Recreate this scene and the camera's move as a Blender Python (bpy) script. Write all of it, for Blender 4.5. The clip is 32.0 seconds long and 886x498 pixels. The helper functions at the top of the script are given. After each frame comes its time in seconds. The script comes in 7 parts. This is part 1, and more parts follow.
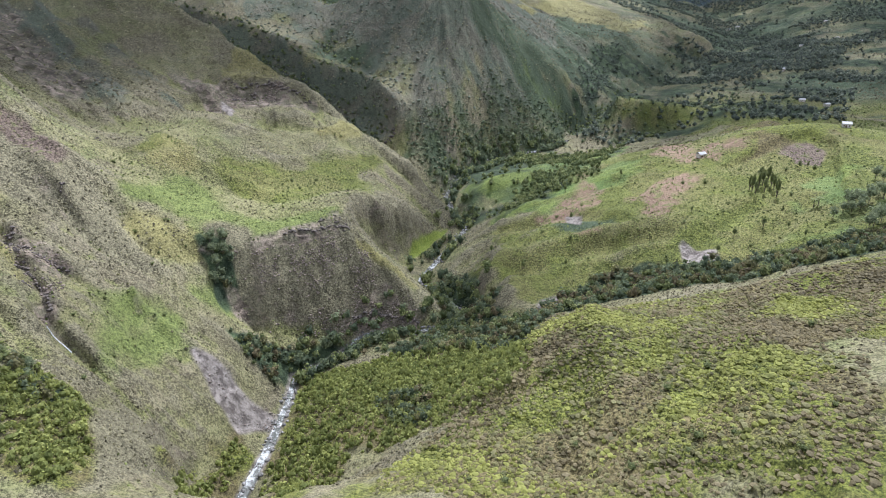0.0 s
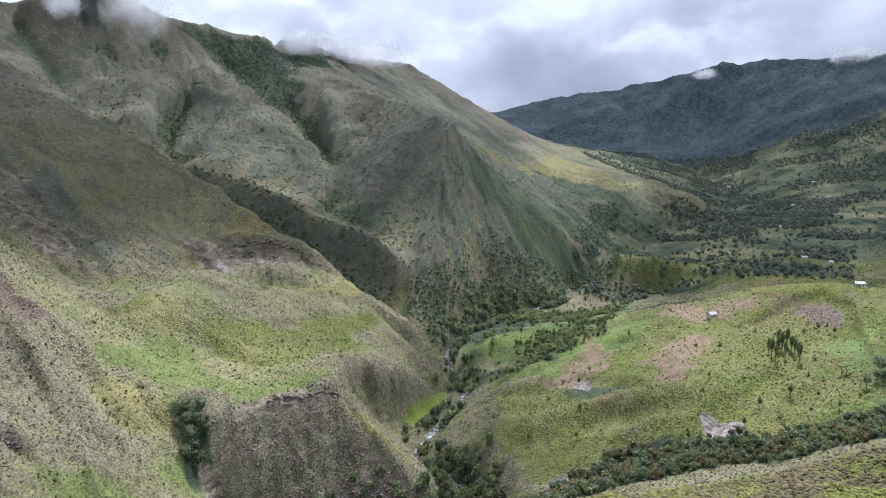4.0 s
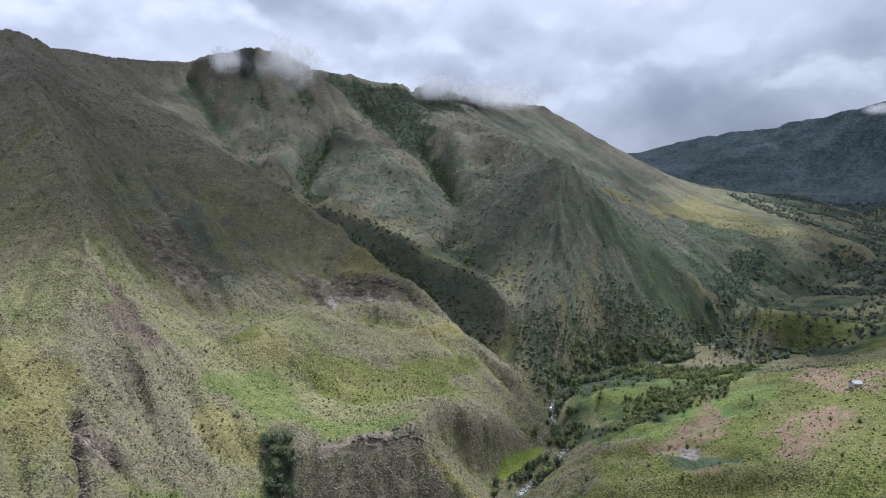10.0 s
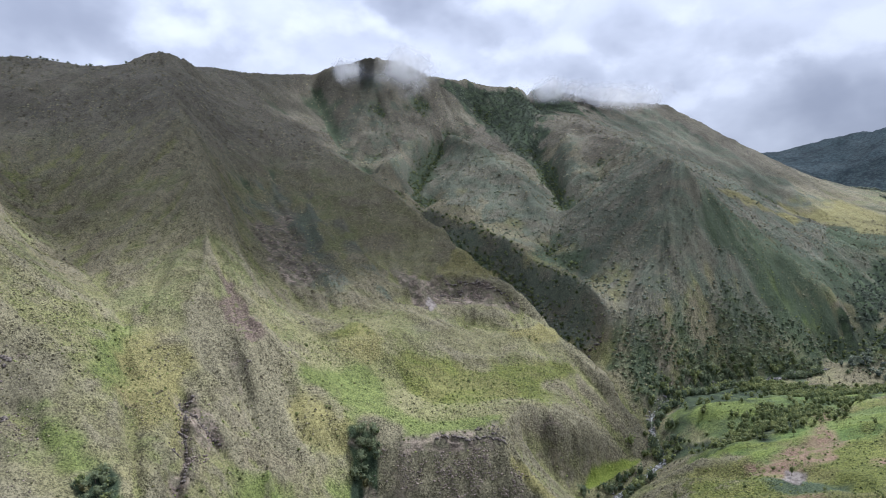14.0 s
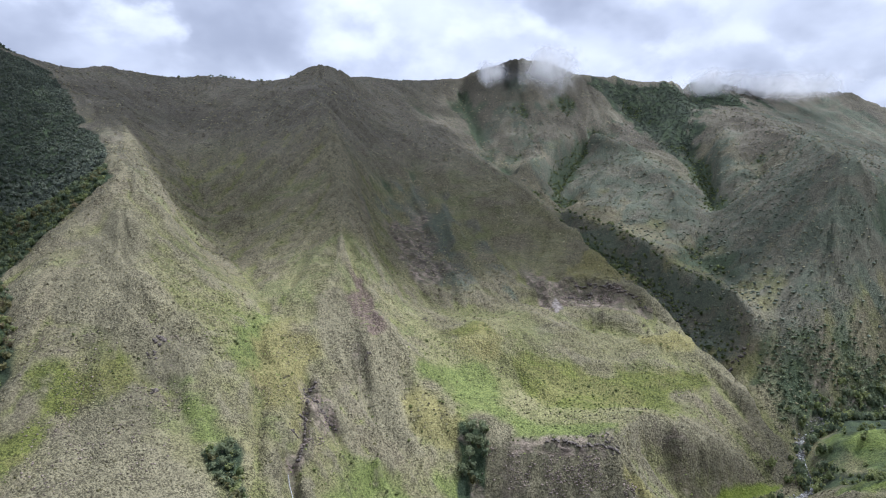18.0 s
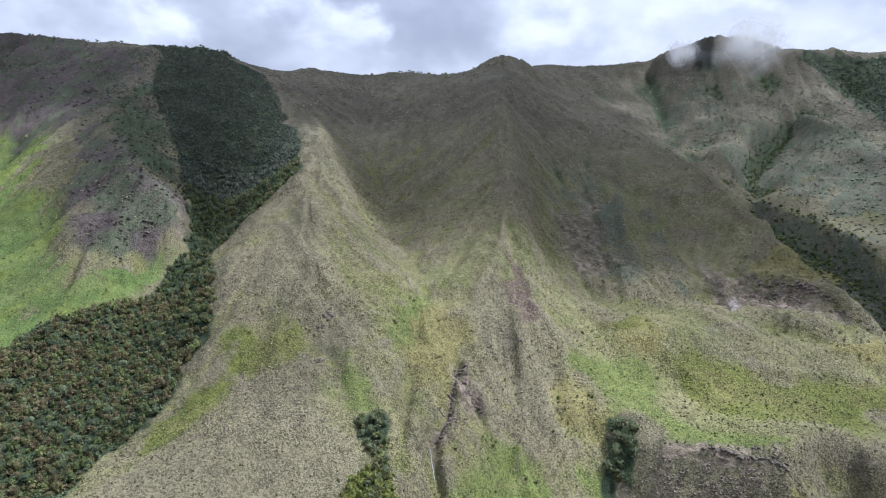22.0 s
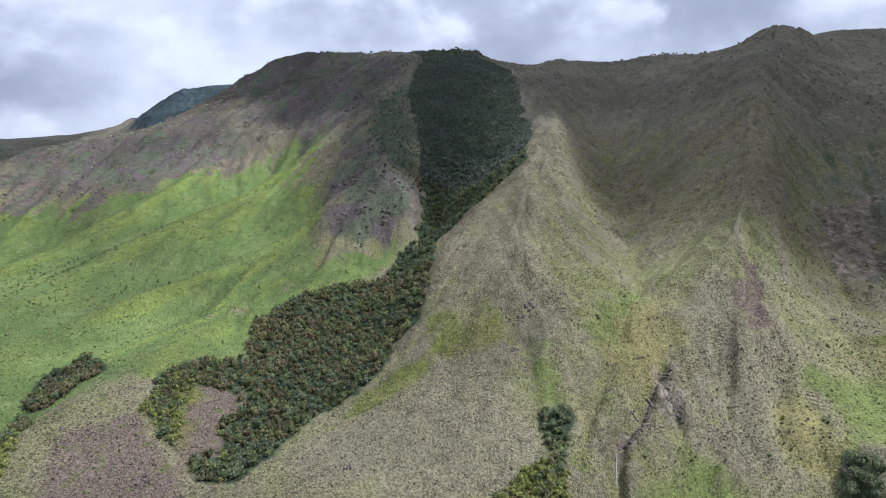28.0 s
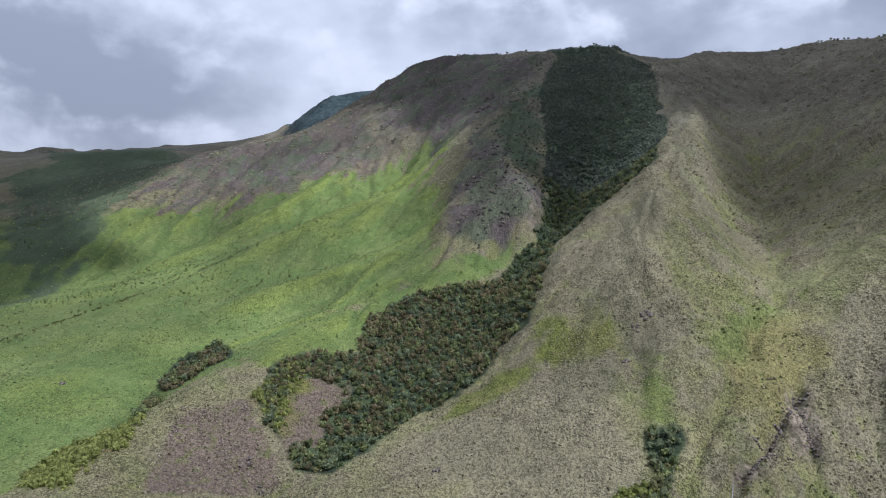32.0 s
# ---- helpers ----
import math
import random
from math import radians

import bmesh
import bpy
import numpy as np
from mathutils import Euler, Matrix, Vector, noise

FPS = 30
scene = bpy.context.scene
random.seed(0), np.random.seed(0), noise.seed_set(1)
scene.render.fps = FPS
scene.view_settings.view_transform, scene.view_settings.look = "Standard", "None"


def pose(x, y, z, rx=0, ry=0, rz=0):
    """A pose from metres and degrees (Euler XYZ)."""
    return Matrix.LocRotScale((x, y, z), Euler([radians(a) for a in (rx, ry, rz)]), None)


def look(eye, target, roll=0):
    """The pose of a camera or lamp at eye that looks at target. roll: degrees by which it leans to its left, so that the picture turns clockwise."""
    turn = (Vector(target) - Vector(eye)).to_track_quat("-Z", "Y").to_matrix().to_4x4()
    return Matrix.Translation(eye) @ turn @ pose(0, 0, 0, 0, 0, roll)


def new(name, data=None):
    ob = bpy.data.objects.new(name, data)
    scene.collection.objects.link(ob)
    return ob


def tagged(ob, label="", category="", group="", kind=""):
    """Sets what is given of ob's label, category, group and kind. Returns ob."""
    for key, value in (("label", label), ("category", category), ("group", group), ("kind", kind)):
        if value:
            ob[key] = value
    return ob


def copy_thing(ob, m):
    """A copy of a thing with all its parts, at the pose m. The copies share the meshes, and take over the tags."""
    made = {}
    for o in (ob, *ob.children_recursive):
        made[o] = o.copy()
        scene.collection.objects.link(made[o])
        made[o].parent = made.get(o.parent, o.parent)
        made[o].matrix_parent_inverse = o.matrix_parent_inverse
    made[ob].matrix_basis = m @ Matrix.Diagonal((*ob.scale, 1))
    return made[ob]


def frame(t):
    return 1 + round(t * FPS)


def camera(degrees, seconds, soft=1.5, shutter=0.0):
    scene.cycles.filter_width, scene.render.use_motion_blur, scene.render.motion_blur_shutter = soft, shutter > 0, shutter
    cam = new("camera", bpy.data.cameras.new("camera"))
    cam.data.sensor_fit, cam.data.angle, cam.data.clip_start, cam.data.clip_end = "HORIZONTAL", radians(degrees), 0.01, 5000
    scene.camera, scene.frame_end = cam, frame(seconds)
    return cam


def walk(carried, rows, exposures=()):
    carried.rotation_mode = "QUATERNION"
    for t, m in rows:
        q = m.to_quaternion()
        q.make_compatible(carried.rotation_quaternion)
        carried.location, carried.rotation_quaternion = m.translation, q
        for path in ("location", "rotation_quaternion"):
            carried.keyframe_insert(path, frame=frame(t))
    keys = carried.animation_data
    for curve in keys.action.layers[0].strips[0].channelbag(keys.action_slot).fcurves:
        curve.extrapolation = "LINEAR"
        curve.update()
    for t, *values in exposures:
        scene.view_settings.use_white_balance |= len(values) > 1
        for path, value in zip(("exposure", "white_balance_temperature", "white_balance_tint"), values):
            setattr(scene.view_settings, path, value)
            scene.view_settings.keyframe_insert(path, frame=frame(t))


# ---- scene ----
cam = camera(69.78, 32.0, soft=1.0)
PATH = (
    # seconds, x, y, z, tilt, turn to the left, lean
    (0.0, 0.22, 0.11, 219.85, 68.615, 0.050, -0.343),
    (0.5, 0.11, 3.24, 219.58, 70.342, 0.111, -0.322),
    (1.0, 0.02, 6.32, 219.35, 72.065, 0.145, -0.285),
    (1.5, -0.02, 9.38, 219.20, 73.815, 0.161, -0.243),
    (2.0, -0.00, 12.48, 219.13, 75.481, 0.167, -0.224),
    (2.5, 0.08, 15.76, 219.26, 77.153, 0.154, -0.234),
    (3.0, 0.52, 19.09, 219.46, 78.843, 0.147, -0.245),
    (3.5, 1.52, 22.24, 219.68, 80.540, 0.166, -0.247),
    (5.5, 7.87, 33.39, 220.40, 85.946, 0.528, -0.190),
    (6.0, 9.79, 35.37, 220.47, 86.148, 1.627, -0.162),
    (6.5, 12.03, 36.69, 220.49, 86.119, 2.950, -0.112),
    (7.0, 14.56, 37.51, 220.48, 86.077, 4.321, -0.044),
    (7.5, 17.34, 37.98, 220.48, 86.040, 5.698, 0.034),
    (8.0, 20.29, 38.22, 220.56, 85.986, 7.133, 0.110),
    (8.5, 23.33, 38.33, 220.75, 85.947, 8.575, 0.172),
    (9.0, 26.39, 38.35, 221.04, 85.907, 10.012, 0.207),
    (9.5, 29.46, 38.31, 221.36, 85.901, 11.423, 0.233),
    (10.0, 32.49, 38.24, 221.71, 85.887, 12.809, 0.232),
    (10.5, 35.48, 38.17, 222.04, 85.861, 14.181, 0.221),
    (11.0, 38.46, 38.14, 222.30, 85.832, 15.550, 0.210),
    (11.5, 41.44, 38.20, 222.45, 85.812, 16.918, 0.198),
    (12.0, 44.45, 38.42, 222.48, 85.819, 18.315, 0.184),
    (12.5, 47.50, 38.85, 222.38, 85.883, 19.716, 0.173),
    (13.0, 50.61, 39.54, 222.15, 85.963, 21.082, 0.167),
    (13.5, 53.76, 40.52, 221.79, 86.052, 22.478, 0.156),
    (14.0, 56.90, 41.81, 221.41, 86.163, 23.900, 0.141),
    (14.5, 59.99, 43.41, 221.09, 86.281, 25.364, 0.118),
    (16.5, 72.10, 50.77, 220.12, 86.640, 31.442, 0.011),
    (17.0, 74.94, 52.46, 219.91, 86.550, 33.566, -0.013),
    (17.5, 77.64, 53.97, 219.75, 86.429, 35.715, -0.003),
    (18.0, 80.23, 55.39, 219.65, 86.315, 37.853, 0.045),
    (18.5, 82.68, 56.82, 219.59, 86.204, 39.925, 0.117),
    (19.0, 84.99, 58.38, 219.53, 86.080, 42.054, 0.201),
    (19.5, 87.17, 60.15, 219.44, 85.953, 44.150, 0.258),
    (20.0, 89.29, 62.11, 219.34, 85.839, 46.269, 0.301),
    (20.5, 91.40, 64.20, 219.23, 85.720, 48.392, 0.330),
    (21.0, 93.56, 66.42, 219.12, 85.583, 50.487, 0.345),
    (21.5, 95.78, 68.72, 218.99, 85.446, 52.618, 0.348),
    (22.0, 98.09, 71.08, 218.84, 85.320, 54.737, 0.336),
    (22.5, 100.46, 73.53, 218.68, 85.209, 56.884, 0.312),
    (23.0, 102.83, 76.11, 218.52, 85.127, 58.973, 0.285),
    (23.5, 105.15, 78.89, 218.47, 84.993, 61.139, 0.250),
    (24.0, 107.32, 81.90, 218.40, 84.903, 63.258, 0.234),
    (24.5, 109.19, 85.11, 218.27, 84.835, 65.414, 0.253),
    (25.0, 110.63, 88.49, 218.10, 84.752, 67.607, 0.294),
    (25.5, 111.50, 91.93, 217.97, 84.609, 69.733, 0.315),
    (27.5, 112.19, 105.42, 218.20, 84.528, 76.558, -0.134),
    (28.0, 112.05, 108.71, 218.25, 84.544, 78.203, -0.172),
    (28.5, 111.68, 111.95, 218.20, 84.558, 79.823, -0.141),
    (29.0, 111.20, 115.08, 218.08, 84.567, 81.453, -0.106),
    (29.5, 110.62, 118.10, 217.96, 84.599, 83.059, -0.085),
    (30.0, 109.93, 121.03, 217.82, 84.591, 84.600, -0.076),
    (30.5, 109.13, 123.88, 217.69, 84.609, 86.193, -0.077),
    (31.0, 108.18, 126.67, 217.54, 84.633, 87.803, -0.075),
    (31.5, 107.06, 129.41, 217.38, 84.670, 89.424, -0.078),
    (32.0, 105.84, 132.12, 217.20, 84.734, 91.021, -0.081),
)
walk(cam, [(t, pose(x, y, z, 0, 0, turn) @ pose(0, 0, 0, tilt, 0, 0) @ pose(0, 0, 0, 0, 0, lean)) for t, x, y, z, tilt, turn, lean in PATH],
     exposures=((0, 0.05, 5480, 15), (3, 0.1, 5480, 15), (6, -0.40, 5450, 15), (10, -0.40, 5450, 15), (14, -0.22, 5470, 15), (19, -0.17, 5430, 15), (25, -0.2, 5430, 15), (32, -0.54, 5470, 15)))

# ---- sky, clouds in it, and the sun ----
SUN_TO = Vector((0.24, 0.51, 0.83)).normalized()
world = bpy.data.worlds.new("cloudy_sky")
scene.world = world
world.use_nodes = True
wn, wl = world.node_tree.nodes, world.node_tree.links
wn.clear()


def wnode(kind, **values):
    n = wn.new(kind)
    for key, value in values.items():
        n.inputs[key].default_value = value
    return n


sky = wn.new("ShaderNodeTexSky")
sky.sky_type, sky.sun_disc = "NISHITA", False
sky.sun_elevation = math.asin(SUN_TO.z)
sky.sun_rotation = math.atan2(SUN_TO.x, SUN_TO.y)
sky.altitude, sky.dust_density = 1500, 1.5
sky_dim = wnode("ShaderNodeVectorMath")
sky_dim.operation = "SCALE"
sky_dim.inputs["Scale"].default_value = 0.12
wl.new(sky.outputs[0], sky_dim.inputs[0])
tc = wn.new("ShaderNodeTexCoord")
sep = wn.new("ShaderNodeSeparateXYZ")
wl.new(tc.outputs["Generated"], sep.inputs[0])


def wmath(op, a, b):
    n = wn.new("ShaderNodeMath")
    n.operation = op
    for i, v in enumerate((a, b)):
        if isinstance(v, (int, float)):
            n.inputs[i].default_value = v
        else:
            wl.new(v, n.inputs[i])
    return n.outputs[0]


# heaped clouds: the same noise taken a little higher up tells which side of a heap is lit
def heaps(scale, detail, rise):
    m = wn.new("ShaderNodeMapping")
    m.inputs["Scale"].default_value = (scale, scale, scale * 1.5)
    m.inputs["Location"].default_value = (3.1, 1.7, 0.4 + rise)
    wl.new(tc.outputs["Generated"], m.inputs["Vector"])
    n = wnode("ShaderNodeTexNoise", Scale=1.0, Detail=detail, Roughness=0.5, Distortion=0.1)
    wl.new(m.outputs[0], n.inputs["Vector"])
    return n.outputs[0]


def wramp(value, low, low_colour, high, high_colour):
    n = wn.new("ShaderNodeValToRGB")
    n.color_ramp.interpolation = "EASE"
    wl.new(value, n.inputs[0])
    n.color_ramp.elements[0].position, n.color_ramp.elements[0].color = low, (*low_colour, 1)
    n.color_ramp.elements[1].position, n.color_ramp.elements[1].color = high, (*high_colour, 1)
    return n.outputs[0]


def wmix(fac, a, b):
    n = wn.new("ShaderNodeMixRGB")
    for v, socket in zip((fac, a, b), n.inputs):
        if isinstance(v, float):
            socket.default_value = v
        else:
            wl.new(v, socket)
    return n.outputs[0]


# a grey layer behind, and white heaps before it
big, puffs, above = heaps(2.3, 5, 0.0), heaps(5.6, 8, 0.0), heaps(5.6, 8, 0.22)
lit = wmath("ADD", wmath("SUBTRACT", puffs, above), wmath("MULTIPLY", big, 0.5))
layer = wramp(wmath("ADD", wmath("MULTIPLY", big, 0.75), wmath("MULTIPLY", puffs, 0.25)), 0.40, (0.40, 0.415, 0.455), 0.60, (0.80, 0.81, 0.825))
heap = wramp(lit, 0.10, (0.56, 0.575, 0.61), 0.42, (0.90, 0.905, 0.91))
mask = wramp(wmath("ADD", wmath("MULTIPLY", puffs, 0.7), wmath("MULTIPLY", big, 0.3)), 0.49, (0, 0, 0), 0.58, (0.9, 0.9, 0.9))
blend = wmix(0.95, sky_dim.outputs[0], wmix(mask, layer, heap))
back = wnode("ShaderNodeBackground", Strength=1.13)
# the overcast brightens evenly towards the zenith, and is thinner in the west
glow = wn.new("ShaderNodeVectorMath")
glow.operation = "SCALE"
wl.new(blend, glow.inputs[0])
even = wmath("ADD", wmath("MULTIPLY", wmath("MAXIMUM", sep.outputs["Z"], 0.0), 1.0), 0.83)
wl.new(wmath("ADD", even, wmath("MULTIPLY", sep.outputs["X"], -0.19)), glow.inputs["Scale"])
wl.new(glow.outputs[0], back.inputs[0])
wo = wn.new("ShaderNodeOutputWorld")
wl.new(back.outputs[0], wo.inputs[0])

lamp = bpy.data.lights.new("sun", "SUN")
lamp.energy, lamp.angle, lamp.color = 6.6, radians(0.6), (1.0, 0.95, 0.86)
sun = new("sun", lamp)
sun.matrix_world = look((0, 0, 900), Vector((0, 0, 900)) - SUN_TO)

# ---- materials ----
class Shade:
    """A node material with short ways to add and join nodes."""

    def __init__(self, name, rough=0.9):
        self.mat = bpy.data.materials.new(name)
        self.mat.use_nodes = True
        self.tree = self.mat.node_tree
        self.bsdf = self.tree.nodes["Principled BSDF"]
        self.out = self.tree.nodes["Material Output"]
        self.bsdf.inputs["Roughness"].default_value = rough
        self.bsdf.inputs["Specular IOR Level"].default_value = 0.2
        self.geo = self.add("ShaderNodeNewGeometry")

    def add(self, kind):
        return self.tree.nodes.new(kind)

    def put(self, value, socket):
        if isinstance(value, bpy.types.NodeSocket):
            self.tree.links.new(value, socket)
        elif isinstance(value, tuple) and len(value) == 3:
            socket.default_value = (*value, 1)
        else:
            socket.default_value = value

    def noise(self, wave, detail=4, rough=0.55, stretch=(1, 1, 1), twist=0.0):
        m = self.add("ShaderNodeMapping")
        self.put(self.geo.outputs["Position"], m.inputs["Vector"])
        m.inputs["Scale"].default_value = tuple(s / wave for s in stretch)
        n = self.add("ShaderNodeTexNoise")
        self.put(m.outputs[0], n.inputs["Vector"])
        n.inputs["Scale"].default_value, n.inputs["Detail"].default_value = 1.0, detail
        n.inputs["Roughness"].default_value, n.inputs["Distortion"].default_value = rough, twist
        return n.outputs[0]

    def cells(self, wave, feature="F1"):
        m = self.add("ShaderNodeMapping")
        self.put(self.geo.outputs["Position"], m.inputs["Vector"])
        m.inputs["Scale"].default_value = (1 / wave,) * 3
        n = self.add("ShaderNodeTexVoronoi")
        n.feature = feature
        self.put(m.outputs[0], n.inputs["Vector"])
        n.inputs["Scale"].default_value = 1.0
        return n.outputs["Distance"]

    def attr(self, name):
        n = self.add("ShaderNodeAttribute")
        n.attribute_name = name
        return n.outputs["Fac"]

    def math(self, op, a, b=0.0, c=0.0):
        n = self.add("ShaderNodeMath")
        n.operation = op
        for value, socket in zip((a, b, c), n.inputs):
            self.put(value, socket)
        return n.outputs[0]

    def span(self, value, low, high, to_low=0.0, to_high=1.0):
        n = self.add("ShaderNodeMapRange")
        n.interpolation_type = "SMOOTHSTEP"
        for v, key in ((value, "Value"), (low, "From Min"), (high, "From Max"), (to_low, "To Min"), (to_high, "To Max")):
            self.put(v, n.inputs[key])
        return n.outputs[0]

    def mix(self, how, a, b, kind="MIX"):
        n = self.add("ShaderNodeMixRGB")
        n.blend_type = kind
        for value, socket in zip((how, a, b), n.inputs):
            self.put(value, socket)
        return n.outputs[0]

    def bump(self, heights, depth, strength=1.0):
        n = self.add("ShaderNodeBump")
        n.inputs["Distance"].default_value, n.inputs["Strength"].default_value = depth, strength
        self.put(heights, n.inputs["Height"])
        self.put(n.outputs[0], self.bsdf.inputs["Normal"])

    def colour(self, value):
        self.put(value, self.bsdf.inputs["Base Color"])
        return self.mat


def slopes_material():
    s = Shade("mountain_grass", 0.95)
    speck, tuft, clump = s.noise(0.6, 3, 0.6), s.noise(1.3, 4, 0.62), s.noise(7, 4, 0.6)
    patch, broad = s.noise(38, 5, 0.58, twist=0.4), s.noise(150, 3)
    dots = s.span(s.cells(2.2), 0.05, 0.36)
    # tufted stretches and smooth ones
    rough = s.span(s.noise(55, 4, 0.6, twist=0.6), 0.38, 0.62)
    low, high = s.span(rough, 0, 1, 0.41, 0.45), s.span(rough, 0, 1, 0.59, 0.55)
    middling = s.noise(3.2, 3, 0.6)
    grain = s.math("ADD", s.math("ADD", s.math("MULTIPLY", tuft, 0.44), s.math("MULTIPLY", speck, 0.44)), s.math("MULTIPLY", middling, 0.12))

    def cloth(dark, light, weight=1.0):
        """Plant cover from a dark and a light colour, broken up by tufts and clumps."""
        k = s.math("ADD", s.math("MULTIPLY", grain, 0.9), s.math("MULTIPLY", clump, 0.1))
        return s.mix(s.span(k, low, high, 0.06, 0.97), dark, light)

    drift = s.math("ADD", s.math("MULTIPLY", patch, 0.55), s.math("MULTIPLY", s.noise(95, 3, twist=0.5), 0.45))
    dry = s.mix(s.span(drift, 0.42, 0.58), cloth((0.070, 0.060, 0.038), (0.268, 0.238, 0.146)), cloth((0.058, 0.055, 0.027), (0.258, 0.243, 0.122)))
    dry = s.mix(s.span(s.noise(62, 4, 0.6, twist=0.8), 0.52, 0.64, 0.0, 0.6), dry, cloth((0.058, 0.070, 0.024), (0.212, 0.232, 0.084)))
    dry = s.mix(s.span(s.noise(48, 4, 0.6, twist=0.8), 0.54, 0.66, 0.0, 0.22), dry, cloth((0.080, 0.070, 0.056), (0.290, 0.258, 0.205)))
    place = s.add("ShaderNodeSeparateXYZ")
    s.put(s.geo.outputs["Position"], place.inputs[0])
    # the upper slopes are drier and stonier, and coloured darker to suit their cloud shade
    dry = s.mix(s.span(s.math("ADD", place.outputs["Z"], s.math("MULTIPLY", patch, 90)), 235, 390, 0.0, 0.8), dry, cloth((0.050, 0.044, 0.035), (0.225, 0.203, 0.155)))
    green = s.mix(s.span(patch, 0.40, 0.64), cloth((0.054, 0.088, 0.024), (0.152, 0.212, 0.060)), cloth((0.070, 0.098, 0.028), (0.196, 0.240, 0.078)))
    # meadow painted brighter on its ribs, in place of light catching them
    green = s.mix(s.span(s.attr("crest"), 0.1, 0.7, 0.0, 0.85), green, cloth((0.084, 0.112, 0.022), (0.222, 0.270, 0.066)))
    lush = cloth((0.032, 0.050, 0.028), (0.092, 0.120, 0.062))
    fern = s.mix(s.span(patch, 0.42, 0.58), cloth((0.042, 0.052, 0.013), (0.205, 0.220, 0.046)), cloth((0.052, 0.044, 0.020), (0.205, 0.172, 0.078)))
    olive = s.mix(s.span(patch, 0.42, 0.60), cloth((0.070, 0.074, 0.028), (0.240, 0.240, 0.095)), cloth((0.082, 0.080, 0.036), (0.275, 0.258, 0.125)))
    sward = s.mix(s.span(patch, 0.44, 0.58), cloth((0.046, 0.058, 0.013), (0.190, 0.204, 0.050)), cloth((0.060, 0.062, 0.020), (0.214, 0.208, 0.070)))
    # heath, kept dark to carry part of the hilltop's cloud shade
    heath = s.mix(s.span(patch, 0.44, 0.58), cloth((0.046, 0.038, 0.036), (0.165, 0.138, 0.126)), cloth((0.044, 0.054, 0.036), (0.138, 0.154, 0.096)))
    straw = cloth((0.100, 0.090, 0.034), (0.285, 0.260, 0.105))
    grey = cloth((0.068, 0.061, 0.038), (0.254, 0.231, 0.142))
    turf = cloth((0.058, 0.076, 0.022), (0.200, 0.232, 0.070))
    # scrub, with a little distance haze mixed into its grey-green
    scrub = s.mix(s.span(patch, 0.42, 0.60), cloth((0.048, 0.060, 0.044), (0.165, 0.182, 0.122)), cloth((0.056, 0.055, 0.040), (0.205, 0.194, 0.136)))
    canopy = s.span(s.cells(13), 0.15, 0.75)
    # far forest mixed bluer: the haze of distance is put into its colour
    hazed_wood = s.mix(canopy, cloth((0.034, 0.056, 0.062), (0.086, 0.118, 0.118)), cloth((0.016, 0.029, 0.037), (0.046, 0.068, 0.074)))
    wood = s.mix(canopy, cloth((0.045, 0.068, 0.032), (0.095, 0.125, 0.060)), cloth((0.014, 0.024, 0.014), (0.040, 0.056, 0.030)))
    bare = s.mix(s.span(clump, 0.52, 0.66), cloth((0.060, 0.044, 0.034), (0.222, 0.172, 0.132)), cloth((0.060, 0.064, 0.025), (0.150, 0.150, 0.065)))
    layers = s.noise(5, 5, 0.65, (0.6, 0.6, 1.2), 0.9)
    stone = s.mix(s.span(layers, 0.38, 0.64), (0.080, 0.064, 0.050), (0.350, 0.282, 0.220))
    stone = s.mix(s.math("MULTIPLY", s.span(clump, 0.44, 0.58), 0.75), stone, cloth((0.06, 0.058, 0.035), (0.19, 0.180, 0.110)))
    soil = s.mix(s.span(grain, 0.35, 0.65), (0.140, 0.092, 0.062), (0.310, 0.215, 0.150))
    soil = s.mix(s.math("MULTIPLY", s.span(clump, 0.48, 0.60), 0.7), soil, cloth((0.06, 0.075, 0.02), (0.16, 0.19, 0.05)))
    pale = s.mix(s.span(s.noise(4, 5, 0.6, (1, 1, 0.4)), 0.36, 0.66), (0.125, 0.106, 0.092), (0.340, 0.302, 0.266))
    field = s.mix(s.span(tuft, 0.35, 0.65), (0.112, 0.148, 0.020), (0.212, 0.248, 0.045))

    ragged = s.math("ADD", s.math("MULTIPLY", s.math("SUBTRACT", clump, 0.5), 0.45), s.math("MULTIPLY", s.math("SUBTRACT", s.noise(22, 4, 0.6, twist=0.5), 0.5), 1.1))

    def edge(name, wobble=0.5):
        k = s.math("ADD", s.attr(name), s.math("MULTIPLY", ragged, wobble * 1.4))
        return s.span(k, 0.22, 0.80)

    out = dry
    for name, look_of in (("olive", olive), ("sward", sward), ("grey", grey), ("turf", turf), ("scrub", scrub), ("green", green), ("lush", lush), ("fern", fern), ("straw", straw), ("bare", bare), ("heath", heath), ("brush", fern), ("wood", wood), ("hazed_wood", hazed_wood)):
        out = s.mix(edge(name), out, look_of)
    out = s.mix(edge("rock", 0.8), out, stone)
    out = s.mix(edge("soil", 0.7), out, soil)
    out = s.mix(edge("pale", 0.4), out, pale)
    out = s.mix(edge("field", 0.2), out, field)
    # small dark shrubs between the grass, and slow drifts of tone
    shy = s.math("MAXIMUM", s.attr("field"), s.attr("pale"))
    spots = s.math("MULTIPLY", s.math("SUBTRACT", 1.0, dots), s.math("MULTIPLY", s.span(s.noise(17, 3), 0.44, 0.66), s.math("SUBTRACT", 1.0, shy)))
    out = s.mix(s.math("MULTIPLY", spots, 0.5), out, (0.022, 0.030, 0.012))
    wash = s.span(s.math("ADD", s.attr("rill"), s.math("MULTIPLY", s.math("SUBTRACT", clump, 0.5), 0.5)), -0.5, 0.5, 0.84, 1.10)
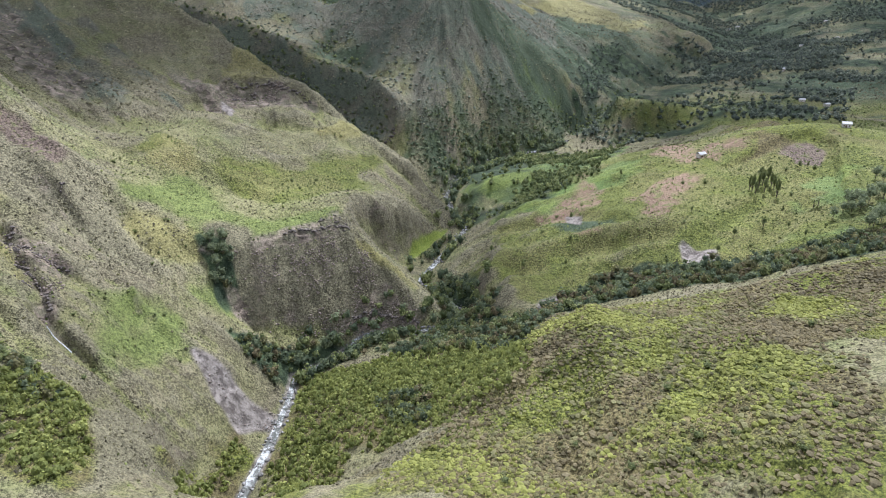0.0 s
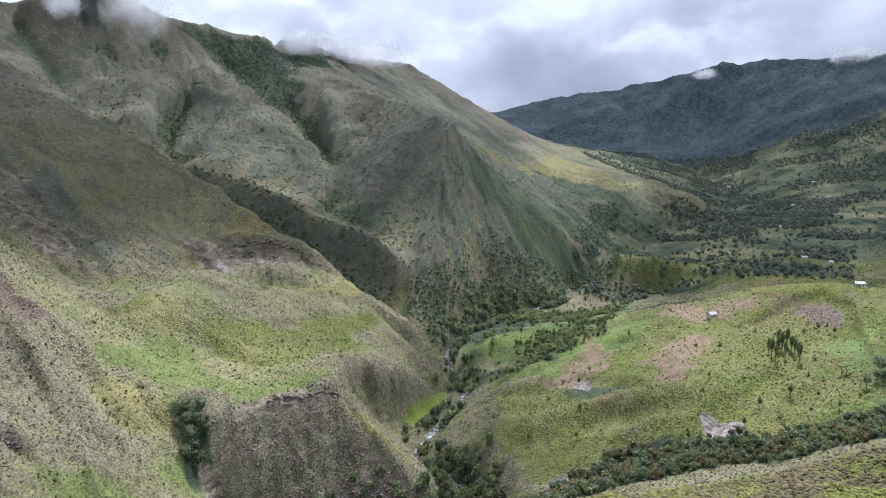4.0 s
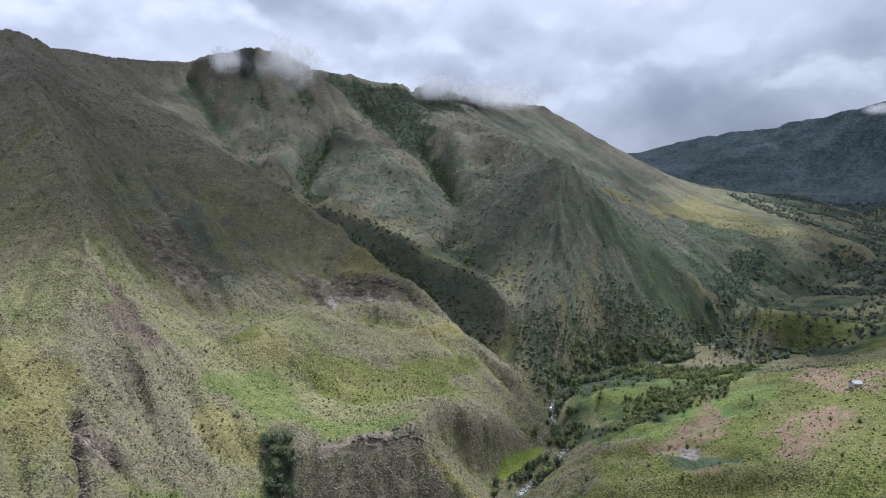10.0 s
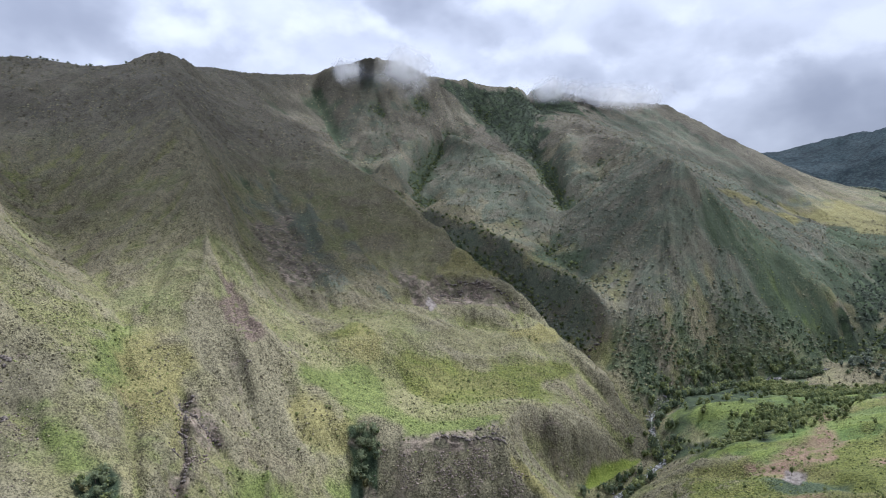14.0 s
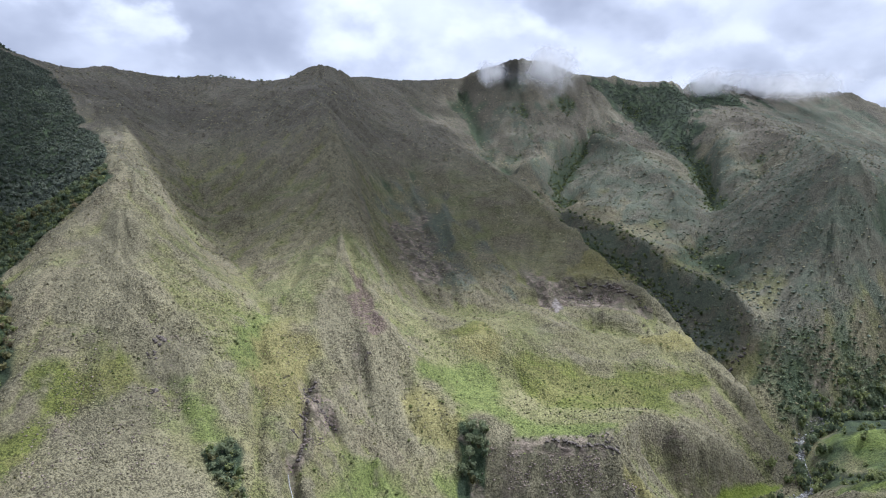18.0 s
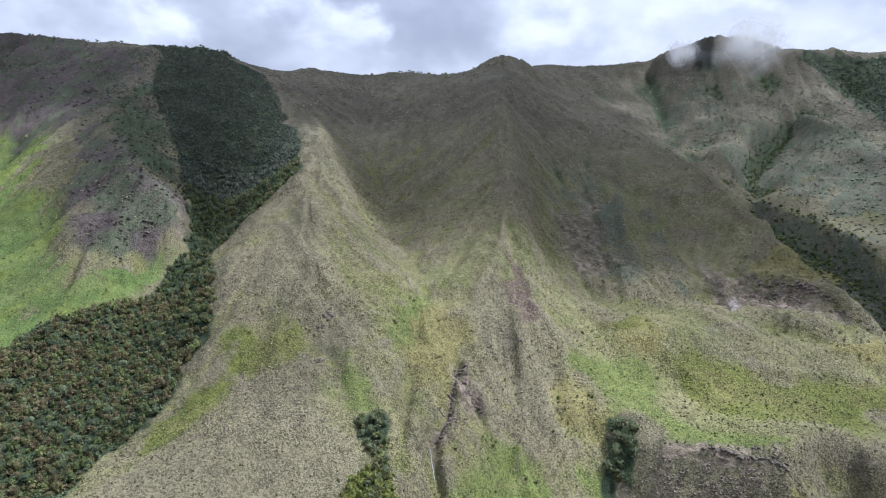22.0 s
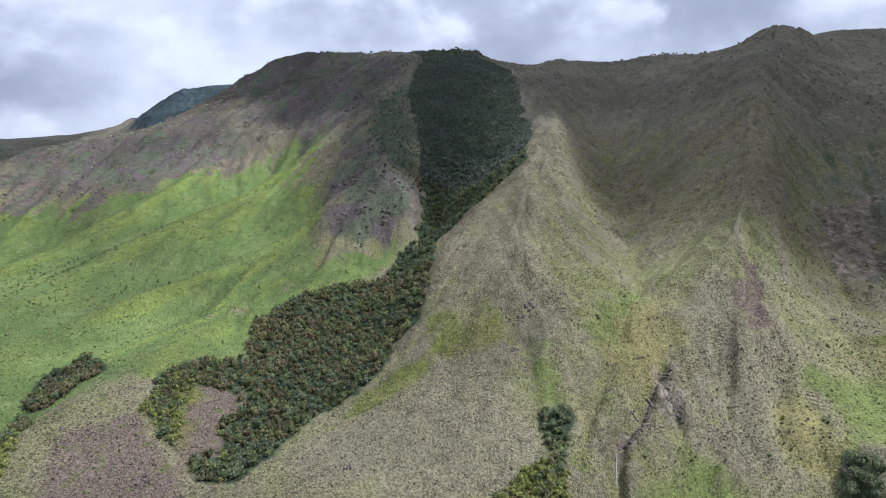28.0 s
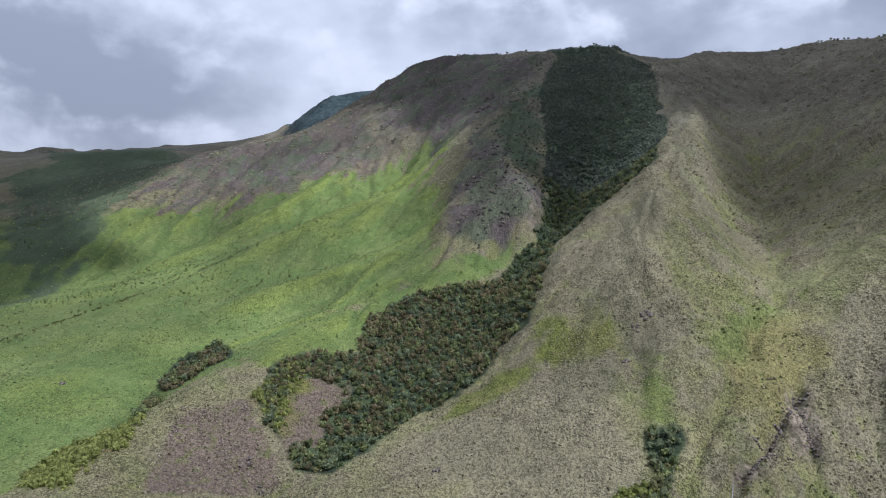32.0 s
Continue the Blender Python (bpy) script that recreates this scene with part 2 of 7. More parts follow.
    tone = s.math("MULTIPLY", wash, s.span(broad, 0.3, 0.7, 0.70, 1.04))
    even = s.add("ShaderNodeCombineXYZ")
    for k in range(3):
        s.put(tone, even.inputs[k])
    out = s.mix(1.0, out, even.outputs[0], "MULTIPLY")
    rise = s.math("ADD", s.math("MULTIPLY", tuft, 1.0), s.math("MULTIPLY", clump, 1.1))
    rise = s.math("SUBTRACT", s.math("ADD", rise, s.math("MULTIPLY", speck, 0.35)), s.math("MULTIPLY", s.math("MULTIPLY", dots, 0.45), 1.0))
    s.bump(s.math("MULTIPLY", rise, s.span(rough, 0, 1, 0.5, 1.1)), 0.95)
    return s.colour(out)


def leaf_material(name, dark, light, rough=0.7):
    s = Shade(name, rough)
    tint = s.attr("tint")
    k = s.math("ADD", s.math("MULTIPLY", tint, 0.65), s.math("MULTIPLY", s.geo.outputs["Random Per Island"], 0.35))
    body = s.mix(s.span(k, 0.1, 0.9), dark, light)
    s.colour(body)
    thin = s.add("ShaderNodeBsdfTranslucent")
    s.put(body, thin.inputs[0])
    both = s.add("ShaderNodeMixShader")
    both.inputs[0].default_value = 0.46
    s.put(s.bsdf.outputs[0], both.inputs[1])
    s.put(thin.outputs[0], both.inputs[2])
    s.put(both.outputs[0], s.out.inputs[0])
    return s.mat


def bark_material():
    s = Shade("bark", 0.9)
    n = s.noise(0.3, 4, 0.6, (1, 1, 0.3))
    s.bump(n, 0.05)
    return s.colour(s.mix(s.span(n, 0.35, 0.65), (0.055, 0.042, 0.032), (0.190, 0.160, 0.130)))


def water_material():
    s = Shade("river_water", 0.12)
    s.bsdf.inputs["Specular IOR Level"].default_value = 0.5
    foam = s.span(s.math("ADD", s.math("MULTIPLY", s.noise(2.2, 5, 0.7), 0.6), s.math("MULTIPLY", s.noise(7, 3), 0.4)), 0.47, 0.60)
    s.put(s.span(foam, 0, 1, 0.15, 0.7), s.bsdf.inputs["Roughness"])
    s.bump(s.noise(1.4, 5, 0.65), 0.5)
    return s.colour(s.mix(foam, (0.085, 0.088, 0.076), (0.44, 0.45, 0.44)))


def stone_material(name, dark, light):
    s = Shade(name, 0.85)
    n = s.noise(1.1, 5, 0.65)
    s.bump(n, 0.25)
    vary = s.span(s.geo.outputs["Random Per Island"], 0, 1, 0.7, 1.3)
    grey = s.add("ShaderNodeCombineXYZ")
    for k in range(3):
        s.put(vary, grey.inputs[k])
    return s.colour(s.mix(1.0, s.mix(s.span(n, 0.34, 0.66), dark, light), grey.outputs[0], "MULTIPLY"))


def plain_material(name, dark, light, wave=0.5, rough=0.7, metal=0.0):
    s = Shade(name, rough)
    s.bsdf.inputs["Metallic"].default_value = metal
    return s.colour(s.mix(s.span(s.noise(wave, 4), 0.35, 0.65), dark, light))


def cloud_material(name, most, wave, low, detail=6):
    s = Shade(name, 1.0)
    white = s.add("ShaderNodeBsdfDiffuse")
    white.inputs[0].default_value = (0.93, 0.93, 0.94, 1)
    thin = s.add("ShaderNodeBsdfTranslucent")
    thin.inputs[0].default_value = (0.93, 0.93, 0.94, 1)
    body = s.add("ShaderNodeMixShader")
    body.inputs[0].default_value = 0.5
    s.put(white.outputs[0], body.inputs[1])
    s.put(thin.outputs[0], body.inputs[2])
    clear = s.add("ShaderNodeBsdfTransparent")
    puff = s.math("ADD", s.attr("thick"), s.math("MULTIPLY", s.math("SUBTRACT", s.noise(wave, detail, 0.55, twist=0.6), 0.5), 1.3))
    ends = s.add("ShaderNodeMixShader")
    s.put(s.span(puff, low, 0.85, 0.0, most), ends.inputs[0])
    s.put(clear.outputs[0], ends.inputs[1])
    s.put(body.outputs[0], ends.inputs[2])
    s.put(ends.outputs[0], s.out.inputs[0])
    return s.mat


SLOPES = slopes_material()
LEAF_DARK = leaf_material("leaves_dark", (0.076, 0.102, 0.060), (0.242, 0.276, 0.152))
LEAF_MIXED = leaf_material("leaves_mixed", (0.078, 0.104, 0.040), (0.285, 0.310, 0.122))
LEAF_LIGHT = leaf_material("leaves_light", (0.150, 0.175, 0.050), (0.350, 0.370, 0.110))
LEAF_SHRUB = leaf_material("leaves_shrub", (0.084, 0.084, 0.038), (0.285, 0.268, 0.122))
LEAF_DRY = leaf_material("leaves_dry", (0.088, 0.074, 0.040), (0.280, 0.236, 0.130))
# leaves of distant woods, greyed in colour to stand for haze
LEAF_HAZED = leaf_material("leaves_hazed", (0.080, 0.098, 0.080), (0.240, 0.266, 0.190))
LEAF_HEATH = leaf_material("leaves_heath", (0.058, 0.050, 0.048), (0.180, 0.155, 0.145))
LEAF_FERN = leaf_material("leaves_fern", (0.120, 0.130, 0.034), (0.370, 0.380, 0.105))
TUFT_DRY = leaf_material("tussock_dry", (0.066, 0.058, 0.036), (0.330, 0.300, 0.180))
TUFT_GREEN = leaf_material("tussock_green", (0.064, 0.080, 0.026), (0.260, 0.295, 0.095))
BARK = bark_material()
WATER = water_material()
BOULDER = stone_material("river_stone", (0.10, 0.095, 0.09), (0.30, 0.285, 0.265))
CRAG = stone_material("dark_crag", (0.036, 0.031, 0.028), (0.170, 0.145, 0.125))
RUBBLE = stone_material("brown_rubble", (0.080, 0.064, 0.053), (0.270, 0.220, 0.185))
FALLS = plain_material("falling_water", (0.16, 0.17, 0.17), (0.40, 0.41, 0.42), 0.6, 0.4)
WALL_PAINT = plain_material("house_wall", (0.42, 0.38, 0.32), (0.66, 0.62, 0.55))
ROOF_TIN = plain_material("tin_roof", (0.27, 0.27, 0.27), (0.42, 0.42, 0.41), 0.8, 0.5, 0.0)
DOOR_WOOD = plain_material("door_wood", (0.06, 0.045, 0.03), (0.14, 0.10, 0.07))
CLOUD = cloud_material("cloud", 0.80, 70, 0.1)
WISP = cloud_material("summit_cloud", 0.72, 62, 0.0, 3)

# ---- the land: crests, gullies and foot lines, with slopes stretched between them ----
CX, CY = 40.0, 60.0
STEP_A, STEP_R = 0.0036, 0.0076
A0, A1 = radians(-52), radians(140)
R0, R1 = 45.0, 4700.0
NA = int((A1 - A0) / STEP_A) // 16 * 16
NR = int(math.log(R1 / R0) / STEP_R) // 16 * 16
LINES = []
NAMES = []


def landform(name, *points):
    """A crest, bed or foot line: its name and the places that it runs through."""
    LINES.append(np.array(points, float))
    NAMES.append(name)


landform("river_bed", (-101, 219, -7), (-98, 244, -5), (-93, 280, -3), (-92, 324, -1), (-93, 338, 0), (-81, 349, 1), (-55, 372, 4), (-14, 385, 7), (21, 396, 9), (2, 421, 13), (-19, 448, 17), (-7, 474, 20), (10, 512, 25), (21, 540, 28), (9, 577, 32), (3, 607, 36), (12, 634, 38), (63, 726, 42), (123, 777, 45), (162, 817, 49))
landform("upper_valley", (169, 850, 41), (255, 1005, 62), (363, 1130, 77), (503, 1292, 92), (699, 1589, 107), (799, 1873, 138), (865, 2278, 189))
landform("far_range", (234, 3328, 449), (536, 3293, 519), (794, 3189, 563), (1140, 3029, 631), (1408, 2802, 637), (1641, 2553, 617), (1979, 2165, 605))
landform("far_range_foot", (351, 2714, 267), (599, 2568, 248), (840, 2499, 262), (979, 2231, 209))
landform("far_spur", (1373, 2131, 425), (1193, 2181, 339), (1070, 2188, 274), (944, 2192, 209))
landform("right_valley_side", (1309, 1422, 199), (997, 1541, 179), (805, 1538, 140))
landform("right_foothills", (633, 787, 96), (485, 771, 92), (385, 804, 94), (262, 821, 99), (223, 853, 110))
landform("back_range", (-905, 1188, 515), (-772, 1212, 509), (-703, 1221, 523), (-634, 1239, 540), (-559, 1354, 515), (-474, 1474, 509), (-382, 1585, 507), (-255, 1766, 501), (-95, 1884, 499), (50, 1888, 405), (142, 1855, 353), (297, 1818, 242), (393, 1698, 207), (482, 1520, 175))
landform("peak_rib", (-628, 1230, 530), (-600, 1154, 435), (-563, 1059, 352))
landform("peak_rib_right", (-565, 1341, 506), (-542, 1264, 426), (-485, 1224, 381))
landform("forest_hollow", (-442, 1371, 405), (-345, 1309, 364))
landform("meadow_end", (482, 1520, 175), (530, 1430, 154), (571, 1350, 134))
landform("meadow_front", (150, 1533, 191), (255, 1420, 176), (343, 1248, 153))
landform("cone_ridge", (-399, 1575, 469), (-248, 1407, 404), (-108, 1179, 338), (-41, 985, 303), (10, 832, 270))
landform("cone_front", (10, 832, 270), (5, 773, 211), (4, 728, 159), (-2, 677, 114), (-12, 646, 75))
landform("cone_right", (10, 832, 270), (45, 880, 231), (99, 918, 182), (173, 931, 126), (197, 923, 100))
landform("cone_foot", (-7, 612, 58), (46, 680, 45), (99, 738, 47), (156, 823, 46))
landform("rib_one", (-485, 1224, 381), (-460, 1070, 322), (-453, 972, 288), (-447, 907, 267))
landform("rib_hollow_one", (-460, 1224, 326), (-455, 1106, 276), (-429, 1007, 238), (-373, 934, 215))
landform("rib_four", (-109, 1188, 334), (-139, 1082, 279), (-136, 1022, 255))
landform("rib_two", (-485, 1224, 381), (-352, 1127, 324), (-246, 1026, 269), (-201, 966, 232), (-169, 892, 193))
landform("rib_three", (-190, 1358, 377), (-229, 1248, 352), (-195, 1102, 281), (-161, 1017, 237))
landform("gully_far", (-115, 1107, 289), (-132, 1002, 250), (-139, 899, 197), (-144, 841, 162), (-147, 810, 146))
landform("gully_mid", (-371, 1354, 400), (-305, 1279, 332), (-247, 1192, 276), (-198, 1090, 234), (-157, 967, 203))
landform("gully_deep", (-758, 1207, 455), (-622, 1057, 354), (-532, 961, 294), (-417, 924, 241), (-368, 903, 211))
landform("black_cliff_top", (-355, 876, 209), (-251, 834, 195), (-183, 794, 174), (-113, 741, 146), (-67, 699, 137), (-48, 672, 123))
landform("black_cliff_terrace", (-261, 884, 204), (-181, 837, 176), (-118, 791, 149), (-61, 731, 138))
landform("black_cliff_foot", (-333, 859, 187), (-243, 814, 157), (-176, 773, 133), (-108, 721, 98), (-64, 684, 90), (-48, 662, 91))
landform("gorge_bed", (-354, 787, 178), (-230, 724, 124), (-150, 689, 89), (-77, 641, 62), (-18, 583, 47))
landform("back_saddle_ridge", (-1005, 1095, 531), (-910, 1158, 510), (-783, 1221, 505))
landform("main_skyline", (-1080, 528, 447), (-1098, 595, 470), (-1090, 715, 467), (-1079, 779, 480), (-1066, 899, 483))
landform("knob_ridge", (-1056, 799, 481), (-1018, 855, 475), (-968, 903, 479), (-919, 946, 506), (-870, 970, 477))
landform("main_spur", (-919, 946, 506), (-762, 806, 429), (-614, 672, 360), (-502, 587, 314), (-418, 530, 258), (-360, 476, 211), (-330, 434, 182), (-316, 405, 160), (-307, 377, 143))
landform("spur_right", (-349, 465, 200), (-301, 436, 168), (-259, 408, 142), (-235, 375, 124), (-221, 353, 106))
landform("spur_toe", (-221, 353, 106), (-194, 331, 87), (-166, 316, 67), (-148, 306, 53))
landform("east_spur", (-861, 967, 451), (-620, 886, 349), (-489, 833, 297), (-366, 780, 245), (-244, 724, 197), (-185, 672, 158), (-147, 659, 142), (-73, 617, 103), (-31, 583, 78), (-15, 560, 55))
landform("east_face_gully", (-580, 809, 320), (-504, 676, 253), (-425, 599, 204), (-360, 589, 181), (-294, 551, 157), (-261, 513, 136))
landform("east_face_rib", (-470, 806, 282), (-383, 709, 217), (-317, 657, 178), (-254, 602, 149))
landform("shoulder_bench", (-185, 672, 158), (-208, 625, 152), (-220, 597, 146))
landform("bench_scarp_foot", (-135, 605, 125), (-181, 577, 126), (-214, 550, 131))
landform("bench_gully", (-285, 488, 126), (-250, 512, 124), (-209, 519, 119))
landform("bench_flat", (-150, 386, 86), (-138, 437, 88), (-100, 485, 79), (-66, 505, 77))
landform("lip", (-139, 378, 75), (-130, 389, 75), (-113, 401, 77), (-91, 413, 76), (-72, 423, 81))
landform("lip_side", (-72, 423, 81), (-68, 473, 82), (-52, 502, 75), (-27, 505, 60))
landform("cliff_foot", (-136, 356, 42), (-125, 362, 27), (-98, 365, 16), (-62, 371, 12), (-32, 378, 11), (-15, 390, 11))
landform("cliff_nose", (-67, 415, 75), (-49, 409, 58), (-29, 404, 41), (-14, 395, 22))
landform("recess_foot", (-62, 451, 53), (-47, 468, 35), (-35, 461, 26))
landform("field", (-36, 471, 24), (-21, 494, 27), (3, 532, 31))
landform("recess_side", (-55, 477, 79), (-30, 499, 58), (-12, 530, 40), (-7, 570, 51))
landform("bowl", (-952, 662, 412), (-744, 522, 301), (-587, 454, 228), (-464, 406, 182), (-363, 368, 155), (-304, 340, 137), (-259, 300, 117), (-221, 275, 101), (-188, 260, 87), (-167, 255, 74))
landform("bowl_left", (-857, 521, 358), (-625, 426, 261), (-452, 368, 189), (-369, 350, 160))
landform("wood_ridge", (-1058, 534, 445), (-806, 491, 361), (-673, 419, 307), (-548, 355, 270), (-486, 322, 235), (-422, 292, 205), (-376, 272, 179), (-318, 258, 158), (-298, 253, 141), (-267, 236, 121), (-254, 196, 106), (-227, 160, 100), (-218, 116, 85), (-188, 77, 81))
landform("wood_ridge_flank", (-546, 349, 263), (-477, 286, 215), (-398, 218, 174), (-351, 198, 144), (-305, 176, 121), (-275, 155, 102), (-263, 117, 83))
landform("ridge_right_foot", (-375, 326, 178), (-297, 293, 143), (-252, 271, 122), (-215, 243, 99), (-186, 223, 80))
landform("wood_creek", (-541, 242, 182), (-472, 207, 157), (-411, 181, 131), (-359, 159, 111), (-312, 132, 96), (-273, 106, 84), (-233, 78, 81), (-202, 59, 78))
landform("wood_hill", (-1152, 437, 496), (-893, 399, 386), (-725, 364, 306), (-615, 314, 241), (-548, 256, 197))
landform("rock_nose", (-1172, 299, 484), (-957, 250, 395), (-734, 184, 296), (-572, 186, 244), (-504, 203, 224), (-493, 205, 212))
landform("rock_nose_foot", (-687, 139, 247), (-528, 123, 193), (-487, 140, 163), (-481, 185, 162))
landform("meadow_edge", (-444, 164, 143), (-423, 103, 135), (-388, 65, 120), (-347, 58, 105), (-315, 35, 108), (-280, 11, 112))
landform("hill_skyline", (-1146, -372, 290), (-1023, -211, 299), (-1064, -135, 319), (-1174, -97, 359), (-1393, -50, 449), (-1370, 24, 502), (-1344, 102, 519), (-1291, 224, 506), (-1229, 335, 499), (-1176, 404, 498), (-1119, 467, 469), (-1080, 528, 447))
landform("dark_hill", (-1712, -347, 377), (-1722, -308, 425), (-1731, -268, 474), (-1742, -214, 507), (-1753, -147, 521), (-1766, -38, 523))
landform("left_hill", (-1305, -1141, 228), (-1356, -919, 263), (-1419, -824, 310), (-1504, -674, 326), (-1495, -441, 324))
landform("left_bowl", (-526, -508, 89), (-620, -400, 81), (-668, -327, 97), (-708, -253, 121), (-787, -192, 152))
landform("left_hill_side", (-1005, -876, 156), (-1069, -718, 173), (-1126, -533, 215))
landform("track_rib", (-305, -249, 100), (-385, -230, 97), (-441, -219, 101), (-567, -175, 116), (-642, -106, 152), (-715, -47, 173), (-820, 47, 215), (-913, 93, 260))
landform("rib_hollow", (-884, -11, 250), (-763, -103, 200), (-698, -144, 165))
landform("meadow_slope", (-247, -130, 100), (-323, -125, 99), (-412, -105, 108), (-485, -57, 120), (-563, 10, 138), (-612, 78, 165), (-594, 130, 178))
landform("meadow_gully", (-164, -58, 86), (-206, -57, 90), (-270, -56, 93), (-319, -44, 100), (-392, -19, 104), (-484, 24, 121))
landform("front_ridge", (-389, 63, 122), (-349, 15, 113), (-286, 10, 110), (-262, -11, 109), (-231, -21, 104), (-188, -29, 99), (-146, -31, 95), (-109, -31, 94))
landform("brown_dome", (-239, -2, 101), (-233, 27, 101), (-210, 20, 92), (-184, -4, 88), (-154, -7, 86))
landform("dome_foot", (-213, 49, 87), (-188, 51, 78), (-160, 44, 65))
landform("slide_top", (-150, 305, 49), (-137, 306, 44), (-121, 307, 33), (-113, 305, 16))
landform("slide_foot", (-111, 282, 3), (-93, 294, 1))
landform("left_tongue", (-170, 318, 87), (-164, 309, 61), (-157, 279, 47))
landform("left_gully", (-192, 262, 85), (-171, 253, 73), (-157, 244, 66))
landform("left_dome", (-148, 220, 65), (-133, 223, 51), (-119, 225, 38))
landform("left_dome_foot", (-120, 236, 10), (-116, 262, 8))
landform("left_near", (-179, 222, 85), (-154, 197, 71), (-129, 172, 69))
landform("left_grey_slope", (-163, 176, 78), (-146, 167, 72), (-130, 152, 70))
landform("near_ridge", (52, 296, 63), (64, 254, 91), (89, 266, 82), (125, 262, 89), (154, 264, 98), (177, 262, 106), (217, 249, 124))
landform("near_slope", (64, 254, 91), (61, 217, 87), (53, 188, 82), (39, 161, 71))
landform("near_slope_right", (136, 222, 104), (103, 177, 110), (96, 141, 112), (88, 109, 119))
landform("near_slope_left", (19, 285, 46), (-7, 268, 30), (-28, 244, 22), (-59, 230, 8))
landform("near_bank", (5, 347, 24), (-29, 331, 18), (-60, 308, 10), (-71, 272, 3), (-83, 240, -1))
landform("tree_belt", (57, 325, 51), (89, 328, 58), (130, 320, 71), (169, 307, 81), (204, 297, 97), (243, 279, 115))
landform("hill_foot", (41, 368, 53), (60, 345, 46), (76, 357, 50), (125, 351, 62), (150, 341, 75), (196, 332, 86))
landform("hill_mid", (42, 458, 50), (88, 431, 68), (132, 420, 80), (183, 433, 88), (244, 402, 99), (270, 373, 110))
landform("hill_top", (54, 497, 55), (104, 520, 70), (163, 536, 90), (192, 537, 98), (216, 525, 98), (254, 533, 120), (305, 517, 127), (343, 492, 127))
landform("hill_back", (65, 617, 57), (143, 726, 42), (243, 804, 49), (373, 819, 82), (480, 761, 97), (565, 701, 108))
landform("flat_left", (30, 579, 51), (52, 588, 65), (104, 652, 63))
landform("near_right_edge", (179, 223, 113), (147, 165, 118), (127, 126, 123), (106, 97, 127))
landform("face_gully_two", (-639, 824, 351), (-546, 705, 286), (-450, 603, 230), (-365, 532, 177), (-300, 482, 147))
landform("face_rib_two", (-617, 882, 347), (-509, 738, 263), (-421, 655, 210), (-353, 594, 174), (-280, 531, 143))
landform("wood_ridge_gully", (-528, 377, 264), (-438, 332, 215), (-359, 313, 170))
landform("hill_gully_a", (78, 474, 58), (48, 433, 51), (26, 404, 45))
landform("hill_spur_a", (142, 459, 83), (84, 412, 63), (61, 380, 55), (42, 378, 52))
landform("hill_gully_b", (172, 448, 88), (121, 403, 70), (99, 372, 58))
landform("hill_spur_b", (217, 462, 101), (156, 401, 83), (113, 373, 66))
landform("hill_hollow", (283, 448, 109), (236, 430, 97), (197, 383, 85), (188, 347, 79))
landform("meadow_roll_a", (-627, -88, 162), (-678, -35, 188), (-737, 48, 220), (-788, 131, 288))
landform("meadow_roll_b", (-429, -53, 124), (-478, -18, 136), (-526, 38, 147), (-528, 107, 166))
landform("spur_cliff_gully", (-455, 653, 224), (-388, 604, 192), (-340, 573, 170), (-298, 546, 154))
landform("far_range_spur", (1140, 3029, 631), (905, 2846, 427), (707, 2644, 299))
landform("far_range_gully", (1313, 2903, 627), (1137, 2761, 419), (933, 2519, 262))
landform("far_range_spur_two", (1436, 2765, 629), (1265, 2594, 428), (1025, 2483, 293))
landform("scarp_top", (-201, 630, 149), (-175, 633, 149), (-147, 636, 145), (-120, 632, 130))
landform("scarp_foot", (-200, 615, 133), (-168, 616, 132), (-141, 620, 128), (-122, 623, 123))
landform("scarp_two_top", (-258, 608, 148), (-231, 620, 145), (-214, 623, 138))
landform("scarp_two_foot", (-234, 574, 130), (-211, 587, 125))
landform("hump_crest", (-227, 439, 111), (-224, 461, 119), (-212, 480, 126), (-193, 498, 123), (-170, 505, 116), (-147, 500, 106))
landform("hump_foot", (-182, 416, 94), (-157, 438, 88), (-131, 477, 87), (-116, 506, 87))
landform("terrace_a", (-166, 585, 111), (-128, 587, 107), (-97, 587, 109))
landform("terrace_b", (-124, 527, 92), (-94, 549, 94), (-66, 563, 87))
landform("streak_rib", (-973, 175, 369), (-844, 129, 290), (-733, 88, 230), (-661, 65, 188))
landform("dark_hill_foot", (-1480, -608, 257), (-1541, -459, 284), (-1601, -373, 301), (-1634, -328, 321))
landform("dark_hill_gap", (-1332, -294, 284), (-1405, -214, 318), (-1489, -154, 361))


def hash2(i, j, seed):
    h = (i.astype(np.int64) * 374761393 + j.astype(np.int64) * 668265263 + seed * 974634777) & 0x7FFFFFFF
    h = ((h ^ (h >> 13)) * 1274126177) & 0x7FFFFFFF
    return ((h ^ (h >> 16)) & 0xFFFF) / 65535.0


def value_noise(x, y, seed):
    """Smooth noise from -1 to 1, one wave a metre."""
    i, j = np.floor(x), np.floor(y)
    u, v = x - i, y - j
    u, v = u * u * u * (u * (u * 6 - 15) + 10), v * v * v * (v * (v * 6 - 15) + 10)
    i, j = i.astype(np.int64), j.astype(np.int64)
    a, b = hash2(i, j, seed), hash2(i + 1, j, seed)
    c, d = hash2(i, j + 1, seed), hash2(i + 1, j + 1, seed)
    return 2 * (a + (b - a) * u + (c - a) * v + (a - b - c + d) * u * v) - 1


